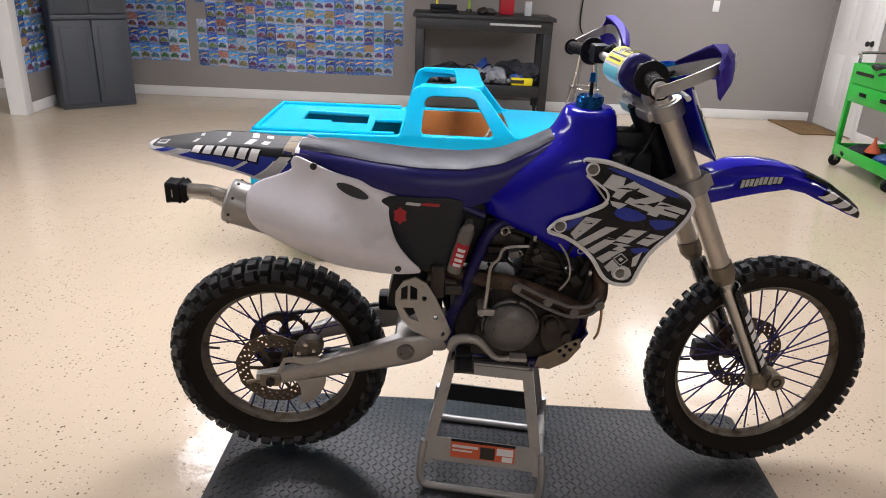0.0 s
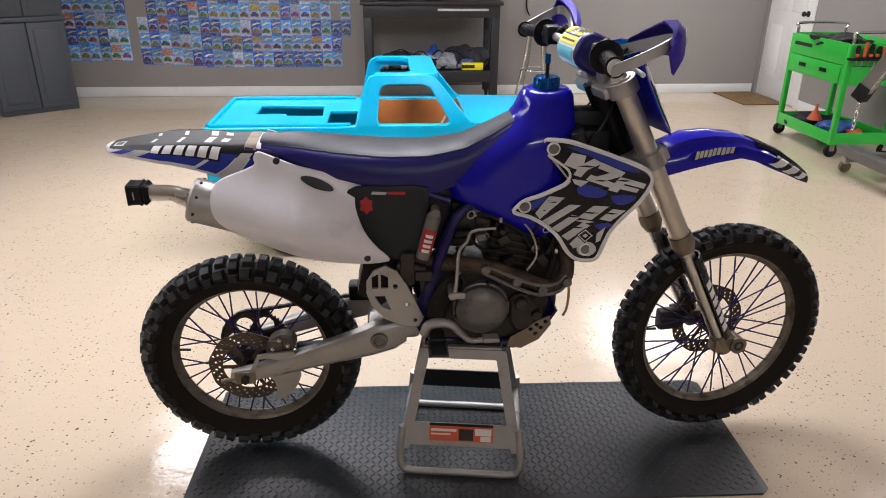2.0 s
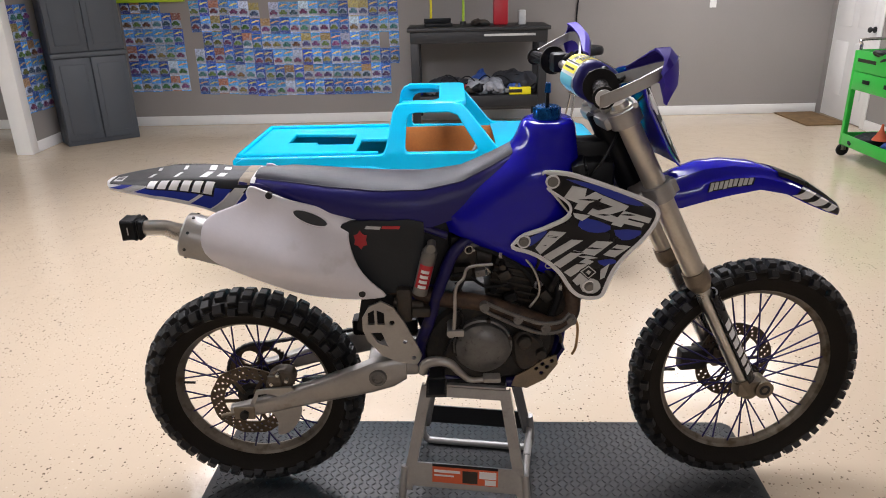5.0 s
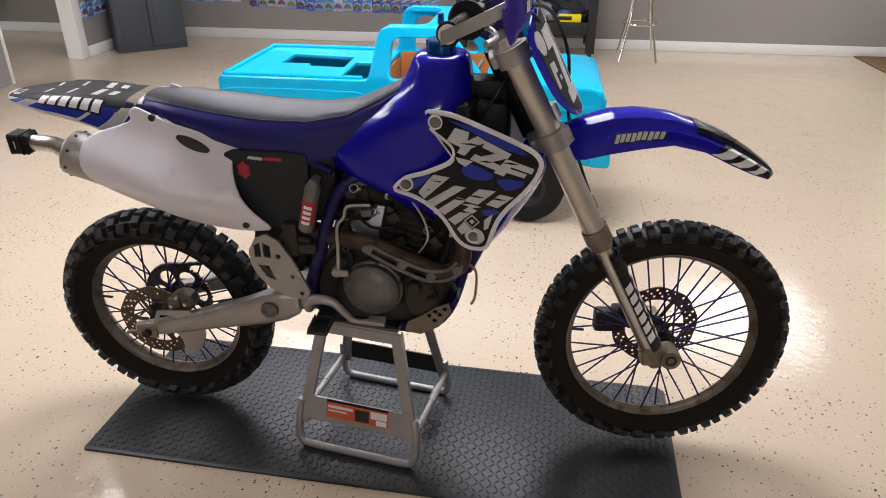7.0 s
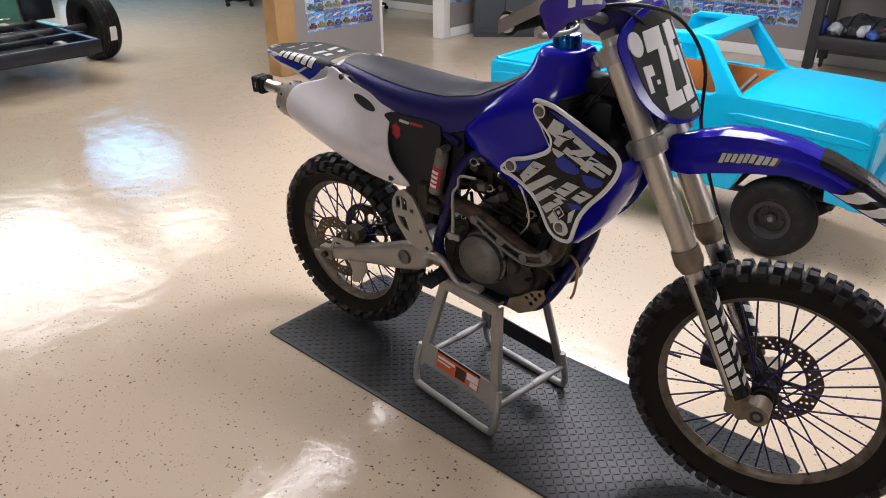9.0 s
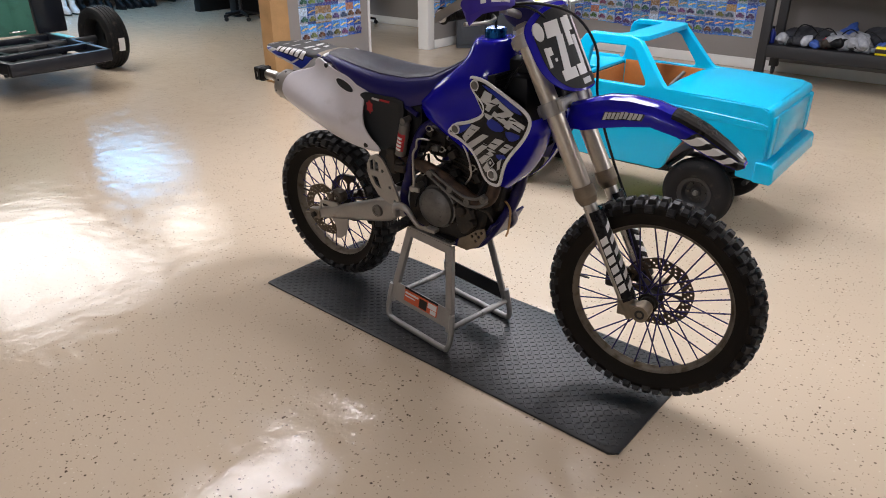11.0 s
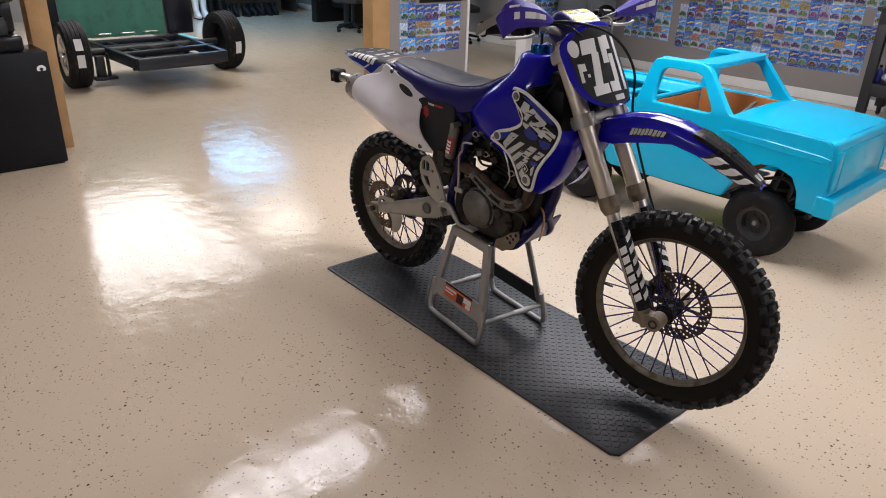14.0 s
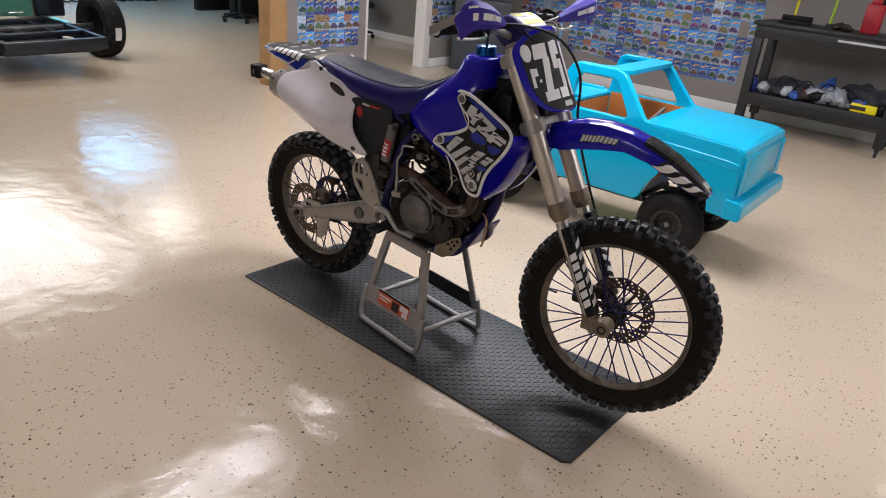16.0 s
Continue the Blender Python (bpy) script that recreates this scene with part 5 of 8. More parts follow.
# front brake line, cables
bm = bmesh.new()
tube(bm, [S @ Vector(p) for p in ((0.97, -0.20, 1.30), (1.06, -0.12, 1.31), (1.13, 0.02, 1.27), (1.185, 0.10, 1.16), (1.20, 0.115, 1.0), (1.27, 0.13, 0.80), (1.37, 0.125, 0.60), (1.43, 0.10, 0.50))], 0.0045, 8)
part("brake_hose", bm, M_BLACK, bike, "black front brake hose")
for k, (y, z) in enumerate(((0.20, 1.295), (-0.19, 1.29))):
    bm = bmesh.new()
    tube(bm, [S @ Vector((0.965, y, z)), S @ Vector((1.05, y * 0.75, z + 0.01)), S @ Vector((1.09, y * 0.3, 1.24)), (1.02, -y * 0.4, 1.13), (0.93, -y * 0.45, 1.00), (0.80, -y * 0.4, 0.86)], 0.0035, 7)
    part("control_cable", bm, M_BLACK, bike)
# front brake caliper on the left leg, black mass behind the wheel hub
bm = bmesh.new()
box(bm, -0.045, 0.045, 0.045, 0.085, -0.03, 0.04, 0.01, m=Matrix.Translation(fork_at(0.44, 0, -0.075)))
box(bm, -0.03, 0.03, 0.06, 0.10, -0.015, 0.02, 0.006, m=Matrix.Translation(fork_at(0.44, 0, -0.03)))
fc = part("brake_caliper", bm, M_DARKCAST, bike, "dark front brake caliper")
fc.matrix_basis = S

# ---- frame, engine and running gear ----
bm = bmesh.new()
tube(bm, [(1.0, 0, 1.10), (1.0, 0, 0.92), (0.975, 0, 0.70), (0.93, 0, 0.58)], 0.022, 14)
for s in (-1, 1):
    tube(bm, [(0.98, 0, 1.06), (0.85, s * 0.045, 0.97), (0.70, s * 0.070, 0.90), (0.622, s * 0.098, 0.855), (0.585, s * 0.112, 0.78), (0.545, s * 0.116, 0.65), (0.515, s * 0.112, 0.56), (0.525, s * 0.105, 0.50), (0.56, s * 0.09, 0.46)], 0.0165, 14)
    tube(bm, [(0.93, 0, 0.585), (0.90, s * 0.075, 0.50), (0.84, s * 0.095, 0.445), (0.70, s * 0.095, 0.432), (0.56, s * 0.09, 0.455)], 0.015, 12)
    tube(bm, [(0.60, s * 0.105, 0.90), (0.40, s * 0.085, 0.965), (0.18, s * 0.075, 1.02), (0.06, s * 0.07, 1.04)], 0.010, 10)
    tube(bm, [(0.55, s * 0.11, 0.66), (0.42, s * 0.095, 0.79), (0.25, s * 0.08, 0.92), (0.14, s * 0.075, 1.01)], 0.009, 10)
part("frame", bm, M_FRAME, bike, "violet-blue tubular frame")

bm = bmesh.new()
plate(bm, [(0.525, 0.53), (0.56, 0.465), (0.65, 0.448), (0.78, 0.450), (0.86, 0.49), (0.895, 0.56), (0.885, 0.62), (0.83, 0.66), (0.76, 0.70), (0.66, 0.70), (0.58, 0.665), (0.535, 0.60)], -0.105, 0.115, 0.012, 3)
engine = part("engine", bm, M_DARKCAST, bike, "oily single-cylinder engine")
bm = bmesh.new()
lathe(bm, [(0.0, -0.163), (0.030, -0.163), (0.050, -0.159), (0.066, -0.150), (0.075, -0.140), (0.077, -0.10)], 40, (0.692, 0, 0.572))
lathe(bm, [(0.083, -0.10), (0.083, -0.118), (0.079, -0.120)], 40, (0.692, 0, 0.572))
part("clutch_cover", bm, M_COVER, engine, "dull round clutch cover")
for k in range(6):
    a = 2 * math.pi * (k + 0.3) / 6
    bm = bmesh.new()
    cone(bm, (0.692 + 0.080 * math.cos(a), -0.112, 0.572 + 0.080 * math.sin(a)), (0.692 + 0.080 * math.cos(a), -0.127, 0.572 + 0.080 * math.sin(a)), 0.006, seg=8)
    part("cover_bolt", bm, M_CAST, engine)
bm = bmesh.new()
plate(bm, [(0.778, 0.60), (0.82, 0.612), (0.855, 0.585), (0.862, 0.54), (0.835, 0.50), (0.80, 0.492), (0.778, 0.53)], -0.103, -0.128, 0.008, 3)
lathe(bm, [(0.0, -0.146), (0.016, -0.145), (0.020, -0.140), (0.021, -0.12)], 22, (0.808, 0, 0.588))
lathe(bm, [(0.0, -0.145), (0.014, -0.144), (0.016, -0.12)], 18, (0.855, 0, 0.55))
part("pump_cover", bm, M_CAST, engine, "stained cast pump cover")
bm = bmesh.new()
cyl_m = pose(0.775, 0, 0.745, 0, 14, 0)
box(bm, -0.062, 0.062, -0.074, 0.074, -0.07, 0.07, 0.014, m=cyl_m)
part("cylinder", bm, M_DARKCAST, engine, "dark water-cooled cylinder")
bm = bmesh.new()
box(bm, -0.05, 0.07, -0.06, 0.06, -0.15, 0.13, 0.02, m=pose(0.885, 0.0, 0.735, 0, 14, 0))
part("exhaust_port", bm, M_DARKCAST, engine, "dark exhaust port and hoses")
bm = bmesh.new()
box(bm, -0.075, 0.075, -0.088, 0.088, 0.07, 0.115, 0.010, m=cyl_m)
box(bm, -0.065, 0.065, -0.080, 0.080, 0.115, 0.150, 0.014, m=cyl_m)
for a, b in ((-0.05, -0.088), (0.05, -0.088), (0.0, -0.088)):
    v = cyl_m @ Vector((a, b, 0.092))
    cone(bm, v, v + Vector((0, -0.012, 0)), 0.009, seg=8)
part("cylinder_head", bm, M_CAST, engine, "dirty cast cylinder head")
# carburettor and boots behind the cylinder
bm = bmesh.new()
cone(bm, (0.72, -0.01, 0.80), (0.56, -0.01, 0.83), 0.034, seg=20)
box(bm, 0.60, 0.68, -0.055, 0.045, 0.735, 0.875, 0.012)
box(bm, 0.615, 0.665, -0.085, -0.055, 0.76, 0.80, 0.006)
cone(bm, (0.64, -0.06, 0.84), (0.64, -0.095, 0.84), 0.016, seg=14)
part("carburettor", bm, M_CAST, engine)
for pts, r in (([(0.66, -0.09, 0.86), (0.72, -0.105, 0.85), (0.80, -0.10, 0.80), (0.84, -0.105, 0.74)], 0.006), ([(0.62, -0.08, 0.75), (0.66, -0.11, 0.70), (0.74, -0.11, 0.70), (0.80, -0.115, 0.66)], 0.005), ([(0.86, -0.09, 0.80), (0.90, -0.10, 0.74), (0.88, -0.115, 0.66), (0.84, -0.12, 0.60)], 0.011), ([(0.60, -0.11, 0.70), (0.64, -0.12, 0.66), (0.62, -0.125, 0.60)], 0.005), ([(0.93, -0.03, 0.62), (0.965, -0.05, 0.60), (0.965, -0.06, 0.53), (0.955, -0.06, 0.50)], 0.004)):
    bm = bmesh.new()
    tube(bm, pts, r, 8)
    part("hose", bm, M_RUBBER if r > 0.0045 else M_PINE, engine)
# small fittings crowded round the cylinder
fr = random.Random(31)
for k in range(26):
    x, z = fr.uniform(0.62, 0.88), fr.uniform(0.52, 0.88)
    y = -fr.uniform(0.088, 0.112)
    bm = bmesh.new()
    kind = k % 4
    if kind == 0:
        cone(bm, (x, y + 0.02, z), (x, y - 0.012, z), fr.uniform(0.006, 0.012), seg=6)
    elif kind == 1:
        box(bm, -fr.uniform(0.010, 0.022), 0.014, -0.012, 0.012, -0.010, fr.uniform(0.010, 0.024), 0.003, m=pose(x, y, z, 0, fr.uniform(-40, 40), 0))
    elif kind == 2:
        cone(bm, (x - 0.02, y, z), (x + 0.02, y, z + fr.uniform(-0.02, 0.02)), fr.uniform(0.005, 0.009), seg=10)
    else:
        tube(bm, [(x, y, z), (x + fr.uniform(-0.04, 0.04), y - 0.012, z - 0.03), (x + fr.uniform(-0.05, 0.05), y, z - 0.07)], 0.004, 7)
    part(("bolt", "bracket", "fitting", "hose")[kind], bm, (M_CAST, M_DARKCAST, M_COVER, M_RUBBER)[fr.randrange(4)] if kind != 3 else M_RUBBER, engine)
# bright clips, unions and lines among the dark castings
for x, y, z, r, turn in ((0.655, -0.112, 0.862, 0.012, 20), (0.742, -0.106, 0.842, 0.010, 70), (0.842, -0.108, 0.752, 0.012, 40), (0.868, -0.110, 0.812, 0.010, 10), (0.905, -0.100, 0.742, 0.013, 80), (0.624, -0.122, 0.690, 0.009, 50), (0.70, -0.100, 0.790, 0.011, 30)):
    bm = bmesh.new()
    lathe(bm, [(r * 0.80, -0.004), (r, -0.004), (r, 0.004), (r * 0.80, 0.004)], 18, close=True)
    box(bm, r * 0.8, r * 1.5, -0.004, 0.004, -0.003, 0.003, 0.001)
    turn_all(bm, pose(x, y, z, 0, 15, turn))
    part("hose_clip", bm, M_STEEL, engine, "bright steel hose clip")
for pts, r, mt, nm in (([(0.79, -0.108, 0.85), (0.83, -0.118, 0.80), (0.845, -0.118, 0.735), (0.82, -0.120, 0.69)], 0.0035, M_STEEL, "oil_line"), ([(0.66, -0.105, 0.78), (0.70, -0.118, 0.755), (0.76, -0.118, 0.760)], 0.0045, M_RUBBER, "hose"),
                       ([(0.88, -0.095, 0.86), (0.895, -0.115, 0.80), (0.875, -0.120, 0.74)], 0.007, M_RUBBER, "hose"), ([(0.63, -0.12, 0.615), (0.60, -0.128, 0.59), (0.585, -0.125, 0.545)], 0.004, M_BLACK, "hose"), ([(0.86, -0.125, 0.615), (0.905, -0.11, 0.60), (0.915, -0.09, 0.56)], 0.005, M_CAST, "oil_line")):
    bm = bmesh.new()
    tube(bm, pts, r, 8)
    part(nm, bm, mt, engine)
bm = bmesh.new()
lathe(bm, [(0.083, -0.119), (0.083, -0.124), (0.078, -0.1265), (0.0745, -0.1235)], 44, (0.692, 0, 0.572))
part("cover_ring", bm, M_COVER, engine, "scuffed ring round the clutch cover")
for k in range(5):
    bm = bmesh.new()
    z = 0.70 + 0.020 * k
    box(bm, -0.066, 0.066, -0.079, -0.072, -0.004, 0.004, 0.001, m=Matrix.Translation((0.77 + 0.005 * k, 0, z)) @ Matrix.Rotation(radians(14), 4, "Y"))
    part("cylinder_rib", bm, M_CAST, engine)
# exhaust header and its shield
bm = bmesh.new()
tube(bm, [(0.85, -0.03, 0.79), (0.90, -0.06, 0.775), (0.935, -0.10, 0.72), (0.93, -0.125, 0.665), (0.885, -0.138, 0.645), (0.82, -0.140, 0.668), (0.74, -0.138, 0.700), (0.66, -0.125, 0.715), (0.56, -0.098, 0.715), (0.46, -0.072, 0.735), (0.36, -0.085, 0.79)], [0.020, 0.021, 0.022, 0.022, 0.022, 0.022, 0.022, 0.023, 0.025, 0.027, 0.032], 16)
hdr = part("exhaust_header", bm, M_RUST, bike, "heat-stained exhaust header pipe")
bm = bmesh.new()
tube(bm, [(0.700, -0.164, 0.728), (0.75, -0.166, 0.704), (0.80, -0.166, 0.682), (0.85, -0.166, 0.665), (0.90, -0.162, 0.668), (0.925, -0.150, 0.685)], 0.0055, 8)
tube(bm, [(0.690, -0.160, 0.706), (0.74, -0.164, 0.680), (0.79, -0.164, 0.655), (0.85, -0.164, 0.634), (0.905, -0.160, 0.640), (0.935, -0.146, 0.660)], 0.0055, 8)
for x, z in ((0.695, 0.717), (0.785, 0.678), (0.86, 0.649), (0.928, 0.672)):
    cone(bm, (x, -0.150, z), (x, -0.170, z), 0.013, seg=14)
part("heat_shield", bm, M_COVER, hdr, "slotted aluminium heat shield")
# kick starter, pedal, pegs
bm = bmesh.new()
tube(bm, [(0.715, -0.185, 0.852), (0.668, -0.180, 0.846), (0.648, -0.172, 0.832), (0.640, -0.168, 0.805), (0.620, -0.165, 0.775), (0.616, -0.162, 0.70), (0.612, -0.160, 0.645)], [0.0036, 0.004, 0.0042, 0.0042, 0.0044, 0.005, 0.006], 12)
cone(bm, (0.605, -0.10, 0.636), (0.605, -0.166, 0.636), 0.012, seg=18)
box(bm, 0.598, 0.640, -0.170, -0.158, 0.628, 0.648, 0.004)
part("kick_starter", bm, M_ALLOY, bike, "aluminium kick-start lever")
bm = bmesh.new()
tube(bm, [(0.524, -0.175, 0.522), (0.535, -0.182, 0.553), (0.565, -0.190, 0.567), (0.60, -0.192, 0.560), (0.628, -0.192, 0.530), (0.658, -0.192, 0.506), (0.715, -0.190, 0.510)], [0.013, 0.015, 0.014, 0.012, 0.010, 0.008, 0.008], 12)
box(bm, 0.690, 0.738, -0.205, -0.172, 0.503, 0.516, 0.003)
part("brake_pedal", bm, M_ALLOY, bike, "aluminium brake pedal")
for s in (-1, 1):
    bm = bmesh.new()
    box(bm, -0.028, 0.028, -0.075, 0.0, -0.004, 0.004, 0.001, m=pose(0.562, s * 0.165 + (0 if s < 0 else 0.075), 0.488))
    for k in range(5):
        for x in (-0.024, 0.024):
            cone(bm, (0.562 + x, s * (0.175 + 0.014 * k), 0.490), (0.562 + x, s * (0.175 + 0.014 * k), 0.504), 0.005, 0.002, 6)
    box(bm, 0.54, 0.585, min(s * 0.12, s * 0.17), max(s * 0.12, s * 0.17), 0.475, 0.500, 0.004)
    part("foot_peg", bm, M_DARK, bike, "toothed steel foot peg")
bm = bmesh.new()
plate(bm, [(0.365, 0.68), (0.385, 0.715), (0.418, 0.730), (0.450, 0.712), (0.478, 0.665), (0.505, 0.605), (0.524, 0.560), (0.510, 0.532), (0.465, 0.537), (0.415, 0.560), (0.378, 0.605), (0.364, 0.645)], -0.150, -0.142,
      holes=[[(0.380, 0.66), (0.398, 0.66), (0.398, 0.705), (0.380, 0.695)], [(0.405, 0.66), (0.425, 0.66), (0.425, 0.695), (0.405, 0.705)], [(0.385, 0.635), (0.415, 0.635), (0.432, 0.59), (0.405, 0.60)], [(0.445 + 0.008 * math.cos(k), 0.665 + 0.008 * math.sin(k)) for k in range(6)], [(0.478 + 0.007 * math.cos(k), 0.605 + 0.007 * math.sin(k)) for k in range(6)], [(0.500 + 0.007 * math.cos(k), 0.553 + 0.007 * math.sin(k)) for k in range(6)]])
part("heel_guard", bm, M_ALLOY, bike, "drilled aluminium heel guard")
bm = bmesh.new()
box(bm, 0.46, 0.50, -0.14, -0.11, 0.66, 0.76, 0.008)
cone(bm, (0.45, -0.12, 0.715), (0.53, -0.12, 0.70), 0.014, seg=14)
box(bm, 0.50, 0.55, -0.145, -0.11, 0.675, 0.705, 0.006)
part("rear_master_cylinder", bm, M_CAST, bike)
# shock with its reservoir
bm = bmesh.new()
cone(bm, (0.553, -0.125, 0.865), (0.522, -0.125, 0.742), 0.0205, seg=26)
cone(bm, (0.557, -0.125, 0.878), (0.553, -0.125, 0.863), 0.014, 0.020, 22)
cone(bm, (0.5575, -0.105, 0.880), (0.5575, -0.145, 0.880), 0.012, seg=16)
res = part("shock_reservoir", bm, M_CRANE, bike, "grey shock reservoir with a red and white sticker")
bm = bmesh.new()
ax = (Vector((0.553, 0, 0.865)) - Vector((0.522, 0, 0.742))).normalized()
rows = []
for i in range(8):
    c = Vector((0.522, -0.125, 0.742)) + ax * (0.022 + 0.010 * i)
    rows.append([c + Vector((ax.z, 0, -ax.x)) * 0.0211 * math.sin(a) + Vector((0, -0.0211 * math.cos(a), 0)) for a in (radians(-55 + 14 * j) for j in range(9))])
skin(bm, rows, closed=False)
part("sticker", bm, M_RED, res, "red sticker with white bars")
for i0 in (-0.4, 1.1, 2.6, 4.1):
    bm = bmesh.new()
    rows = []
    for i in range(3):
        c = Vector((0.522, -0.125, 0.742)) + ax * (0.028 + 0.010 * (i0 + i * 0.45))
        rows.append([c + Vector((ax.z, 0, -ax.x)) * 0.0218 * math.sin(a) + Vector((0, -0.0218 * math.cos(a), 0)) for a in (radians(-30 + 12 * j) for j in range(6))])
    skin(bm, rows, closed=False)
    part("lettering_bar", bm, M_WHITEVINYL, res)
bm = bmesh.new()
pts = []
for k in range(90):
    a = k / 90 * 2 * math.pi * 7
    c = Vector((0.52, 0.0, 0.86)).lerp(Vector((0.45, 0.0, 0.60)), k / 89)
    pts.append(c + Vector((0.035 * math.cos(a), 0.035 * math.sin(a), 0)))
tube(bm, pts, 0.006, 7, smooth=False)
cone(bm, (0.53, 0, 0.90), (0.44, 0, 0.54), 0.016, seg=14)
part("shock", bm, M_DARK, bike, "coil-over rear shock")
# skid plate
bm = bmesh.new()
skin(bm, [[Vector((x, y, z)) for x, z in ((0.56, 0.452), (0.62, 0.430), (0.80, 0.418), (0.875, 0.455), (0.925, 0.545), (0.918, 0.55), (0.868, 0.462), (0.797, 0.424), (0.62, 0.436), (0.56, 0.458))] for y in (-0.105, -0.05, 0.05, 0.105)])
part("skid_plate", bm, M_FRAME, bike, "dark blue skid plate")
bm = bmesh.new()
plate(bm, [(0.775, 0.432), (0.82, 0.425), (0.872, 0.455), (0.905, 0.505), (0.90, 0.535), (0.865, 0.520), (0.82, 0.485), (0.785, 0.465)], -0.118, -0.112,
      holes=[[(x + 0.007 * math.cos(k), z + 0.007 * math.sin(k)) for k in range(6)] for x, z in ((0.86, 0.475), (0.875, 0.495), (0.888, 0.515), (0.845, 0.49), (0.862, 0.505))])
part("case_guard", bm, M_BRONZE, bike, "drilled worn case guard")
# swingarm
for s in (-1, 1):
    bm = bmesh.new()
    rings = []
    for x, zc, h, y, t in ((-0.045, 0.358, 0.018, 0.112, 0.014), (0.03, 0.370, 0.024, 0.112, 0.018), (0.10, 0.390, 0.028, 0.113, 0.020), (0.22, 0.428, 0.036, 0.116, 0.022), (0.32, 0.458, 0.044, 0.118, 0.024), (0.38, 0.478, 0.050, 0.118, 0.026), (0.44, 0.488, 0.046, 0.112, 0.024), (0.475, 0.492, 0.030, 0.108, 0.018)):
        ring = []
        for k in range(16):
            a = 2 * math.pi * k / 16
            c, w = math.cos(a), math.sin(a)
            ring.append(Vector((x, s * (y + t * math.copysign(abs(c) ** 0.5, c)), zc + h * math.copysign(abs(w) ** 0.5, w))))
        rings.append(ring)
    skin(bm, rings)
    if s < 0:
        box(bm, 0.36, 0.52, -0.10, 0.10, 0.455, 0.51, 0.02)
    sa = part("swingarm", bm, M_ALLOY, bike, "worn aluminium swingarm")
    bm = bmesh.new()
    lathe(bm, [(0.0, 0.147), (0.014, 0.147), (0.016, 0.150), (0.024, 0.149), (0.026, 0.14)], 26, (0.395, 0, 0.484))
    turn_all(bm, Matrix.Diagonal((1, s, 1, 1)))
    part("pivot_cap", bm, M_COVER, sa)
    bm = bmesh.new()
    box(bm, -0.03, 0.03, -0.004, 0.004, -0.02, 0.02, 0.002, m=pose(-0.002, s * 0.132, 0.362))
    cone(bm, (-0.03, s * 0.122, 0.355), (-0.075, s * 0.122, 0.345), 0.006, seg=8)
    axb = part("axle_block", bm, M_BRONZE, sa, "tarnished axle adjuster block")
    bm = bmesh.new()
    cone(bm, (0, s * 0.125, 0.362), (0, s * 0.150, 0.362), 0.013, seg=6)
    part("axle_nut", bm, M_DARKCAST, axb, "dark axle nut")
# rear caliper, its carrier and shark fin
M_TAN = paint("dusty_caliper_metal", (0.105, 0.088, 0.070), 0.5, metal=0.5, vary=0.3, scale=18, bump=0.2, dirt=(0.07, 0.05, 0.035), dirt_at=0.6)
bm = bmesh.new()
plate(bm, [(0.062, 0.432), (0.075, 0.472), (0.108, 0.490), (0.142, 0.482), (0.150, 0.452), (0.128, 0.430), (0.090, 0.424)], -0.112, -0.066, 0.006, 2)
box(bm, 0.075, 0.112, -0.122, -0.110, 0.444, 0.478, 0.004)
cal = part("brake_caliper", bm, M_TAN, bike, "dusty tan rear brake caliper")
for x, z in ((0.084, 0.452), (0.128, 0.462), (0.104, 0.482)):
    bm = bmesh.new()
    cone(bm, (x, -0.112, z), (x, -0.124, z), 0.006, seg=6)
    part("bolt", bm, M_STEEL, cal)
bm = bmesh.new()
plate(bm, [(0.012, 0.378), (0.060, 0.386), (0.125, 0.420), (0.152, 0.432), (0.142, 0.446), (0.075, 0.440), (0.038, 0.434)], -0.128, -0.120, holes=[[(0.030, 0.390), (0.062, 0.396), (0.100, 0.416), (0.070, 0.424), (0.044, 0.422)]])
part("caliper_bracket", bm, M_ALLOY, bike, "open aluminium caliper bracket")
bm = bmesh.new()
plate(bm, [(0.045, 0.355), (0.125, 0.365), (0.155, 0.350), (0.145, 0.305), (0.115, 0.262), (0.075, 0.248), (0.078, 0.29), (0.07, 0.32)], -0.090, -0.085, 0.001, 3)
part("disc_guard", bm, M_ALLOY, bike, "flat aluminium disc guard fin")
# chain run on the far side
for a, b in (((0.0, 0.077, 0.468), (0.50, 0.077, 0.545)), ((0.0, 0.077, 0.256), (0.50, 0.077, 0.44))):
    a, b = Vector(a), Vector(b)
    bm = bmesh.new()
    for k in range(34):
        p, q = a.lerp(b, k / 34), a.lerp(b, (k + 1.05) / 34)
        hz = 0.006 if k % 2 else 0.0048
        box(bm, 0, (q - p).length, -0.006, 0.006, -hz, hz, 0.002, m=Matrix.Translation(p) @ Matrix.Rotation(-math.atan2((q - p).z, (q - p).x), 4, "Y"))
    part("chain", bm, M_DARK, bike, "dark drive chain")
for x0, x1, y0, y1, z0, z1 in ((0.12, 0.21, 0.055, 0.10, 0.27, 0.34), (0.30, 0.50, 0.06, 0.115, 0.50, 0.555)):
    bm = bmesh.new()
    box(bm, x0, x1, y0, y1, z0, z1, 0.01)
    part("chain_guide", bm, M_BLACK, bike)
bm = bmesh.new()
skin(bm, [[Vector((x, y, z)) for x, z in ((0.335, 0.60), (0.40, 0.56), (0.46, 0.60), (0.47, 0.75), (0.40, 0.76), (0.36, 0.72))] for y in (-0.07, -0.03, 0.03, 0.07)])
part("mud_flap", bm, M_BLACK, bike, "black rubber mud flap")

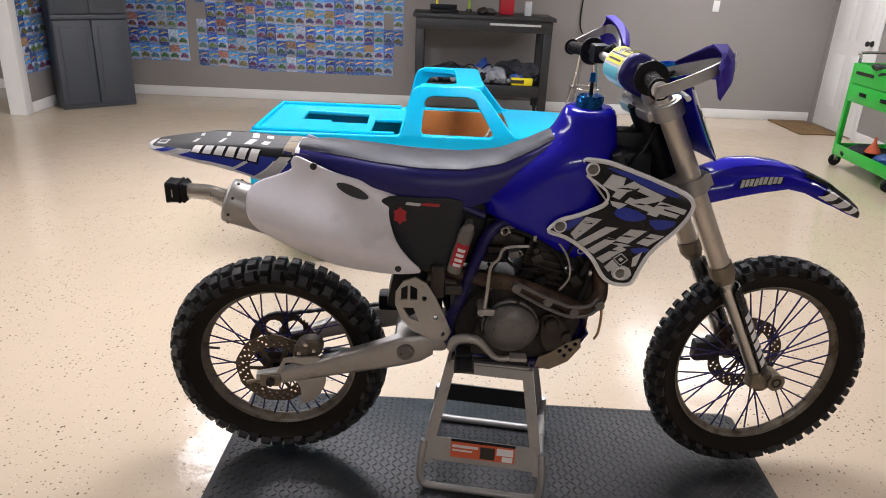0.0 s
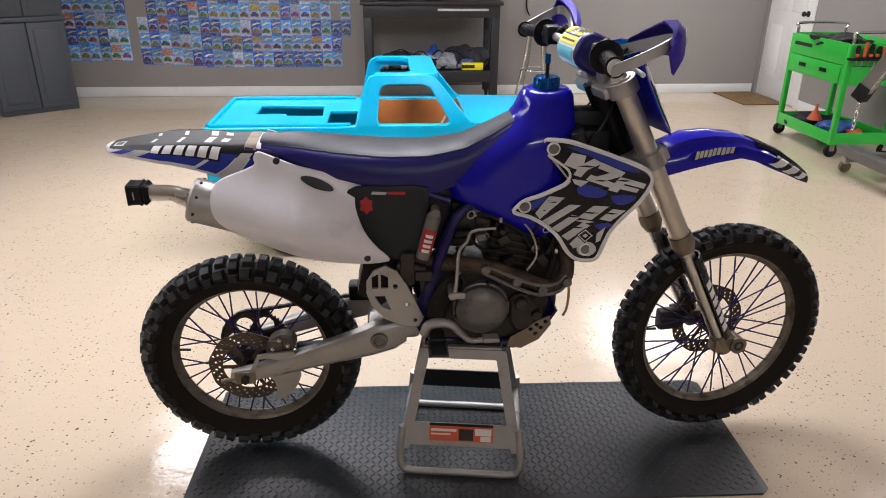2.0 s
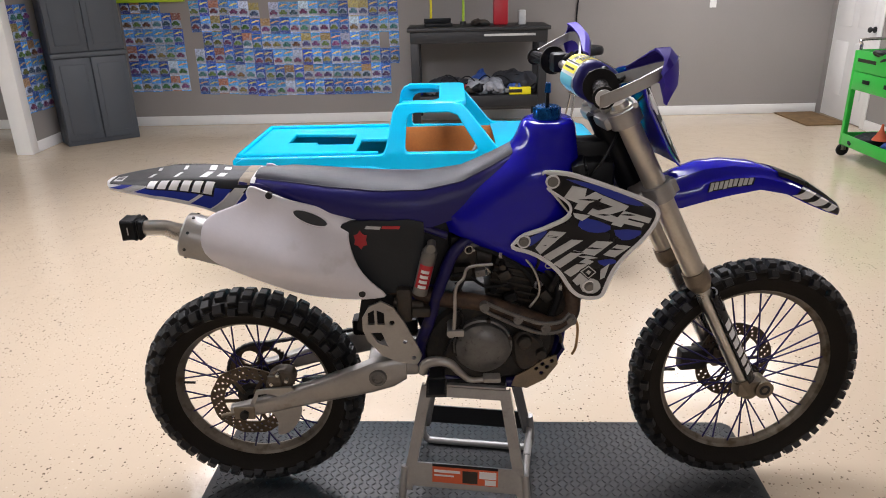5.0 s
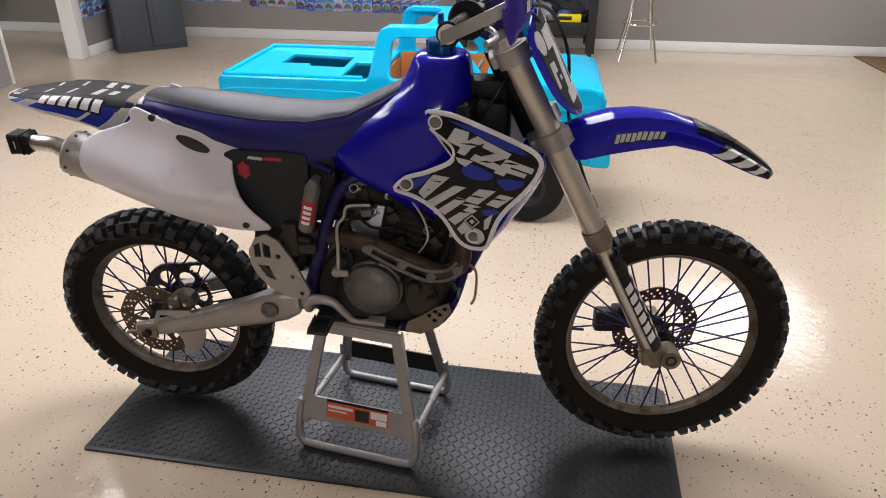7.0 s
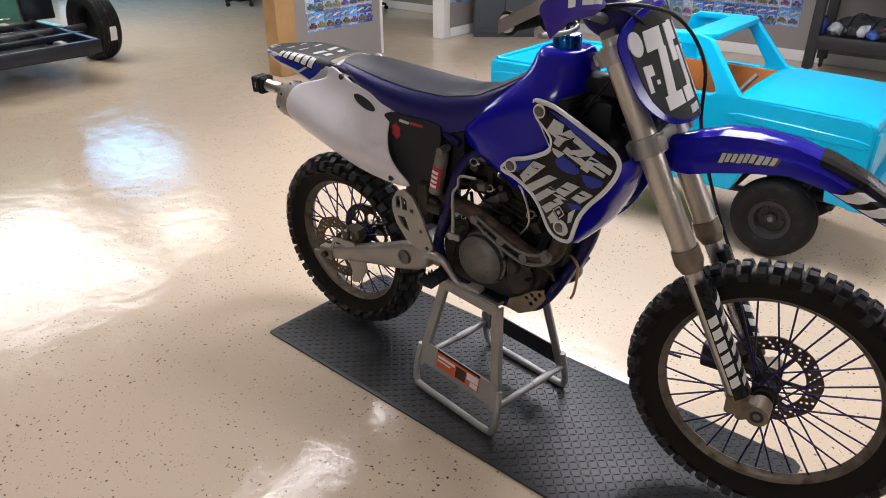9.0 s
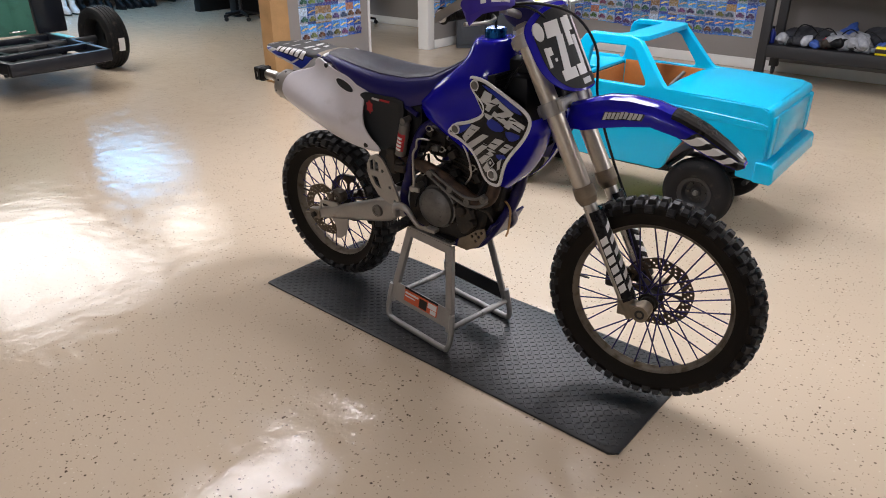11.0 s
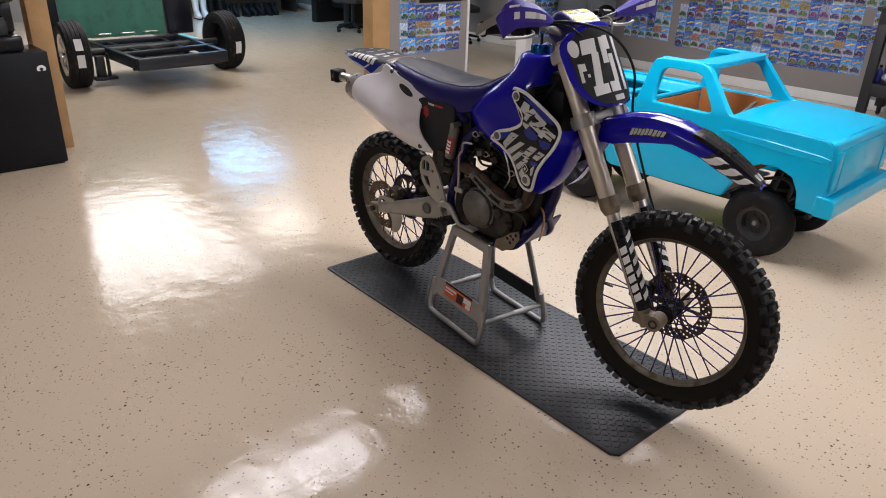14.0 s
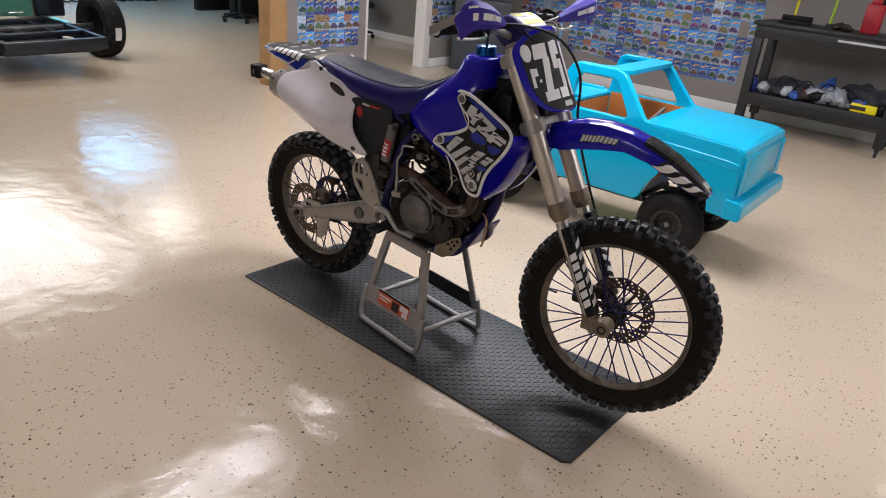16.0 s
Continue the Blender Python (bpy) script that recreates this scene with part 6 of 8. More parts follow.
# ---- mat and stand ----
MAT = pose(0.695, -0.002, 0, 0, 0, -1.75)
mat_ob = thing("rubber_mat", "dark grey rubber mat with raised diamond tread, lying on the floor", "mat", MAT)
bm = bmesh.new()
skin(bm, [[Vector((x, y, z)) for x, y in o] for z, o in ((0.0005, [(-0.885, -0.306), (0.865, -0.306), (0.889, -0.285), (0.889, 0.285), (0.865, 0.306), (-0.865, 0.306), (-0.889, 0.285), (-0.889, -0.300)]), (0.008, [(-0.885, -0.306), (0.865, -0.306), (0.889, -0.285), (0.889, 0.285), (0.865, 0.306), (-0.865, 0.306), (-0.889, 0.285), (-0.889, -0.300)]), (0.0105, [(-0.878, -0.299), (0.862, -0.299), (0.882, -0.281), (0.882, 0.281), (0.862, 0.299), (-0.862, 0.299), (-0.882, 0.281), (-0.882, -0.294)]))])
part("sheet", bm, M_MATRUB, mat_ob)
vs, fs = [], []
pitch = 0.0205
for i in range(-42, 43):
    for j in range(-14, 15):
        x, y = i * pitch, j * pitch
        if abs(x) > 0.868 or abs(y) > 0.288 or (x > 0.85 and abs(y) > 0.27):
            continue
        a = radians(45 if (i + j) % 2 else -45)
        c, w, k = math.cos(a), math.sin(a), len(vs)
        for u, v, z in ((-0.0105, 0, 0.0104), (0, -0.0036, 0.0104), (0.0105, 0, 0.0104), (0, 0.0036, 0.0104), (-0.005, 0, 0.0130), (0.005, 0, 0.0130)):
            vs.append((x + u * c - v * w, y + u * w + v * c, z))
        fs += [(k, k + 1, k + 5, k + 4), (k + 1, k + 2, k + 5), (k + 2, k + 3, k + 4, k + 5), (k + 3, k, k + 4)]
me = bpy.data.meshes.new("tread")
me.from_pydata(vs, [], fs)
me.materials.append(M_MATRUB)
tr = new("tread", me)
tr.parent = mat_ob
tagged(tr, kind="stuff")

stand = thing("motorcycle_stand", "silver steel lift stand with a sticker, standing on the rubber mat", "stand", pose(0.658, -0.020, 0.0105, 0, 0, -8.5))
SX0, SX1, SY = 0.190, 0.112, 0.180
for s in (-1, 1):
    yb, yt = s * SY, s * 0.105

    def on(x, z):
        return Vector((x, yb + (yt - yb) * z / 0.415, z))

    # pressed side: two tapering flat legs, a plate between them near the foot
    for e in (-1, 1):
        bm = bmesh.new()
        rings = []
        for z in (0.085, 0.20, 0.32, 0.415):
            x = e * (SX0 + (SX1 - SX0) * z / 0.415)
            c = on(x, z)
            w = 0.016
            rings.append([c + Vector((dx, dy, 0)) for dx, dy in ((-w, -0.003), (w, -0.003), (w, 0.012 * -s + 0.003), (w - 0.004, 0.012 * -s + 0.003), (w - 0.004, 0.003), (-w + 0.004, 0.003), (-w + 0.004, 0.012 * -s + 0.003), (-w, 0.012 * -s + 0.003))])
        skin(bm, rings)
        part("leg", bm, M_SILVER, stand)
    bm = bmesh.new()
    skin(bm, [[on(x, z) + Vector((0, d, 0)) for x, z in ((-SX0 + 0.035, 0.100), (SX0 - 0.035, 0.100), (SX0 - 0.048, 0.175), (-SX0 + 0.048, 0.175))] for d in (-0.0025, 0.0025)])
    # the far plate's shade is put into its colour, dark instead of silver
    part("side_plate", bm, M_SILVER if s < 0 else M_DARK, stand, "" if s < 0 else "far side plate, coloured dark for its shade")
    bm = bmesh.new()
    skin(bm, [[on(x, z) + Vector((0, d, 0)) for x, z in ((-SX1 - 0.012, 0.385), (SX1 + 0.012, 0.385), (SX1 + 0.008, 0.415), (-SX1 - 0.008, 0.415))] for d in (-0.004, 0.004)])
    part("top_rail", bm, M_SILVER, stand)
    bm = bmesh.new()
    tube(bm, [on(-SX0 + 0.012, 0.16), on(-SX0 + 0.004, 0.07), on(-SX0 + 0.012, 0.024), on(-SX0 + 0.045, 0.0125), on(0, 0.0125), on(SX0 - 0.045, 0.0125), on(SX0 - 0.012, 0.024), on(SX0 - 0.004, 0.07), on(SX0 - 0.012, 0.16)], 0.0115, 14)
    part("foot_tube", bm, M_SILVER, stand, "bent steel foot tube")
for e in (-1, 1):
    bm = bmesh.new()
    a, b = Vector((e * (SX0 - 0.012), -SY + 0.02, 0.105)), Vector((e * (SX0 - 0.012), SY - 0.02, 0.105))
    tube(bm, [a, a.lerp(b, 0.45), a.lerp(b, 0.5), b], 0.0105, 12)
    cone(bm, a.lerp(b, 0.52), a.lerp(b, 0.78), 0.0125, seg=14)
    part("cross_tube", bm, M_SILVER, stand, "round steel cross tube")
bm = bmesh.new()
box(bm, -0.117, 0.117, -0.11, 0.11, 0.416, 0.424, 0.003)
part("platform", bm, M_SILVER, stand)
bm = bmesh.new()
box(bm, -0.114, 0.114, -0.10, 0.10, 0.4245, 0.436, 0.004)
part("pad", bm, M_RUBBER, stand, "black rubber pad")
stn = lambda x, z, d: Vector((x, -SY + (SY - 0.105) * z / 0.415 - d, z))
for x0, x1, z0, z1, d, mt, nm in ((-0.095, 0.100, 0.118, 0.176, 0.0036, M_ORANGE, "sticker"), (-0.095, 0.100, 0.168, 0.1765, 0.0042, M_BLACK, "sticker_band"), (-0.005, 0.040, 0.122, 0.160, 0.0042, M_CAST, "picture_block"), (0.045, 0.095, 0.140, 0.162, 0.0042, M_WHITEVINYL, "label_block"), (0.062, 0.094, 0.121, 0.137, 0.0042, M_WHITEVINYL, "code_block"), (-0.09, -0.012, 0.150, 0.158, 0.0042, M_WHITEVINYL, "lettering_bar"), (-0.09, -0.03, 0.138, 0.143, 0.0042, M_WHITEVINYL, "lettering_bar")):
    bm = bmesh.new()
    skin(bm, [[stn(x, z, dd) for x, z in ((x0, z0), (x1, z0), (x1, z1), (x0, z1))] for dd in (d - 0.0008, d)])
    part(nm, bm, mt, stand, "orange-red printed sticker" if nm == "sticker" else "")

# ---- the small truck body on its chassis ----
truck = thing("mini_truck", "small cyan fibreglass pickup body on a go-kart chassis with black tyres", "vehicle")


def flat(bm, outline, z0, z1, holes=()):
    """A level board from an outline in x and y."""
    vs = plate(bm, outline, -z1, -z0, holes=holes) if holes else plate(bm, outline, -z1, -z0, 0.003)
    bmesh.ops.transform(bm, matrix=Matrix.Rotation(radians(-90), 4, "X"), verts=vs)


def soften(ob, width=0.008, seg=3):
    mod = ob.modifiers.new("edge", "BEVEL")
    mod.width, mod.segments, mod.limit_method, mod.angle_limit = width, seg, "ANGLE", radians(40)
    return ob


SIDE = [(-0.455, 0.36), (-0.468, 0.50), (-0.464, 0.66), (-0.452, 0.695), (-0.42, 0.712), (0.20, 0.714), (0.272, 0.716), (0.288, 0.735), (0.330, 0.918), (0.348, 0.948), (0.385, 0.960), (0.62, 0.962), (0.668, 0.950), (0.70, 0.915), (0.825, 0.760), (0.85, 0.735), (0.90, 0.726), (1.34, 0.712), (1.375, 0.695), (1.388, 0.66), (1.395, 0.47), (1.385, 0.345), (1.375, 0.335), (1.27, 0.345), (1.262, 0.43), (1.225, 0.50), (1.15, 0.53), (1.06, 0.525), (0.985, 0.48), (0.93, 0.40), (0.885, 0.305), (0.86, 0.295), (0.16, 0.295), (0.13, 0.31), (0.10, 0.40), (0.05, 0.475), (-0.03, 0.515), (-0.13, 0.515), (-0.21, 0.47), (-0.255, 0.38), (-0.27, 0.345)]
WINDOW = [(0.395, 0.722), (0.386, 0.745), (0.398, 0.880), (0.412, 0.902), (0.44, 0.912), (0.605, 0.912), (0.645, 0.898), (0.738, 0.752), (0.744, 0.732), (0.726, 0.720)]


def tuck(bm, y_mid):
    """Leans the cab inwards above the belt line and the flanks below it."""
    for v in bm.verts:
        k = 0.20 * max(0.0, v.co.z - 0.715) + 0.10 * max(0.0, 0.46 - v.co.z)
        v.co.y += k if v.co.y < y_mid else -k


YN, YF = 1.52, 2.275
YM = (YN + YF) / 2
for y0, y1 in ((YN, YN + 0.044), (YF - 0.044, YF)):
    bm = bmesh.new()
    plate(bm, SIDE, y0, y1, holes=[WINDOW])
    tuck(bm, YM)
    side = soften(part("body_side", bm, M_CYAN, truck, "glossy cyan body side with open window", 45), 0.019, 4)
    # raised panel on the bed flank and a crease along the front wing
    sgn = -1 if y0 == YN else 1
    ys = YN if y0 == YN else YF
    for o in ([(-0.40, 0.60), (0.20, 0.60), (0.235, 0.63), (0.225, 0.66), (-0.40, 0.66), (-0.425, 0.63)], [(0.86, 0.66), (1.34, 0.635), (1.37, 0.615), (1.34, 0.600), (0.9, 0.625), (0.85, 0.64)]):
        bm = bmesh.new()
        plate(bm, o, ys - sgn * 0.004, ys + sgn * 0.0035, 0.003, 2)
        part("flank_crease", bm, M_CYAN, side)
bm = bmesh.new()
flat(bm, [(-0.462, YN + 0.004), (0.30, YN + 0.004), (0.30, YF - 0.004), (-0.462, YF - 0.004)], 0.692, 0.714, holes=[[(-0.26, 1.85), (-0.10, 1.85), (-0.095, 1.80), (0.092, 1.79), (0.085, 2.05), (-0.262, 2.08)], [(0.130, 1.57), (0.272, 1.57), (0.275, 1.92), (0.128, 1.92)]])
soften(part("bed_deck", bm, M_CYAN, truck, "cyan bed cover with two open hatches", 45), 0.006)
bm = bmesh.new()
for y in (YN + 0.03, YF - 0.03):
    tube(bm, [(-0.44, y, 0.718), (0.25, y, 0.718)], 0.012, 10)
tube(bm, [(-0.445, YN + 0.03, 0.718), (-0.445, YF - 0.03, 0.718)], 0.012, 10)
part("deck_lip", bm, M_CYAN, truck)
bm = bmesh.new()
box(bm, -0.472, -0.452, YN + 0.005, YF - 0.005, 0.36, 0.703, 0.006)
part("tailgate", bm, M_CYAN, truck)
# roof with a wide opening behind the front band
bm = bmesh.new()
yr0, yr1 = YN + 0.058, YF - 0.058
flat(bm, [(0.378, yr0), (0.665, yr0), (0.69, yr0 + 0.05), (0.69, yr1 - 0.05), (0.665, yr1), (0.378, yr1), (0.378, yr1 - 0.045), (0.50, yr1 - 0.045), (0.535, yr1 - 0.06), (0.555, yr1 - 0.10), (0.555, yr0 + 0.10), (0.535, yr0 + 0.06), (0.50, yr0 + 0.045), (0.378, yr0 + 0.045)], 0.936, 0.964)
soften(part("roof", bm, M_CYAN, truck, "cyan roof band with an open rear half", 45), 0.012, 4)
bm = bmesh.new()
skin(bm, [[Vector((x, y, z)) for x, z in ((0.84, 0.725), (0.90, 0.728), (1.10, 0.724), (1.33, 0.714), (1.372, 0.702), (1.372, 0.690), (1.33, 0.700), (1.10, 0.714), (0.88, 0.718), (0.84, 0.712))] for y in (YN + 0.003, YN + 0.05, YM - 0.13, YM + 0.13, YF - 0.05, YF - 0.003)])
for v in bm.verts:
    if abs(v.co.y - YM) < 0.2:
        v.co.z += 0.010
part("hood", bm, M_CYAN, truck, "broad cyan hood")
bm = bmesh.new()
box(bm, 1.34, 1.398, YN + 0.006, YF - 0.006, 0.40, 0.708, 0.026, seg=5)
box(bm, 1.39, 1.410, YN + 0.10, YF - 0.10, 0.455, 0.665, 0.008)
for y in (YN + 0.02, YF - 0.09):
    box(bm, 1.39, 1.412, y, y + 0.07, 0.46, 0.665, 0.010)
part("grille", bm, M_CYAN, truck, "moulded cyan grille")
bm = bmesh.new()
skin(bm, [[Vector((x, y, z)) for x, z in ((1.36, 0.340), (1.445, 0.338), (1.455, 0.355), (1.452, 0.425), (1.435, 0.440), (1.36, 0.445))] for y in (YN - 0.012, YN + 0.02, YM, YF - 0.02, YF + 0.012)])
soften(part("bumper", bm, M_CYAN, truck, "cyan front bumper"), 0.008)
bm = bmesh.new()
box(bm, 0.295, 0.307, YN + 0.06, YF - 0.06, 0.40, 0.688, 0.002)
part("bulkhead", bm, M_FIBER, truck, "orange-brown unpainted cab lining")
bm = bmesh.new()
box(bm, 0.31, 0.87, YF - 0.058, YF - 0.046, 0.36, 0.712, 0.002)
part("far_lining", bm, M_FIBER, truck, "orange-brown unpainted cab lining")
bm = bmesh.new()
box(bm, 0.31, 0.87, YN + 0.046, YN + 0.058, 0.36, 0.712, 0.002)
part("near_lining", bm, M_FIBER, truck, "orange-brown unpainted cab lining")
bm = bmesh.new()
box(bm, 0.86, 0.875, YN + 0.06, YF - 0.06, 0.36, 0.705, 0.002)
part("dash_lining", bm, M_FIBER, truck)
bm = bmesh.new()
cone(bm, (0.70, YM - 0.06, 0.60), (0.80, YM + 0.02, 0.745), 0.011, seg=12)
part("steering_column", bm, M_CRANE, truck, "bare grey steering column")
# chassis and wheels
bm = bmesh.new()
for y in (YM - 0.17, YM + 0.17):
    tube(bm, [(-0.40, y, 0.27), (0.3, y, 0.245), (0.9, y, 0.245), (1.30, y, 0.30)], 0.016, 10)
for x in (-0.35, -0.05, 0.35, 0.85, 1.1, 1.28):
    cone(bm, (x, YM - 0.2, 0.26), (x, YM + 0.2, 0.26), 0.014, seg=10)
for s in (-1, 1):
    cone(bm, (1.06, YM + s * 0.16, 0.25), (1.073, YM + s * 0.28, 0.205), 0.013, seg=10)
    cone(bm, (1.14, YM + s * 0.16, 0.25), (1.085, YM + s * 0.28, 0.205), 0.013, seg=10)
    cone(bm, (1.07, YM + s * 0.27, 0.22), (1.10, YM + s * 0.20, 0.47), 0.020, seg=12)
    tube(bm, [(1.16, YM + s * 0.2, 0.30), (1.20, YM + s * 0.27, 0.42), (1.14, YM + s * 0.27, 0.45), (1.02, YM + s * 0.2, 0.40)], 0.009, 8)
box(bm, 0.32, 0.86, YM - 0.28, YM + 0.28, 0.285, 0.297, 0.002)
box(bm, -0.28, 0.12, YM - 0.14, YM + 0.14, 0.24, 0.50, 0.02)
part("chassis", bm, M_DARK, truck, "black tubular chassis")


def kart_wheel(x, y, s):
    bm = bmesh.new()
    w = 0.062
    lathe(bm, [(0.088, -w * 0.8), (0.105, -w), (0.145, -w * 1.08), (0.172, -w * 0.86), (0.184, -w * 0.5), (0.186, -w * 0.3), (0.179, -w * 0.26), (0.179, -w * 0.2), (0.188, -w * 0.15), (0.189, 0), (0.188, w * 0.15), (0.179, w * 0.2), (0.179, w * 0.26), (0.186, w * 0.3), (0.184, w * 0.5), (0.172, w * 0.86), (0.145, w * 1.08), (0.105, w), (0.088, w * 0.8)], 48)
    ty = part("wheel", bm, M_RUBBER, truck, "black knobbly kart tyre on a black steel rim")
    ty.matrix_basis = pose(x, y, 0.189)
    bm = bmesh.new()
    f = -1 if s < 0 else 1
    lathe(bm, [(0.0, f * 0.030), (0.024, f * 0.032), (0.028, f * 0.022), (0.040, f * 0.018), (0.060, f * 0.020), (0.072, f * 0.048), (0.092, f * 0.056), (0.096, f * 0.050), (0.090, f * 0.0), (0.0, f * 0.005)], 36)
    rm = part("rim", bm, M_DARK, ty, "black steel rim")
    for k in range(6):
        a = 2 * math.pi * k / 6
        bm = bmesh.new()
        cone(bm, (0.048 * math.cos(a), f * 0.016, 0.048 * math.sin(a)), (0.048 * math.cos(a), f * 0.026, 0.048 * math.sin(a)), 0.007, seg=6)
        part("nut", bm, M_DARK, ty)
    bm = bmesh.new()
    cone(bm, (0, f * 0.025, 0), (0, f * 0.046, 0), 0.017, 0.012, seg=12)
    part("hub_cap", bm, M_CRANE, ty)


for x in (1.073, -0.08):
    kart_wheel(x, YM - 0.275, -1)
    kart_wheel(x, YM + 0.275, 1)

# ---- wall of carded toy cars ----
def hue_paint(name, hue0, hue1, sat, val, rough=0.35, print_share=0.45):
    """A glossy print whose hue is picked object by object."""
    m, n, l, p = nodes_of(name)
    info = n.new("ShaderNodeObjectInfo")
    mr = n.new("ShaderNodeMapRange")
    mr.inputs["To Min"].default_value, mr.inputs["To Max"].default_value = hue0, hue1
    l.new(info.outputs["Random"], mr.inputs["Value"])
    mul = n.new("ShaderNodeMath")
    mul.operation = "MULTIPLY"
    mul.inputs[1].default_value = 7.31
    l.new(info.outputs["Random"], mul.inputs[0])
    fr = n.new("ShaderNodeMath")
    fr.operation = "FRACT"
    l.new(mul.outputs[0], fr.inputs[0])
    vr = n.new("ShaderNodeMapRange")
    vr.inputs["To Min"].default_value, vr.inputs["To Max"].default_value = val * 0.6, val * 1.3
    l.new(fr.outputs[0], vr.inputs["Value"])
    tc, noi = n.new("ShaderNodeTexCoord"), n.new("ShaderNodeTexNoise")
    noi.inputs["Scale"].default_value, noi.inputs["Detail"].default_value = 60, 5
    l.new(tc.outputs["Object"], noi.inputs["Vector"])
    jit = n.new("ShaderNodeMath")
    jit.operation = "MULTIPLY_ADD"
    jit.inputs[1].default_value = 0.04
    l.new(noi.outputs["Fac"], jit.inputs[0])
    l.new(mr.outputs[0], jit.inputs[2])
    c = n.new("ShaderNodeCombineColor")
    c.mode = "HSV"
    l.new(jit.outputs[0], c.inputs[0])
    c.inputs[1].default_value = sat
    tone = n.new("ShaderNodeMapRange")
    tone.inputs["From Min"].default_value, tone.inputs["From Max"].default_value = 0.35, 0.65
    tone.inputs["To Min"].default_value, tone.inputs["To Max"].default_value = 0.55, 1.5
    l.new(noi.outputs["Fac"], tone.inputs["Value"])
    vm = n.new("ShaderNodeMath")
    vm.operation = "MULTIPLY"
    l.new(vr.outputs[0], vm.inputs[0])
    l.new(tone.outputs[0], vm.inputs[1])
    l.new(vm.outputs[0], c.inputs[2])
    # pale bits of print scattered over the card
    spot = n.new("ShaderNodeTexNoise")
    spot.inputs["Scale"].default_value, spot.inputs["Detail"].default_value = 75, 2
    off = n.new("ShaderNodeVectorMath")
    off.operation = "ADD"
    l.new(tc.outputs["Object"], off.inputs[0])
    l.new(mul.outputs[0], off.inputs[1])
    l.new(off.outputs[0], spot.inputs["Vector"])
    cut = n.new("ShaderNodeMapRange")
    cut.inputs["From Min"].default_value, cut.inputs["From Max"].default_value = 0.56, 0.62
    cut.inputs["To Max"].default_value = print_share
    l.new(spot.outputs["Fac"], cut.inputs["Value"])
    prt = n.new("ShaderNodeMix")
    prt.data_type = "RGBA"
    prt.inputs["B"].default_value = (0.62, 0.66, 0.72, 1)
    l.new(cut.outputs[0], prt.inputs["Factor"])
    l.new(c.outputs[0], prt.inputs["A"])
    l.new(prt.outputs["Result"], p.inputs["Base Color"])
    p.inputs["Roughness"].default_value = rough
    return m


M_SKYCARD = hue_paint("sky_blue_card_print", 0.57, 0.60, 0.90, 0.72)
M_ROYALCARD = hue_paint("royal_blue_card_print", 0.60, 0.625, 0.97, 0.46)
M_ODDCARD = hue_paint("odd_card_print", 0.0, 0.12, 0.70, 0.32)
M_PALECARD = hue_paint("pale_card_print", 0.55, 0.62, 0.35, 0.68)
M_STRIP = hue_paint("white_card_strip", 0.58, 0.64, 0.22, 0.58)
M_REDSTRIP = hue_paint("red_card_strip", 0.60, 0.64, 0.85, 0.40)
M_FLAME = hue_paint("orange_card_mark", 0.02, 0.13, 0.75, 0.70, 0.35, 0.3)
M_TOYCAR = hue_paint("toy_car_enamel", 0.0, 1.0, 0.62, 0.20, 0.2, 0.2)
M_BLISTER = paint("clear_blister_plastic", (0.34, 0.42, 0.58), 0.15, vary=0.3, scale=40)


def card_board(top, low, art):
    """A printed card with a hanger top, a picture field and a strip at its foot."""
    bm = bmesh.new()
    for x0, x1, z0, z1, mi in ((-0.0535, 0.0535, 0.088, 0.166, 0), (-0.0535, 0.0535, 0.010, 0.088, 1), (-0.0535, 0.0535, 0.0, 0.010, 0)):
        v = [bm.verts.new(q) for q in ((x0, 0, z0), (x1, 0, z0), (x1, 0, z1), (x0, 0, z1))]
        w = [bm.verts.new((q.co.x, 0.002, q.co.z)) for q in v]
        for f in ((v[0], v[1], v[2], v[3]), (v[0], w[0], w[1], v[1]), (v[1], w[1], w[2], v[2]), (v[2], w[2], w[3], v[3]), (v[3], w[3], w[0], v[0])):
            bm.faces.new(f).material_index = mi
    for o in ([(-0.044, 0.112), (-0.012, 0.118), (0.012, 0.128), (0.046, 0.132), (0.046, 0.142), (0.010, 0.143), (-0.018, 0.134), (-0.040, 0.126)], ) if art else ():
        bm.faces.new([bm.verts.new((x, -0.0008, z)) for x, z in o]).material_index = 2
    board = bpy.data.meshes.new("toy_card")
    bm.to_mesh(board)
    bm.free()
    for m in (top, low, M_FLAME):
        board.materials.append(m)
    return board


def blister_mesh():
    bm = bmesh.new()
    skin(bm, [[Vector((x * k, y, 0.063 + (z - 0.063) * k)) for x, z in ((-0.045, 0.032), (0.045, 0.032), (0.046, 0.055), (0.030, 0.094), (-0.030, 0.094), (-0.046, 0.055))] for y, k in ((-0.0005, 1.0), (-0.012, 0.94))])
    bl = bpy.data.meshes.new("blister")
    bm.to_mesh(bl)
    bm.free()
    bl.materials.append(M_BLISTER)
    return bl


def toy_mesh():
    bm = bmesh.new()
    skin(bm, [[Vector((x, y, z)) for x, z in ((-0.041, 0.042), (0.041, 0.042), (0.042, 0.060), (0.024, 0.066), (0.012, 0.084), (-0.016, 0.084), (-0.027, 0.066), (-0.042, 0.063))] for y in (-0.012, -0.024)])
    for x in (-0.024, 0.024):
        cone(bm, (x, -0.014, 0.044), (x, -0.027, 0.044), 0.010, seg=8)
    tc = bpy.data.meshes.new("toy_car")
    bm.to_mesh(tc)
    bm.free()
    tc.materials.append(M_TOYCAR)
    return tc


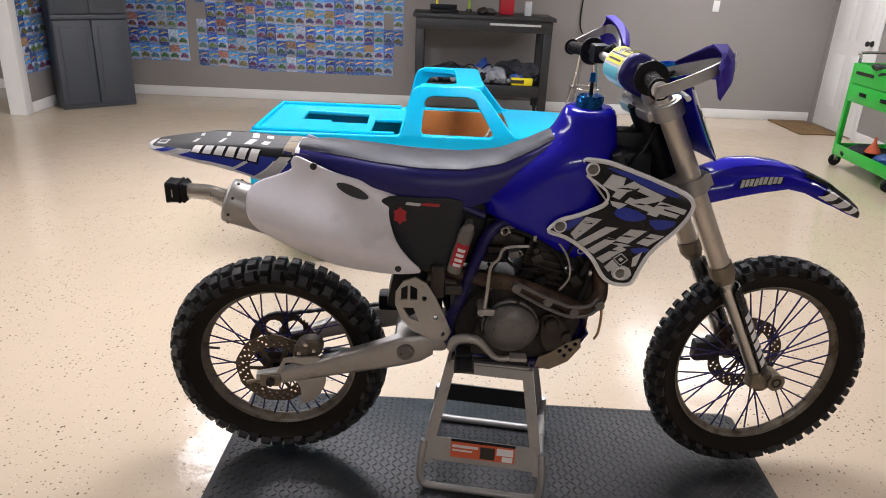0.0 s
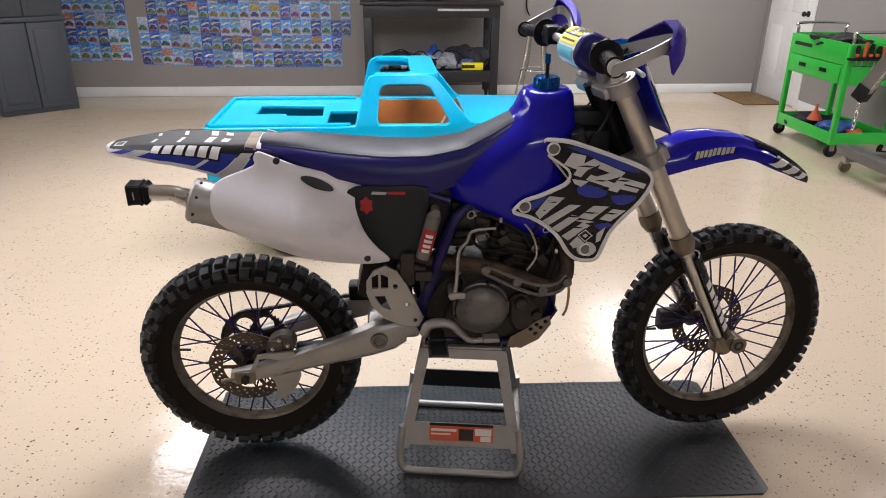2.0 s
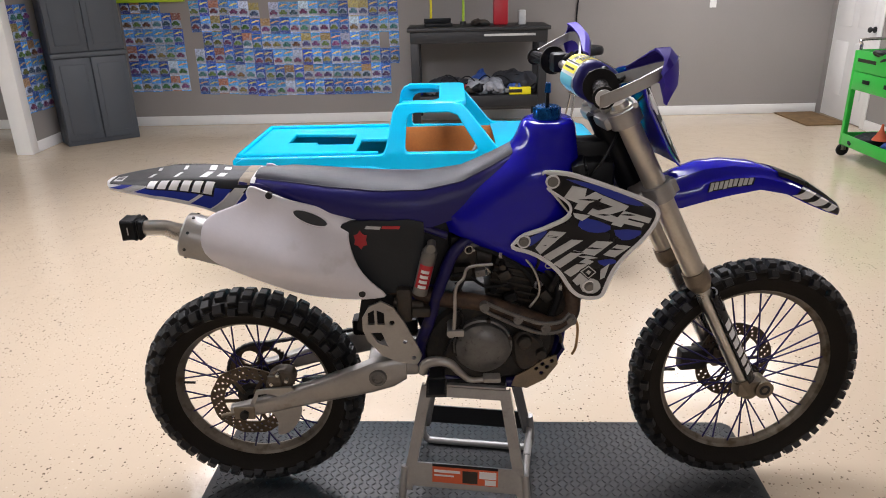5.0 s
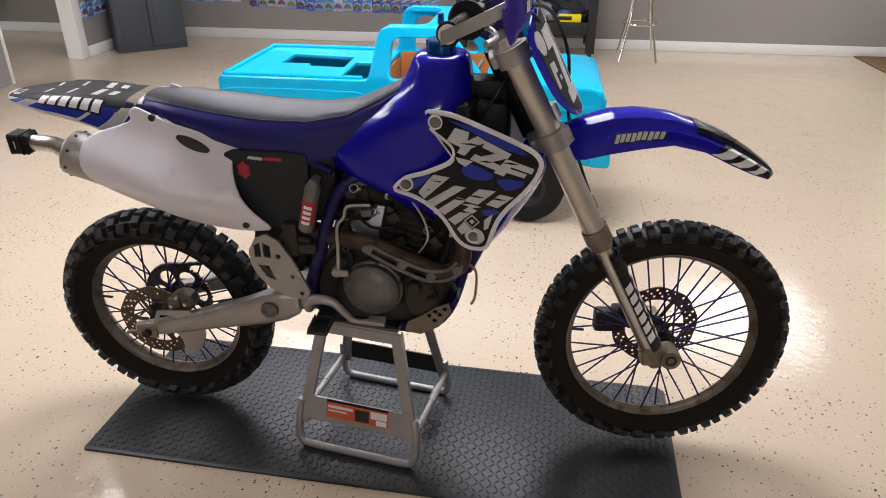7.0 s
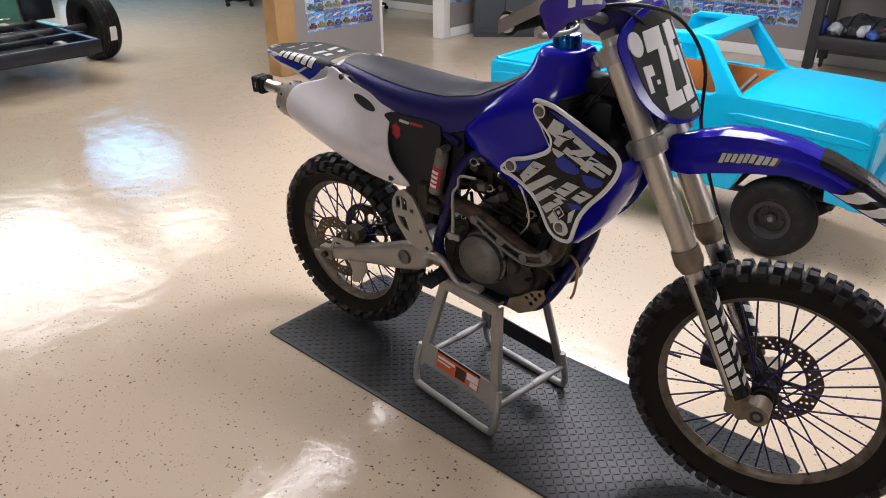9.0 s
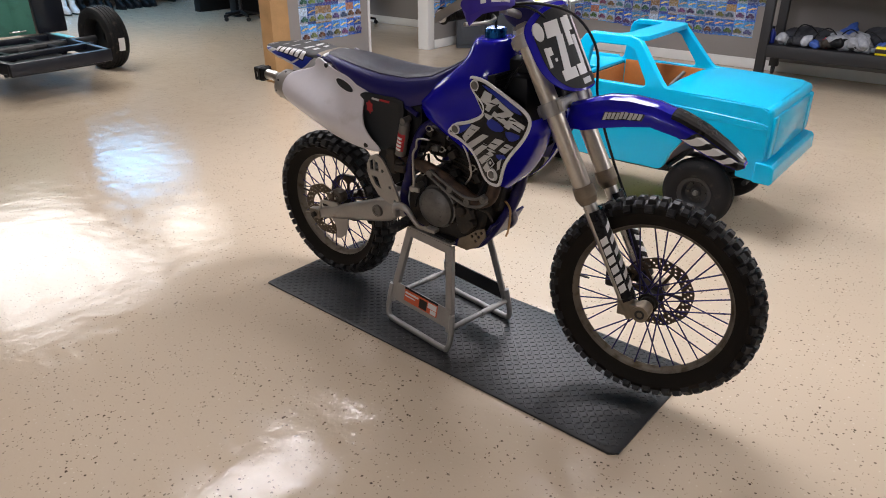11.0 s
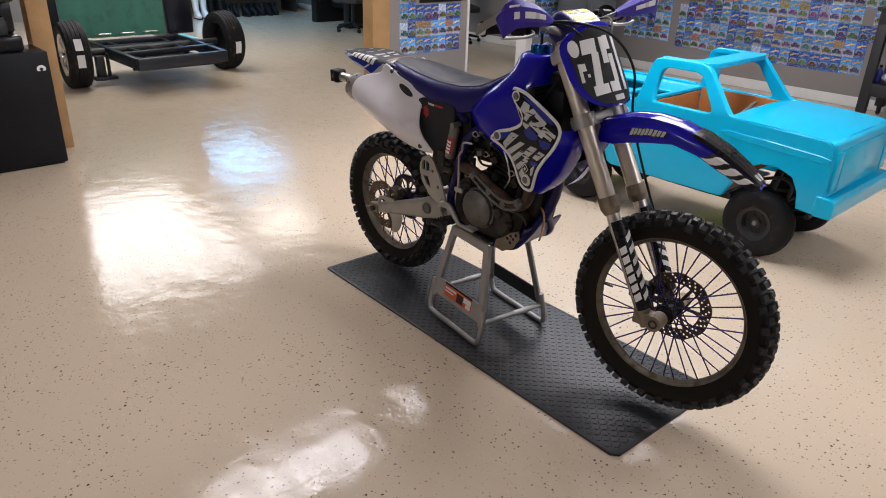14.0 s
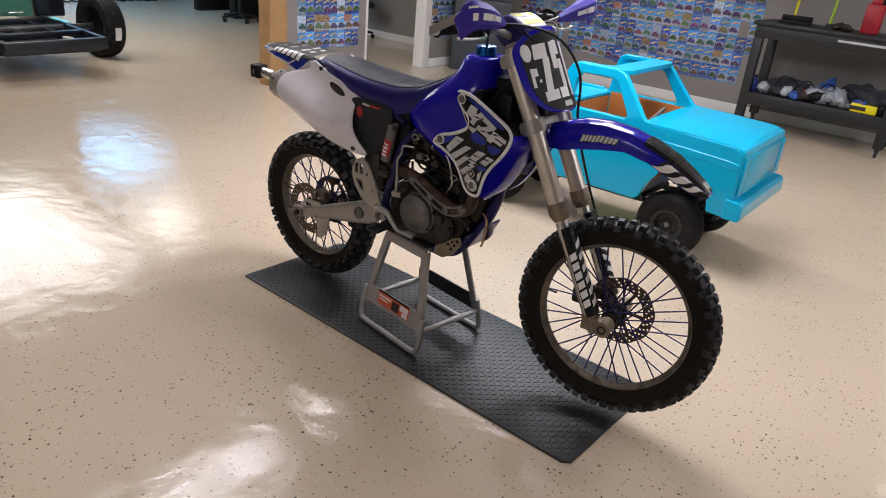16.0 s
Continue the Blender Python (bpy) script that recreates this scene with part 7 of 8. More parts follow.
BOARDS = [(card_board(M_SKYCARD, M_STRIP, True), "toy car in a blister on a sky-blue card with yellow flame"),
          (card_board(M_ROYALCARD, M_REDSTRIP, True), "toy car in a blister on a royal-blue card with tinted strip"),
          (card_board(M_ODDCARD, M_STRIP, False), "toy car in a blister on a colourful picture card"),
          (card_board(M_PALECARD, M_STRIP, False), "toy car in a blister on a pale grey card")]
BLISTER, TOYCAR = blister_mesh(), toy_mesh()
rnd = random.Random(4)


def card(m):
    board, lab = BOARDS[rnd.choices((0, 1, 2, 3), (46, 40, 8, 6))[0]]
    ob = new("carded_toy_car", board)
    ob.matrix_world = m
    tagged(ob, lab, "toy", "carded toys on the walls")
    for nm, me in (("blister", BLISTER), ("toy_car", TOYCAR)):
        o = new(nm, me)
        o.parent = ob


def card_grid(x0, cols, z0, rows, place, skip=lambda c, r: False):
    for r in range(rows):
        for c in range(cols):
            if skip(c, r) or rnd.random() < 0.006:
                continue
            card(place(x0 + 0.1075 * (c + 0.5) + rnd.uniform(-0.003, 0.003), z0 + 0.1665 * r + rnd.uniform(-0.005, 0.005), rnd.uniform(-0.8, 0.8)))


north = lambda u, z, a: pose(u, WALL_Y - 0.003, z, 0, a, 0)
west = lambda u, z, a: pose(LEFT_X + 0.003, u, z, a, 0, 90)
card_grid(-2.95, 6, 0.385, 6, north, lambda c, r: r == 5 and c > 3)
card_grid(-2.20, 4, 0.345, 7, north, lambda c, r: (c == 0 and r in (3, 6)))
card_grid(-1.768, 2, 0.33, 7, north)
card_grid(-1.552, 15, 0.312, 7, north, lambda c, r: (r < 2 and c > 13) or (r == 6 and 0 <= c <= 7))
card_grid(-0.60, 6, 1.50, 2, north)
card_grid(4.92, 4, 0.37, 6, west, lambda c, r: r > 3 and c > 2)
card_grid(2.80, 8, 0.34, 3, west)
card_grid(2.80, 2, 0.85, 5, west)
# dark sign board and lime display frames between the cards
sign = thing("sign_board", "blank black board on the dividing wall", "sign", pose(LEFT_X + 0.004, 3.36, 0.86))
bm = bmesh.new()
box(bm, 0, 0.015, -0.30, 0.30, 0, 0.42, 0.004)
part("panel", bm, M_BLACK, sign)
for u0, u1, z0 in ((-2.98, -2.23, 1.335), (-1.54, -0.70, 1.50)):
    fr = thing("display_case", "lime-green framed display case hung on the wall", "display", pose((u0 + u1) / 2, WALL_Y, z0), "lime cases")
    h, w = 0.50, (u1 - u0) / 2
    for a in ((-w, w, 0, 0.045), (-w, w, h - 0.045, h), (-w, -w + 0.045, 0.045, h - 0.045), (w - 0.045, w, 0.045, h - 0.045)):
        bm = bmesh.new()
        box(bm, a[0], a[1], -0.06, -0.002, a[2], a[3], 0.004)
        part("frame_bar", bm, M_LIME, fr)
    bm = bmesh.new()
    box(bm, -w + 0.04, w - 0.04, -0.02, -0.004, 0.04, h - 0.04)
    part("backing", bm, M_LIME, fr)

# ---- tall storage cabinet across the corner ----
cab = thing("storage_cabinet", "tall charcoal plastic storage cabinet with four closed doors", "cabinet", pose(-2.975, 5.315, 0, 0, 0, 38.6))
bm = bmesh.new()
box(bm, -0.35, 0.35, 0.0, 0.30, 0.0, 1.78, 0.012)
part("body", bm, M_CABINET, cab)
for z0, z1 in ((0.05, 0.855), (0.915, 1.74)):
    for x0, x1 in ((-0.34, -0.005), (0.005, 0.34)):
        bm = bmesh.new()
        box(bm, x0, x1, -0.022, -0.001, z0, z1, 0.006)
        box(bm, x0 + 0.05, x1 - 0.05, -0.027, -0.020, z0 + 0.06, z1 - 0.06, 0.005)
        dr = part("door", bm, M_CABINET, cab)
bm = bmesh.new()
box(bm, -0.355, 0.355, -0.030, 0.30, 0.862, 0.908, 0.008)
part("middle_band", bm, M_CABINET, cab)

# ---- workbench with its clutter ----
BX0, BX1, BY0, BY1, BTOP = 0.22, 1.59, 5.42, 6.02, 1.05
bench = thing("workbench", "slate-grey steel workbench on castors with a full lower shelf", "workbench", pose(0, 0, 0))
bm = bmesh.new()
box(bm, BX0 - 0.03, BX1 + 0.03, BY0 - 0.03, BY1, BTOP - 0.035, BTOP, 0.006)
part("worktop", bm, M_BENCH, bench)
bm = bmesh.new()
box(bm, BX0, BX1, BY0 - 0.006, BY1 - 0.01, BTOP - 0.15, BTOP - 0.036, 0.004)
part("apron", bm, M_BENCH, bench)
bm = bmesh.new()
box(bm, 0.96, 1.47, BY0 - 0.010, BY0 - 0.0065, BTOP - 0.088, BTOP - 0.066, 0.001)
part("rule_strip", bm, M_GREYVINYL, bench, "pale aluminium strip")
for x in (BX0, BX1 - 0.085):
    for y in (BY0, BY1 - 0.075):
        bm = bmesh.new()
        box(bm, x, x + 0.085, y, y + 0.065, 0.085, BTOP - 0.15, 0.005)
        lg = part("leg", bm, M_BENCH, bench)
        bm = bmesh.new()
        lathe(bm, [(0.006, -0.013), (0.036, -0.012), (0.038, 0), (0.036, 0.012), (0.006, 0.013)], 22, (x + 0.042, y + 0.03, 0.039), "X")
        box(bm, x + 0.022, x + 0.062, y + 0.015, y + 0.045, 0.055, 0.085, 0.003)
        part("castor", bm, M_DARK, lg)
bm = bmesh.new()
box(bm, BX0 + 0.004, BX1 - 0.004, BY0 + 0.004, BY1 - 0.02, 0.26, 0.375, 0.004)
part("lower_shelf", bm, M_BENCH, bench)
SHELF_Z = 0.375


def heap(name, label, cat, x, y, z, sx, sy, sz, mat, seed, lumps=9, group=""):
    """A crumpled bundle: overlapping creased lumps joined into one loose form."""
    r = random.Random(seed)
    bm = bmesh.new()
    for k in range(lumps):
        m = pose(r.uniform(-sx, sx) * 0.32, r.uniform(-sy, sy) * 0.32, sz * r.uniform(0.25, 0.55), r.uniform(-20, 20), r.uniform(-20, 20), r.uniform(0, 180)) @ Matrix.Diagonal((sx * r.uniform(0.22, 0.4), sy * r.uniform(0.22, 0.4), sz * r.uniform(0.25, 0.45), 1))
        vs = bmesh.ops.create_icosphere(bm, subdivisions=3, radius=1, matrix=m)["verts"]
        for v in vs:
            d = noise.noise(v.co * 26 + Vector((seed, k, 0))) * 0.018 + abs(noise.noise(v.co * 55 + Vector((k, seed, 3)))) * 0.016
            v.co += Vector((d, d * 0.6, d))
            v.co.z = max(0.0, v.co.z)
    ob = mesh_ob(name, bm, mat, None, "", 60)
    mod = ob.modifiers.new("merge", "REMESH")
    mod.mode, mod.voxel_size, mod.use_smooth_shade = "VOXEL", 0.008, True
    ob.matrix_world = pose(x, y, z)
    return tagged(ob, label, cat, group)


M_CLOTH = paint("dark_cloth", (0.03, 0.032, 0.04), 0.9, vary=0.4, bump=0.4)
M_BAG = paint("crinkled_clear_bag", (0.32, 0.34, 0.38), 0.18, vary=0.3, scale=25, bump=0.5, bump_scale=60)
M_BLUECLOTH = paint("blue_plastic_wrap", (0.04, 0.10, 0.38), 0.4, vary=0.3)
heap("cable_tangle", "tangled black cables and cloth on the bench shelf", "clutter", 1.28, 5.72, SHELF_Z, 0.50, 0.34, 0.22, M_CLOTH, 3, 14)
heap("plastic_bag", "crinkled clear plastic bags of parts on the shelf", "clutter", 0.98, 5.62, SHELF_Z, 0.42, 0.26, 0.17, M_BAG, 5, 12)
heap("plastic_bag", "crumpled blue plastic bag on the shelf", "clutter", 0.92, 5.80, SHELF_Z, 0.22, 0.22, 0.24, M_BLUECLOTH, 7, 8)
heap("folded_cloth", "dark folded cloth on the shelf", "clutter", 0.58, 5.74, SHELF_Z, 0.36, 0.32, 0.18, M_CLOTH, 9, 10)
BITS = random.Random(77)
for k in range(16):
    mt = (M_BAG, M_DARK, M_CLOTH, M_BAG, M_BLUECLOTH, M_CRANE, M_CAST, M_BLACK)[k % 8]
    lab = ("small crinkled clear bag of parts on the shelf", "small black tool lying on the shelf", "small dark rag on the shelf", "small crinkled clear bag of parts on the shelf", "small blue wrapper on the shelf", "small grey bracket on the shelf", "small metal part on the shelf", "small black bag on the shelf")[k % 8]
    sx = BITS.uniform(0.09, 0.17)
    heap("shelf_item", lab, "clutter", 0.40 + 0.072 * k + BITS.uniform(-0.02, 0.02), 5.50 + BITS.uniform(0.0, 0.06), SHELF_Z, sx, 0.10, BITS.uniform(0.06, 0.13), mt, 40 + k, 5)
for k in range(5):
    x = 0.62 + 0.18 * k
    cb2 = thing("loose_cable", "loose black cable lying over the bench shelf clutter", "cable", pose(x, 5.60, SHELF_Z + 0.02))
    bm = bmesh.new()
    tube(bm, [(-0.14, -0.06, 0.0), (-0.08, BITS.uniform(-0.08, 0.0), 0.10 + BITS.uniform(0, 0.06)), (0.0, -0.07, 0.13 + BITS.uniform(0, 0.05)), (0.08, BITS.uniform(-0.08, 0.02), 0.10), (0.15, -0.07, 0.0)], 0.006, 7)
    part("cord", bm, M_BLACK, cb2)
bx = thing("parts_box", "flat yellow and grey parts package on the shelf", "box", pose(1.33, 5.53, SHELF_Z))
bm = bmesh.new()
box(bm, -0.11, 0.11, -0.07, 0.07, 0, 0.075, 0.004)
part("carton", bm, M_YELLOW, bx)
bm = bmesh.new()
box(bm, -0.112, 0.02, -0.072, 0.072, 0.02, 0.055, 0.001)
part("band", bm, M_CAST, bx)
for x, mt, r, h, lab in ((0.30, M_BLUEVINYL, 0.03, 0.16, "blue spray bottle on the bench shelf"), (0.78, M_RED, 0.025, 0.12, "small red can on the bench shelf")):
    bt = thing("bottle", lab, "bottle", pose(x, 5.56, SHELF_Z))
    bm = bmesh.new()
    lathe(bm, [(0.0, 0), (r, 0.002), (r, h * 0.62), (r * 0.45, h * 0.78), (r * 0.4, h * 0.86), (0, h * 0.86)], 20, axis="Z")
    part("body", bm, mt, bt)
    bm = bmesh.new()
    lathe(bm, [(0.0, h * 0.861), (r * 0.5, h * 0.862), (r * 0.5, h), (0, h)], 16, axis="Z")
    part("cap", bm, M_BLACK, bt)
# on the worktop
can = thing("red_container", "red plastic container on the bench", "container", pose(1.14, 5.72, BTOP))
bm = bmesh.new()
box(bm, -0.075, 0.075, -0.06, 0.06, 0, 0.26, 0.018)
box(bm, -0.05, 0.05, -0.015, 0.015, 0.258, 0.30, 0.008)
part("body", bm, M_RED, can)
bm = bmesh.new()
cone(bm, (0.045, 0, 0.26), (0.06, 0, 0.31), 0.02, seg=14)
part("spout", bm, M_BLACK, can)
scr = thing("phone_stand", "pale grey boxed gadget on the bench", "gadget", pose(1.36, 5.70, BTOP))
bm = bmesh.new()
box(bm, -0.035, 0.035, -0.03, 0.03, 0, 0.14, 0.006)
part("case", bm, M_GREYVINYL, scr)
tray = thing("tool_case", "black open tool case lying on the bench", "case", pose(0.50, 5.66, BTOP, 0, 0, 6))
bm = bmesh.new()
box(bm, -0.14, 0.14, -0.08, 0.08, 0, 0.028, 0.005)
part("base", bm, M_BLACK, tray)
bm = bmesh.new()
box(bm, -0.14, 0.14, 0.07, 0.082, 0.028, 0.075, 0.003)
part("lid", bm, M_BLACK, tray)
for x, y, mt, lab in ((0.42, 5.90, M_YELLOW, "yellow handled tool standing on the bench"), (0.76, 5.90, M_LIME, "green handled tool standing on the bench")):
    tl = thing("hand_tool", lab, "tool", pose(x, y, BTOP))
    bm = bmesh.new()
    tube(bm, [(0, 0, 0), (0.004, 0.01, 0.2), (0.0, 0.03, 0.45)], [0.014, 0.012, 0.012], 10)
    part("handle", bm, mt, tl)
    bm = bmesh.new()
    lathe(bm, [(0, 0), (0.035, 0), (0.03, 0.03), (0, 0.032)], 16, axis="Z")
    part("foot", bm, M_DARK, tl)
heap("parts_pile", "small grey metal parts on the bench", "clutter", 0.92, 5.62, BTOP, 0.16, 0.12, 0.06, M_CAST, 15, 8)
# ---- bar stool ----
st = thing("bar_stool", "chrome bar stool with a round black seat", "stool", pose(2.02, 5.63, 0))
bm = bmesh.new()
lathe(bm, [(0, 0.745), (0.165, 0.745), (0.175, 0.76), (0.175, 0.80), (0.160, 0.825), (0.0, 0.832)], 36, axis="Z")
part("seat", bm, M_BLACK, st, "black vinyl seat")
for k in range(4):
    a = radians(45 + 90 * k)
    bm = bmesh.new()
    tube(bm, [(0.10 * math.cos(a), 0.10 * math.sin(a), 0.744), (0.14 * math.cos(a), 0.14 * math.sin(a), 0.45), (0.25 * math.cos(a), 0.25 * math.sin(a), 0.0125)], 0.011, 10)
    part("leg", bm, M_CHROME, st, "chrome leg")
bm = bmesh.new()
lathe(bm, [(0.165 + 0.008 * math.cos(a), 0.36 + 0.008 * math.sin(a)) for a in (2 * math.pi * k / 8 for k in range(8))], 36, axis="Z", close=True)
part("foot_ring", bm, M_CHROME, st, "chrome foot ring")
# cable on the wall above the stool
cb = thing("wall_cable", "thin dark cable hanging down the wall", "cable", pose(2.0, WALL_Y - 0.012, 0))
bm = bmesh.new()
tube(bm, [(0, 0, 2.2), (0.01, 0, 1.5), (-0.01, 0, 1.0), (0.03, -0.01, 0.86)], 0.008, 8)
part("cord", bm, M_BLACK, cb)
sw = thing("wall_switch", "white light switch plate on the wall", "switch", pose(3.45, WALL_Y - 0.008, 1.15))
bm = bmesh.new()
box(bm, -0.035, 0.035, 0, 0.007, 0, 0.115, 0.002)
part("cover", bm, M_WHITE, sw)
bm = bmesh.new()
box(bm, -0.008, 0.008, -0.006, 0, 0.045, 0.07, 0.002)
part("toggle", bm, M_WHITE, sw)

# ---- rug at the door ----
rug = thing("door_mat", "brown coir door mat lying by the door", "mat", pose(4.49, 5.82, 0, 0, 0, 2))
bm = bmesh.new()
box(bm, -0.22, 0.22, -0.42, 0.30, 0.001, 0.014, 0.005)
part("carpet", bm, M_RUG, rug)

# ---- green tool cart ----
cart = thing("tool_cart", "bright green steel tool cart on castors, loaded with tools", "cart", pose(0, 0, 0))
CX0, CX1, CY0, CY1 = 3.97, 4.46, 3.33, 4.17
for x in (CX0, CX1 - 0.04):
    for y in (CY0, CY1 - 0.04):
        bm = bmesh.new()
        box(bm, x, x + 0.04, y, y + 0.04, 0.10, 0.885, 0.003)
        pst = part("post", bm, M_GREEN, cart)
        bm = bmesh.new()
        lathe(bm, [(0.008, -0.016), (0.048, -0.015), (0.052, -0.008), (0.052, 0.008), (0.048, 0.015), (0.008, 0.016)], 24, (x + 0.03, y + 0.02, 0.053), "Y")
        part("castor_wheel", bm, M_RUBBER, pst)
        bm = bmesh.new()
        box(bm, x + 0.01, x + 0.05, y - 0.003, y + 0.043, 0.052, 0.10, 0.003)
        part("castor_fork", bm, M_STEEL, pst)
for z0, z1, mt in ((0.105, 0.20, M_GREEN), (0.575, 0.72, M_GREEN), (0.725, 0.890, M_GREEN)):
    for a in ((CX0, CX0 + 0.006, CY0 + 0.04, CY1 - 0.04), (CX1 - 0.006, CX1, CY0 + 0.04, CY1 - 0.04), (CX0 + 0.04, CX1 - 0.04, CY0, CY0 + 0.006), (CX0 + 0.04, CX1 - 0.04, CY1 - 0.006, CY1)):
        bm = bmesh.new()
        box(bm, a[0] - 0.002, a[1] + 0.002, a[2] - 0.002, a[3] + 0.002, z0, z1, 0.002)
        part("side_rail", bm, mt, cart)
for z in (0.108, 0.578, 0.79):
    bm = bmesh.new()
    box(bm, CX0 + 0.004, CX1 - 0.004, CY0 + 0.004, CY1 - 0.004, z, z + 0.008)
    part("tray", bm, M_GREEN if z < 0.7 else M_BLACK, cart)
bm = bmesh.new()
box(bm, CX0 - 0.012, CX0 - 0.003, CY0 + 0.06, CY1 - 0.06, 0.585, 0.715, 0.003)
dr = part("drawer", bm, M_GREEN, cart)
for y in (3.56, 3.86):
    bm = bmesh.new()
    box(bm, CX0 - 0.018, CX0 - 0.0125, y, y + 0.10, 0.64, 0.672, 0.003)
    part("handle", bm, M_BLACK, dr, "black recessed pull")
bm = bmesh.new()
box(bm, CX0 - 0.0035, CX0 - 0.0025, 3.84, 4.10, 0.80, 0.828)
part("name_strip", bm, M_CAST, cart)
for y in (CY0 + 0.03, CY1 - 0.03):
    bm = bmesh.new()
    s = -1 if y < 3.6 else 1
    tube(bm, [(CX0 + 0.03, y, 0.84), (CX0 + 0.03, y + s * 0.005, 0.93), (CX0 + 0.05, y + s * 0.01, 0.97), (CX1 - 0.05, y + s * 0.01, 0.97), (CX1 - 0.03, y + s * 0.005, 0.93), (CX1 - 0.03, y, 0.84)], 0.012, 12)
    part("push_handle", bm, M_CHROME, cart, "chrome push handle")
bm = bmesh.new()
box(bm, CX0 - 0.02, CX1, CY0 - 0.062, CY0 - 0.003, 0.772, 0.790, 0.004)
part("tool_rail", bm, M_BLACK, cart, "black slotted tool rail")
rr = random.Random(12)
for k in range(8):
    t = thing("hand_tool", "orange and black handled tool in the cart's black rail", "tool", pose(4.01 + 0.052 * k, CY0 - 0.034, 0.792, rr.uniform(-6, 6), rr.uniform(-9, 9), rr.uniform(0, 180)), "tools in the cart")
    ln = rr.uniform(0.08, 0.125)
    bm = bmesh.new()
    lathe(bm, [(0.0, 0.0), (0.010, 0.0), (0.015, 0.012), (0.012, 0.03), (0.016, ln * 0.7), (0.014, ln), (0.0, ln + 0.006)], 12, axis="Z")
    part("grip", bm, M_ORANGE if k % 3 == 1 else M_RUBBER, t, "orange grip" if k % 3 == 1 else "black grip")
    bm = bmesh.new()
    lathe(bm, [(0.0105, 0.002), (0.0165, 0.012), (0.0165, 0.024), (0.0125, 0.030)], 12, axis="Z")
    part("collar", bm, M_ORANGE, t)
    bm = bmesh.new()
    cone(bm, (0, 0, -rr.uniform(0.06, 0.12)), (0, 0, 0.0), 0.0035, seg=8)
    part("shaft", bm, M_STEEL, t)
heap("tool_roll", "dark roll of tools in the cart's top tray", "clutter", 4.2, 3.86, 0.798, 0.40, 0.46, 0.09, M_DARK, 21, 14)
heap("tool_roll", "black tool roll on the cart's lower tray", "clutter", 4.18, 3.92, 0.117, 0.36, 0.40, 0.10, M_CLOTH, 22, 10)
heap("rag", "blue rag on the cart's lower tray", "cloth", 4.14, 3.62, 0.117, 0.26, 0.24, 0.13, M_BLUECLOTH, 23, 8)
heap("rag", "red-orange rag on the cart's lower tray", "cloth", 4.22, 3.44, 0.117, 0.26, 0.16, 0.08, M_ORANGE, 24, 7)
fn = thing("funnel", "orange plastic funnel on the cart's lower tray", "funnel", pose(4.06, 3.74, 0.22))
bm = bmesh.new()
lathe(bm, [(0.06, 0.0), (0.062, 0.004), (0.015, 0.085), (0.008, 0.13), (0.006, 0.13), (0.013, 0.085), (0.058, 0.004)], 24, axis="Z")
part("cone", bm, M_ORANGE, fn)

# ---- folded engine hoist ----
ho = thing("engine_hoist", "grey steel folding engine hoist on castors with a chain", "hoist", pose(0, 0, 0))


def bar_box(a, b, w, h, mat, name, lab=""):
    a, b = Vector(a), Vector(b)
    bm = bmesh.new()
    q = (b - a).to_track_quat("X", "Z").to_matrix().to_4x4()
    box(bm, 0, (b - a).length, -w / 2, w / 2, -h / 2, h / 2, 0.005, m=Matrix.Translation(a) @ q)
    return part(name, bm, mat, ho, lab)


bar_box((3.80, 2.33, 0.16), (4.55, 2.33, 0.16), 0.08, 0.08, M_CRANE, "base_leg")
bar_box((3.86, 2.90, 0.14), (4.50, 2.55, 0.14), 0.08, 0.08, M_CRANE, "base_leg")
bar_box((3.86, 2.25, 0.165), (3.86, 3.0, 0.165), 0.09, 0.07, M_CRANE, "base_cross")
bar_box((4.10, 2.42, 0.16), (4.10, 2.42, 1.75), 0.10, 0.10, M_CRANE, "mast")
bar_box((4.10, 2.36, 1.70), (3.87, 2.92, 0.62), 0.075, 0.09, M_CRANE, "boom")
bar_box((3.95, 2.70, 0.98), (3.86, 2.93, 0.56), 0.055, 0.065, M_STEEL, "boom_extension", "bright inner boom")
bar_box((3.872, 2.90, 0.65), (3.855, 2.945, 0.55), 0.085, 0.095, M_BLACK, "boom_cap", "black end cap")
bar_box((4.22, 2.42, 0.30), (4.06, 2.52, 1.10), 0.06, 0.06, M_CRANE, "ram", "hydraulic ram")
bar_box((4.10, 2.25, 0.50), (3.92, 2.25, 1.3), 0.04, 0.04, M_CRANE, "pump_lever")
bar_box((3.95, 2.46, 0.2), (4.08, 2.44, 0.95), 0.10, 0.02, M_CRANE, "brace")
for x, y in ((3.86, 2.93), (3.83, 2.34), (4.50, 2.33), (4.48, 2.57)):
    bm = bmesh.new()
    lathe(bm, [(0.008, -0.016), (0.042, -0.015), (0.046, 0), (0.042, 0.015), (0.008, 0.016)], 22, (x, y, 0.047), "Y")
    part("castor_wheel", bm, M_BRONZE, ho)
    bm = bmesh.new()
    box(bm, x - 0.025, x + 0.025, y - 0.028, y + 0.028, 0.07, 0.125, 0.004)
    part("castor_fork", bm, M_STEEL, ho)
for k in range(7):
    bm = bmesh.new()
    m = pose(3.858, 2.935, 0.535 - 0.032 * k, 0, 0, 90 * (k % 2) + 20)
    pts = [(0.011 * math.cos(a), 0, (0.012 if math.sin(a) > 0 else -0.012) + 0.011 * math.sin(a)) for a in (2 * math.pi * j / 12 for j in range(13))]
    tube(bm, pts, 0.0035, 6, smooth=False)
    turn_all(bm, m)
    part("chain_link", bm, M_CHROME, ho)

# ---- second bay: rolling chassis, cooler, far things ----
car = thing("rolling_chassis", "stripped car chassis with green body panel and black tyres", "vehicle", pose(0, 0, 0))


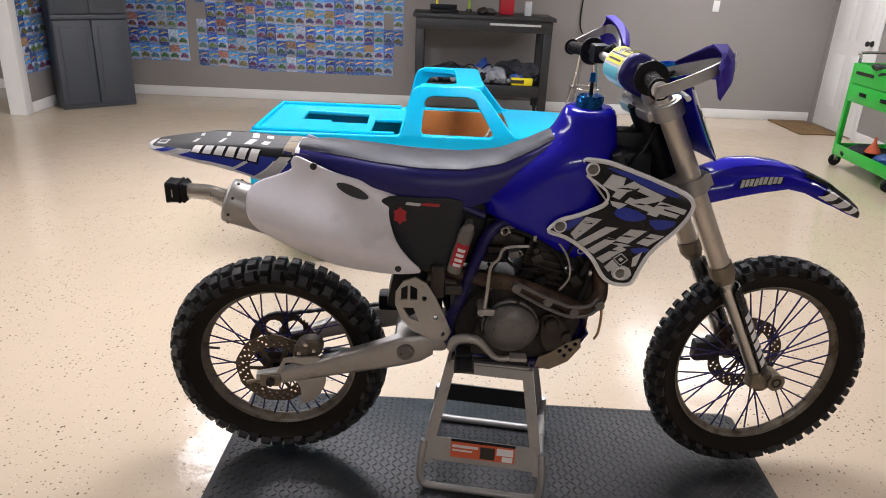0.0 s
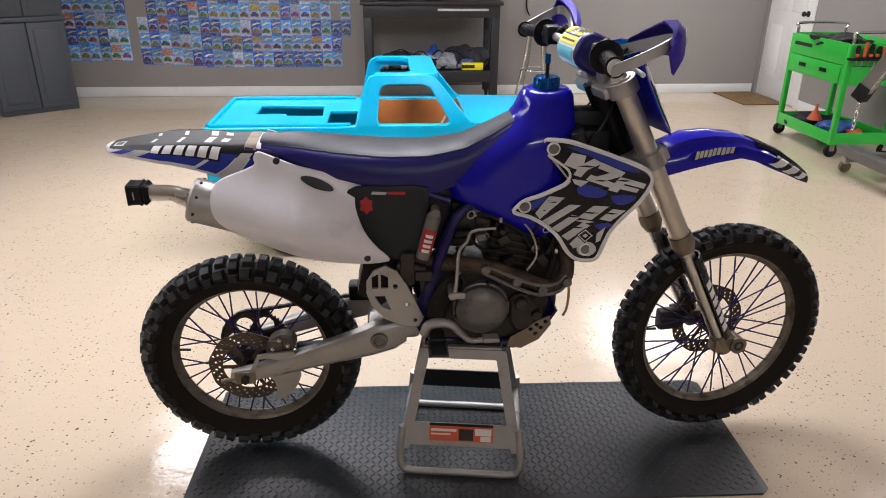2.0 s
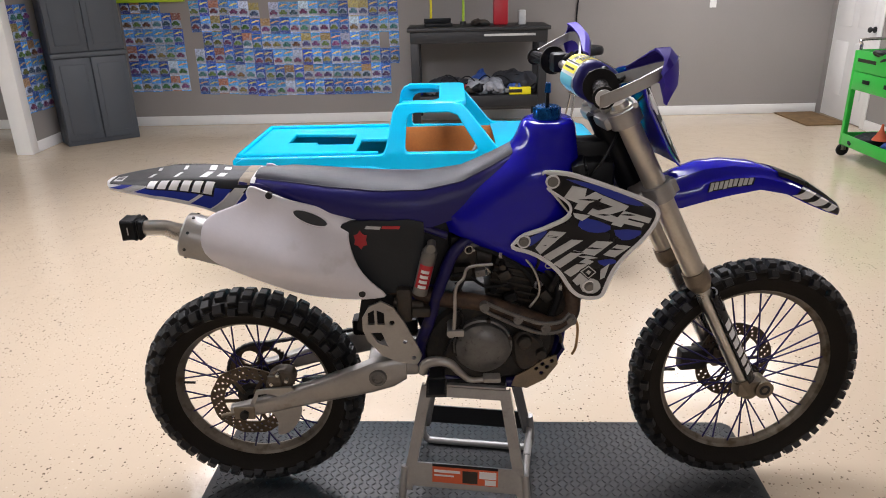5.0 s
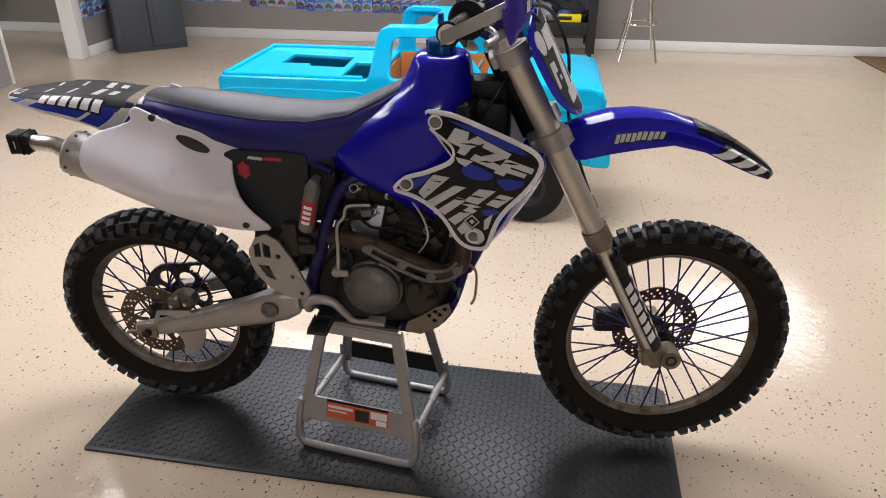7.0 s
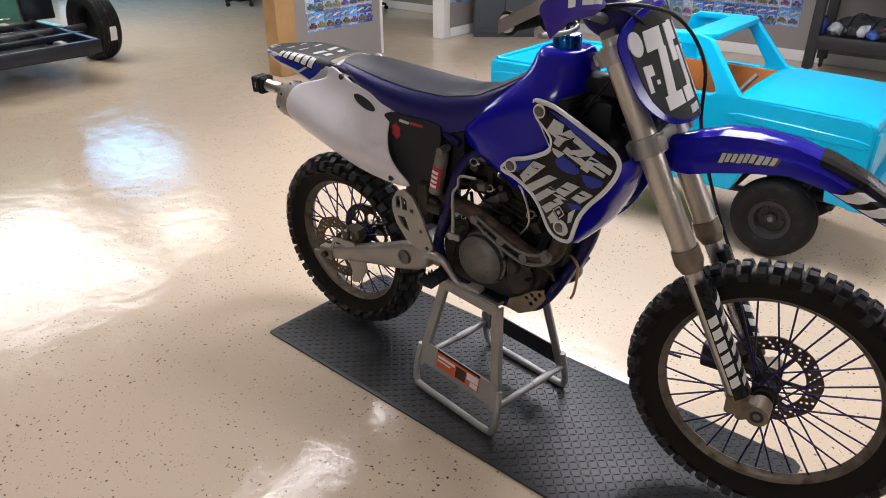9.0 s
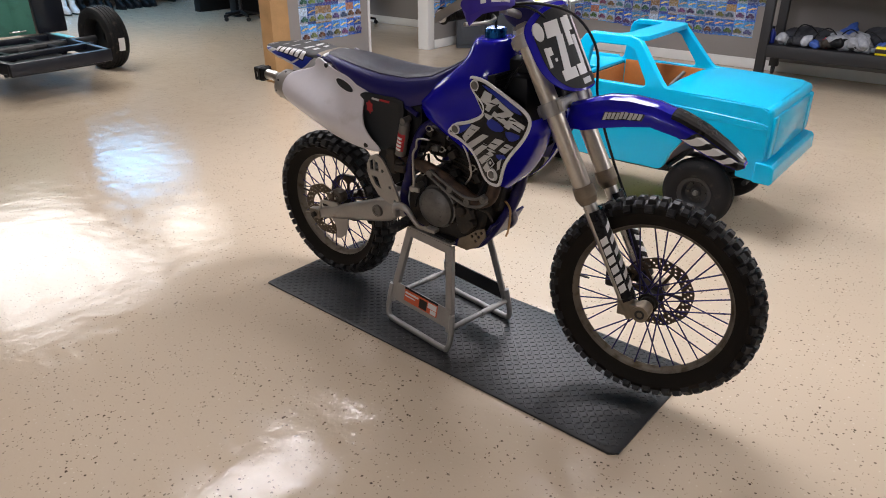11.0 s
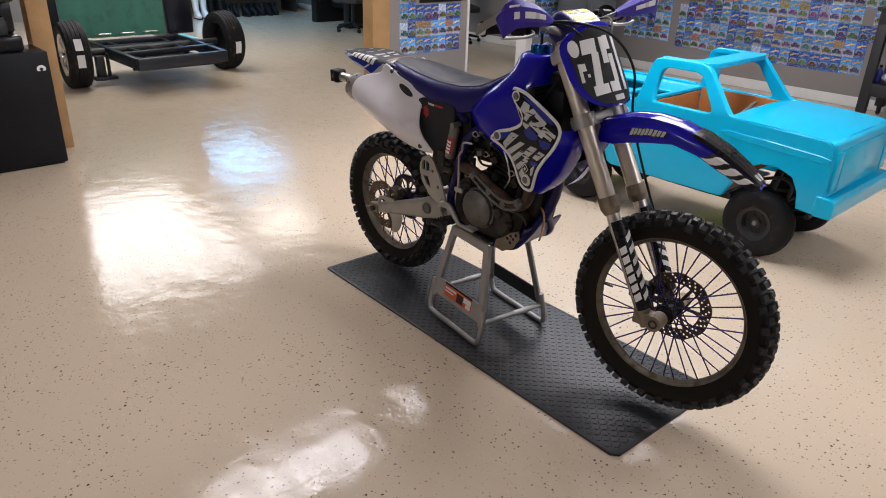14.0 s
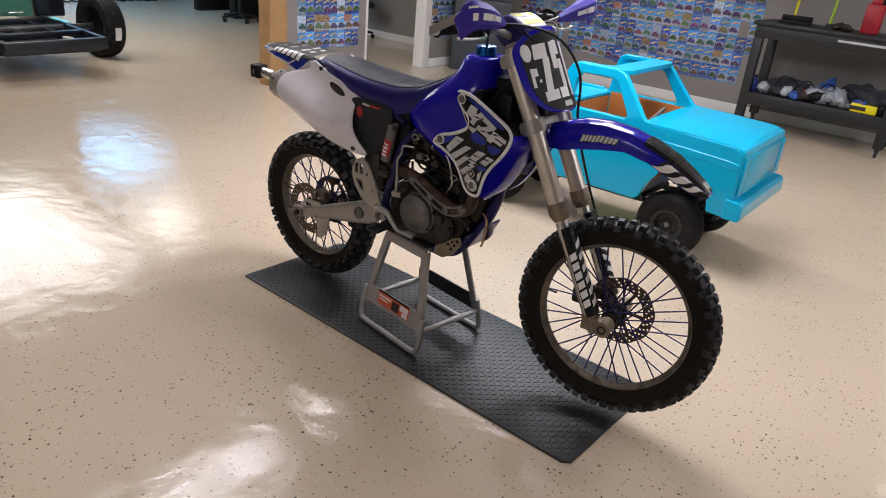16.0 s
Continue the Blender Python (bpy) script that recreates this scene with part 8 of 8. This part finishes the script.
def car_wheel(x, y, turn, out, labels, metal):
    bm = bmesh.new()
    w = 0.105
    lathe(bm, [(0.205, -w * 0.9), (0.235, -w), (0.285, -w * 1.05), (0.312, -w * 0.92), (0.320, -w * 0.6), (0.321, 0), (0.320, w * 0.6), (0.312, w * 0.92), (0.285, w * 1.05), (0.235, w), (0.205, w * 0.9)], 56)
    ty = part("wheel", bm, M_RUBBER, car, "black road tyre with a white paper label")
    ty.matrix_basis = pose(x, y, 0.322, 0, 0, turn)
    for yy in (-0.055, -0.018, 0.018, 0.055):
        bm = bmesh.new()
        lathe(bm, [(0.3205, yy - 0.014), (0.3265, yy - 0.012), (0.3265, yy + 0.012), (0.3205, yy + 0.014)], 56)
        part("tread_rib", bm, M_RUBBER, ty)
    bm = bmesh.new()
    lathe(bm, [(0.21, out * w * 0.92), (0.20, out * w * 0.80), (0.19, out * w * 0.2), (0.06, out * w * 0.35), (0.055, out * w * 0.55), (0.0, out * w * 0.6)], 40)
    lathe(bm, [(0.205, -out * w * 0.9), (0.185, -out * w * 0.5), (0.185, out * w * 0.2)], 40)
    rm = part("rim", bm, metal, ty, "spoked wheel rim")
    for k in range(5):
        a = 2 * math.pi * k / 5
        bm = bmesh.new()
        box(bm, 0.05, 0.195, out * w * 0.62 - 0.012, out * w * 0.62 + 0.012, -0.028, 0.028, 0.006, m=Matrix.Rotation(a, 4, "Y"))
        part("rim_spoke", bm, metal, ty)
    for a0, h in labels:
        bm = bmesh.new()
        rows = [[Vector((0.3295 * math.cos(radians(a0 + da)), yy, 0.3295 * math.sin(radians(a0 + da)))) for yy in (-0.035, 0.035)] for da in (-h * 90, -h * 45, 0, h * 45, h * 90)]
        skin(bm, rows, closed=False)
        part("paper_label", bm, M_WHITEVINYL, ty)


car_wheel(-5.32, 0.10, -4, -1, ((24, 0.11), (-4, 0.12)), M_CHROME)
car_wheel(-5.50, 1.80, 4, 1, ((-8, 0.13),), M_DARK)
M_NAVY = paint("navy_frame_paint", (0.010, 0.013, 0.022), 0.3, vary=0.2)
for a, b, w, h in (((-4.56, 0.45, 0.30), (-4.62, 1.40, 0.30), 0.06, 0.11), ((-4.58, 0.47, 0.30), (-7.4, 0.36, 0.34), 0.05, 0.11), ((-4.64, 1.38, 0.30), (-7.4, 1.45, 0.34), 0.05, 0.11), ((-5.5, 0.40, 0.33), (-5.45, 1.5, 0.33), 0.06, 0.06), ((-5.9, 0.38, 0.33), (-5.9, 1.5, 0.33), 0.06, 0.06), ((-4.95, 0.44, 0.34), (-5.05, 1.46, 0.34), 0.07, 0.05), ((-5.05, 0.70, 0.31), (-5.9, 0.62, 0.31), 0.05, 0.06), ((-5.05, 1.16, 0.31), (-5.9, 1.22, 0.31), 0.05, 0.06), ((-4.62, 0.43, 0.25), (-5.0, 1.46, 0.25), 0.04, 0.03)):
    a, b = Vector(a), Vector(b)
    bm = bmesh.new()
    box(bm, 0, (b - a).length, -w / 2, w / 2, -h / 2, h / 2, 0.006, m=Matrix.Translation(a) @ (b - a).to_track_quat("X", "Z").to_matrix().to_4x4())
    part("frame_rail", bm, M_NAVY, car, "navy painted frame rail")
bm = bmesh.new()
cone(bm, (-5.36, 0.2, 0.32), (-5.48, 1.7, 0.32), 0.04, seg=16)
lathe(bm, [(0.04, -0.09), (0.06, -0.06), (0.065, 0.0), (0.06, 0.06), (0.04, 0.09)], 20, (-5.42, 0.95, 0.30))
part("rear_axle", bm, M_DARK, car)
bm = bmesh.new()
box(bm, -5.30, -5.22, 0.28, 0.36, 0.05, 0.30, 0.01)
box(bm, -5.32, -5.20, 0.24, 0.46, 0.06, 0.09, 0.005)
cone(bm, (-5.26, 0.40, 0.09), (-5.26, 0.40, 0.32), 0.018, seg=10)
part("shock_absorber", bm, M_DARK, car)
# added dark sheet that gives the shadowed floor between the rails
bm = bmesh.new()
box(bm, -5.95, -4.66, 0.50, 1.36, 0.215, 0.235, 0.004)
part("under_shade", bm, M_DARK, car, "added dark sheet for the shade under the frame")
bm = bmesh.new()
outer = []
for k in range(41):
    y = 0.22 + (1.33 - 0.22) * k / 40
    outer.append((y, -6.0 - 0.018 * (0.5 + 0.5 * math.cos(2 * math.pi * (y - 0.22) / 0.24)) ** 3))
skin(bm, [[Vector((x, y, z)) for y, x in outer] + [Vector((x - 0.02, y, z)) for y, x in outer[::-1]] for z in (0.37, 0.60, 1.0, 1.5)])
part("body_panel", bm, M_GREENBODY, car, "ribbed dull green body panel")
for y0, y1 in ((0.03, 0.205), (1.345, 1.665)):
    bm = bmesh.new()
    box(bm, -6.5, -5.98, y0, y1, 0.36, 1.5, 0.02)
    part("body_side", bm, M_NAVY, car, "dark body side")
for y in (0.36, 0.62, 0.88, 1.14):
    bm = bmesh.new()
    tube(bm, [(-5.985, y - 0.07, 0.41), (-5.93, y - 0.06, 0.415), (-5.93, y + 0.06, 0.415), (-5.985, y + 0.07, 0.41)], 0.007, 8)
    part("bracket", bm, M_STEEL, car)
bm = bmesh.new()
box(bm, -5.80, -5.42, 1.39, 1.46, 0.376, 0.380)
part("tag", bm, M_CYANVINYL, car, "pale blue masking tag")

cooler = thing("black_cabinet", "black box-shaped cabinet with a small white mark, on the floor", "cabinet", pose(0, 0, 0))
bm = bmesh.new()
box(bm, -3.10, -2.75, -1.42, -0.745, 0.012, 0.765, 0.010)
part("body", bm, M_BLACK, cooler)
bm = bmesh.new()
plate(bm, [(0.028 * math.cos(a), 0.024 * max(-0.5, math.sin(a))) for a in (2 * math.pi * k / 20 for k in range(20))], 0, 0.0015, 0.0004, holes=[[(0.012 * math.cos(a), -0.002 + 0.010 * math.sin(a)) for a in (2 * math.pi * k / 10 for k in range(10))]])
turn_all(bm, pose(-2.749, -0.80, 0.655, 0, 0, 90))
part("round_mark", bm, M_WHITEVINYL, cooler, "small white mark")
bm = bmesh.new()
box(bm, -3.08, -2.77, -1.40, -0.765, 0, 0.012)
part("foot", bm, M_BLACK, cooler)
mc = thing("coffee_machine", "black countertop machine standing on the black cabinet", "appliance", pose(-2.93, -0.98, 0.765))
bm = bmesh.new()
box(bm, -0.13, 0.13, -0.12, 0.12, 0, 0.10, 0.02)
box(bm, -0.13, -0.02, -0.12, 0.12, 0.10, 0.30, 0.02)
box(bm, -0.13, 0.13, -0.12, 0.12, 0.30, 0.40, 0.03)
part("body", bm, M_GLOSSBLACK, mc)
bm = bmesh.new()
lathe(bm, [(0.0, 0.105), (0.055, 0.106), (0.062, 0.16), (0.05, 0.21), (0.045, 0.215)], 24, (0.05, 0, 0), "Z")
part("jug", bm, M_DARK, mc)

# far end of the second bay
ct = thing("low_counter", "long red-brown counter board along the far wall", "counter", pose(-10.6, 4.2, 0))
bm = bmesh.new()
box(bm, -0.36, 0.30, -1.9, 1.6, 0.37, 0.42, 0.005)
part("board", bm, M_BROWN, ct)
for y in (-1.8, 0, 1.5):
    bm = bmesh.new()
    box(bm, -0.30, 0.22, y - 0.02, y + 0.02, 0, 0.37, 0.004)
    part("leg", bm, M_DARK, ct)


def boot(x, y, turn, mat, lab, tall=0.36):
    b = thing("boot", lab, "boot", pose(x, y, 0, 0, 0, turn), "boots along the far wall")
    bm = bmesh.new()
    levels(bm, [(0.02, -0.05, 0.20, -0.045, 0.045), (0.06, -0.05, 0.20, -0.048, 0.048), (0.10, -0.05, 0.15, -0.045, 0.045), (0.14, -0.05, 0.07, -0.045, 0.045), (tall * 0.7, -0.06, 0.06, -0.052, 0.052), (tall, -0.065, 0.065, -0.058, 0.058)], 18)
    part("shaft", bm, mat, b)
    bm = bmesh.new()
    levels(bm, [(0.0, -0.055, 0.205, -0.05, 0.05), (0.022, -0.055, 0.208, -0.05, 0.05)], 18)
    part("sole", bm, M_RUBBER, b)


for k in range(11):
    y = 3.55 + 0.155 * k
    white = k in (0, 1)
    boot(-10.18 - 0.03 * (k % 3), y, rr.uniform(-12, 12), M_WHITEVINYL if white else M_BLACK, "tall white riding boot on the floor" if white else "black boot standing on the floor", 0.335 if k < 4 else 0.22)
desk = thing("desk", "black office desk with slab legs", "desk", pose(-8.3, 5.55, 0))
bm = bmesh.new()
box(bm, -0.62, 0.62, -0.45, 0.40, 0.71, 0.745, 0.005)
part("top", bm, M_BLACK, desk)
for x in (-0.58, 0.42):
    bm = bmesh.new()
    box(bm, x, x + 0.16, -0.42, 0.36, 0.0, 0.71, 0.006)
    part("pedestal", bm, M_BLACK, desk)
bm = bmesh.new()
box(bm, -0.42, 0.42, -0.10, -0.07, 0.25, 0.45, 0.004)
part("modesty_panel", bm, M_BLACK, desk)


def office_chair(x, y, turn):
    c = thing("office_chair", "black office chair on a five-star castor base", "chair", pose(x, y, 0, 0, 0, turn), "office chairs")
    for k in range(5):
        a = 2 * math.pi * k / 5
        bm = bmesh.new()
        tube(bm, [(0, 0, 0.12), (0.15 * math.cos(a), 0.15 * math.sin(a), 0.10), (0.29 * math.cos(a), 0.29 * math.sin(a), 0.075)], [0.03, 0.022, 0.016], 8)
        sp = part("base_spoke", bm, M_BLACK, c)
        bm = bmesh.new()
        lathe(bm, [(0.005, -0.02), (0.028, -0.018), (0.03, 0), (0.028, 0.018), (0.005, 0.02)], 16, (0.29 * math.cos(a), 0.29 * math.sin(a), 0.031), "Y")
        part("castor", bm, M_RUBBER, sp)
    bm = bmesh.new()
    cone(bm, (0, 0, 0.10), (0, 0, 0.45), 0.025, seg=14)
    part("column", bm, M_DARK, c)
    bm = bmesh.new()
    box(bm, -0.24, 0.24, -0.24, 0.24, 0.45, 0.54, 0.035)
    part("seat", bm, M_CLOTH, c)
    bm = bmesh.new()
    box(bm, -0.27, -0.21, -0.22, 0.22, 0.60, 1.10, 0.03)
    box(bm, -0.26, -0.22, -0.03, 0.03, 0.48, 0.64, 0.01)
    part("backrest", bm, M_CLOTH, c)


office_chair(-7.45, 5.02, 200)
office_chair(-5.62, 5.74, 60)
fs = thing("side_stool", "slim chrome-legged stool against the far wall", "stool", pose(-8.95, 5.62, 0))
bm = bmesh.new()
box(bm, -0.16, 0.16, -0.16, 0.16, 0.60, 0.63, 0.008)
part("seat", bm, M_BLACK, fs)
for x in (-0.14, 0.14):
    for y in (-0.14, 0.14):
        bm = bmesh.new()
        cone(bm, (x * 1.15, y * 1.15, 0), (x, y, 0.60), 0.010, seg=8)
        part("leg", bm, M_CHROME, fs)
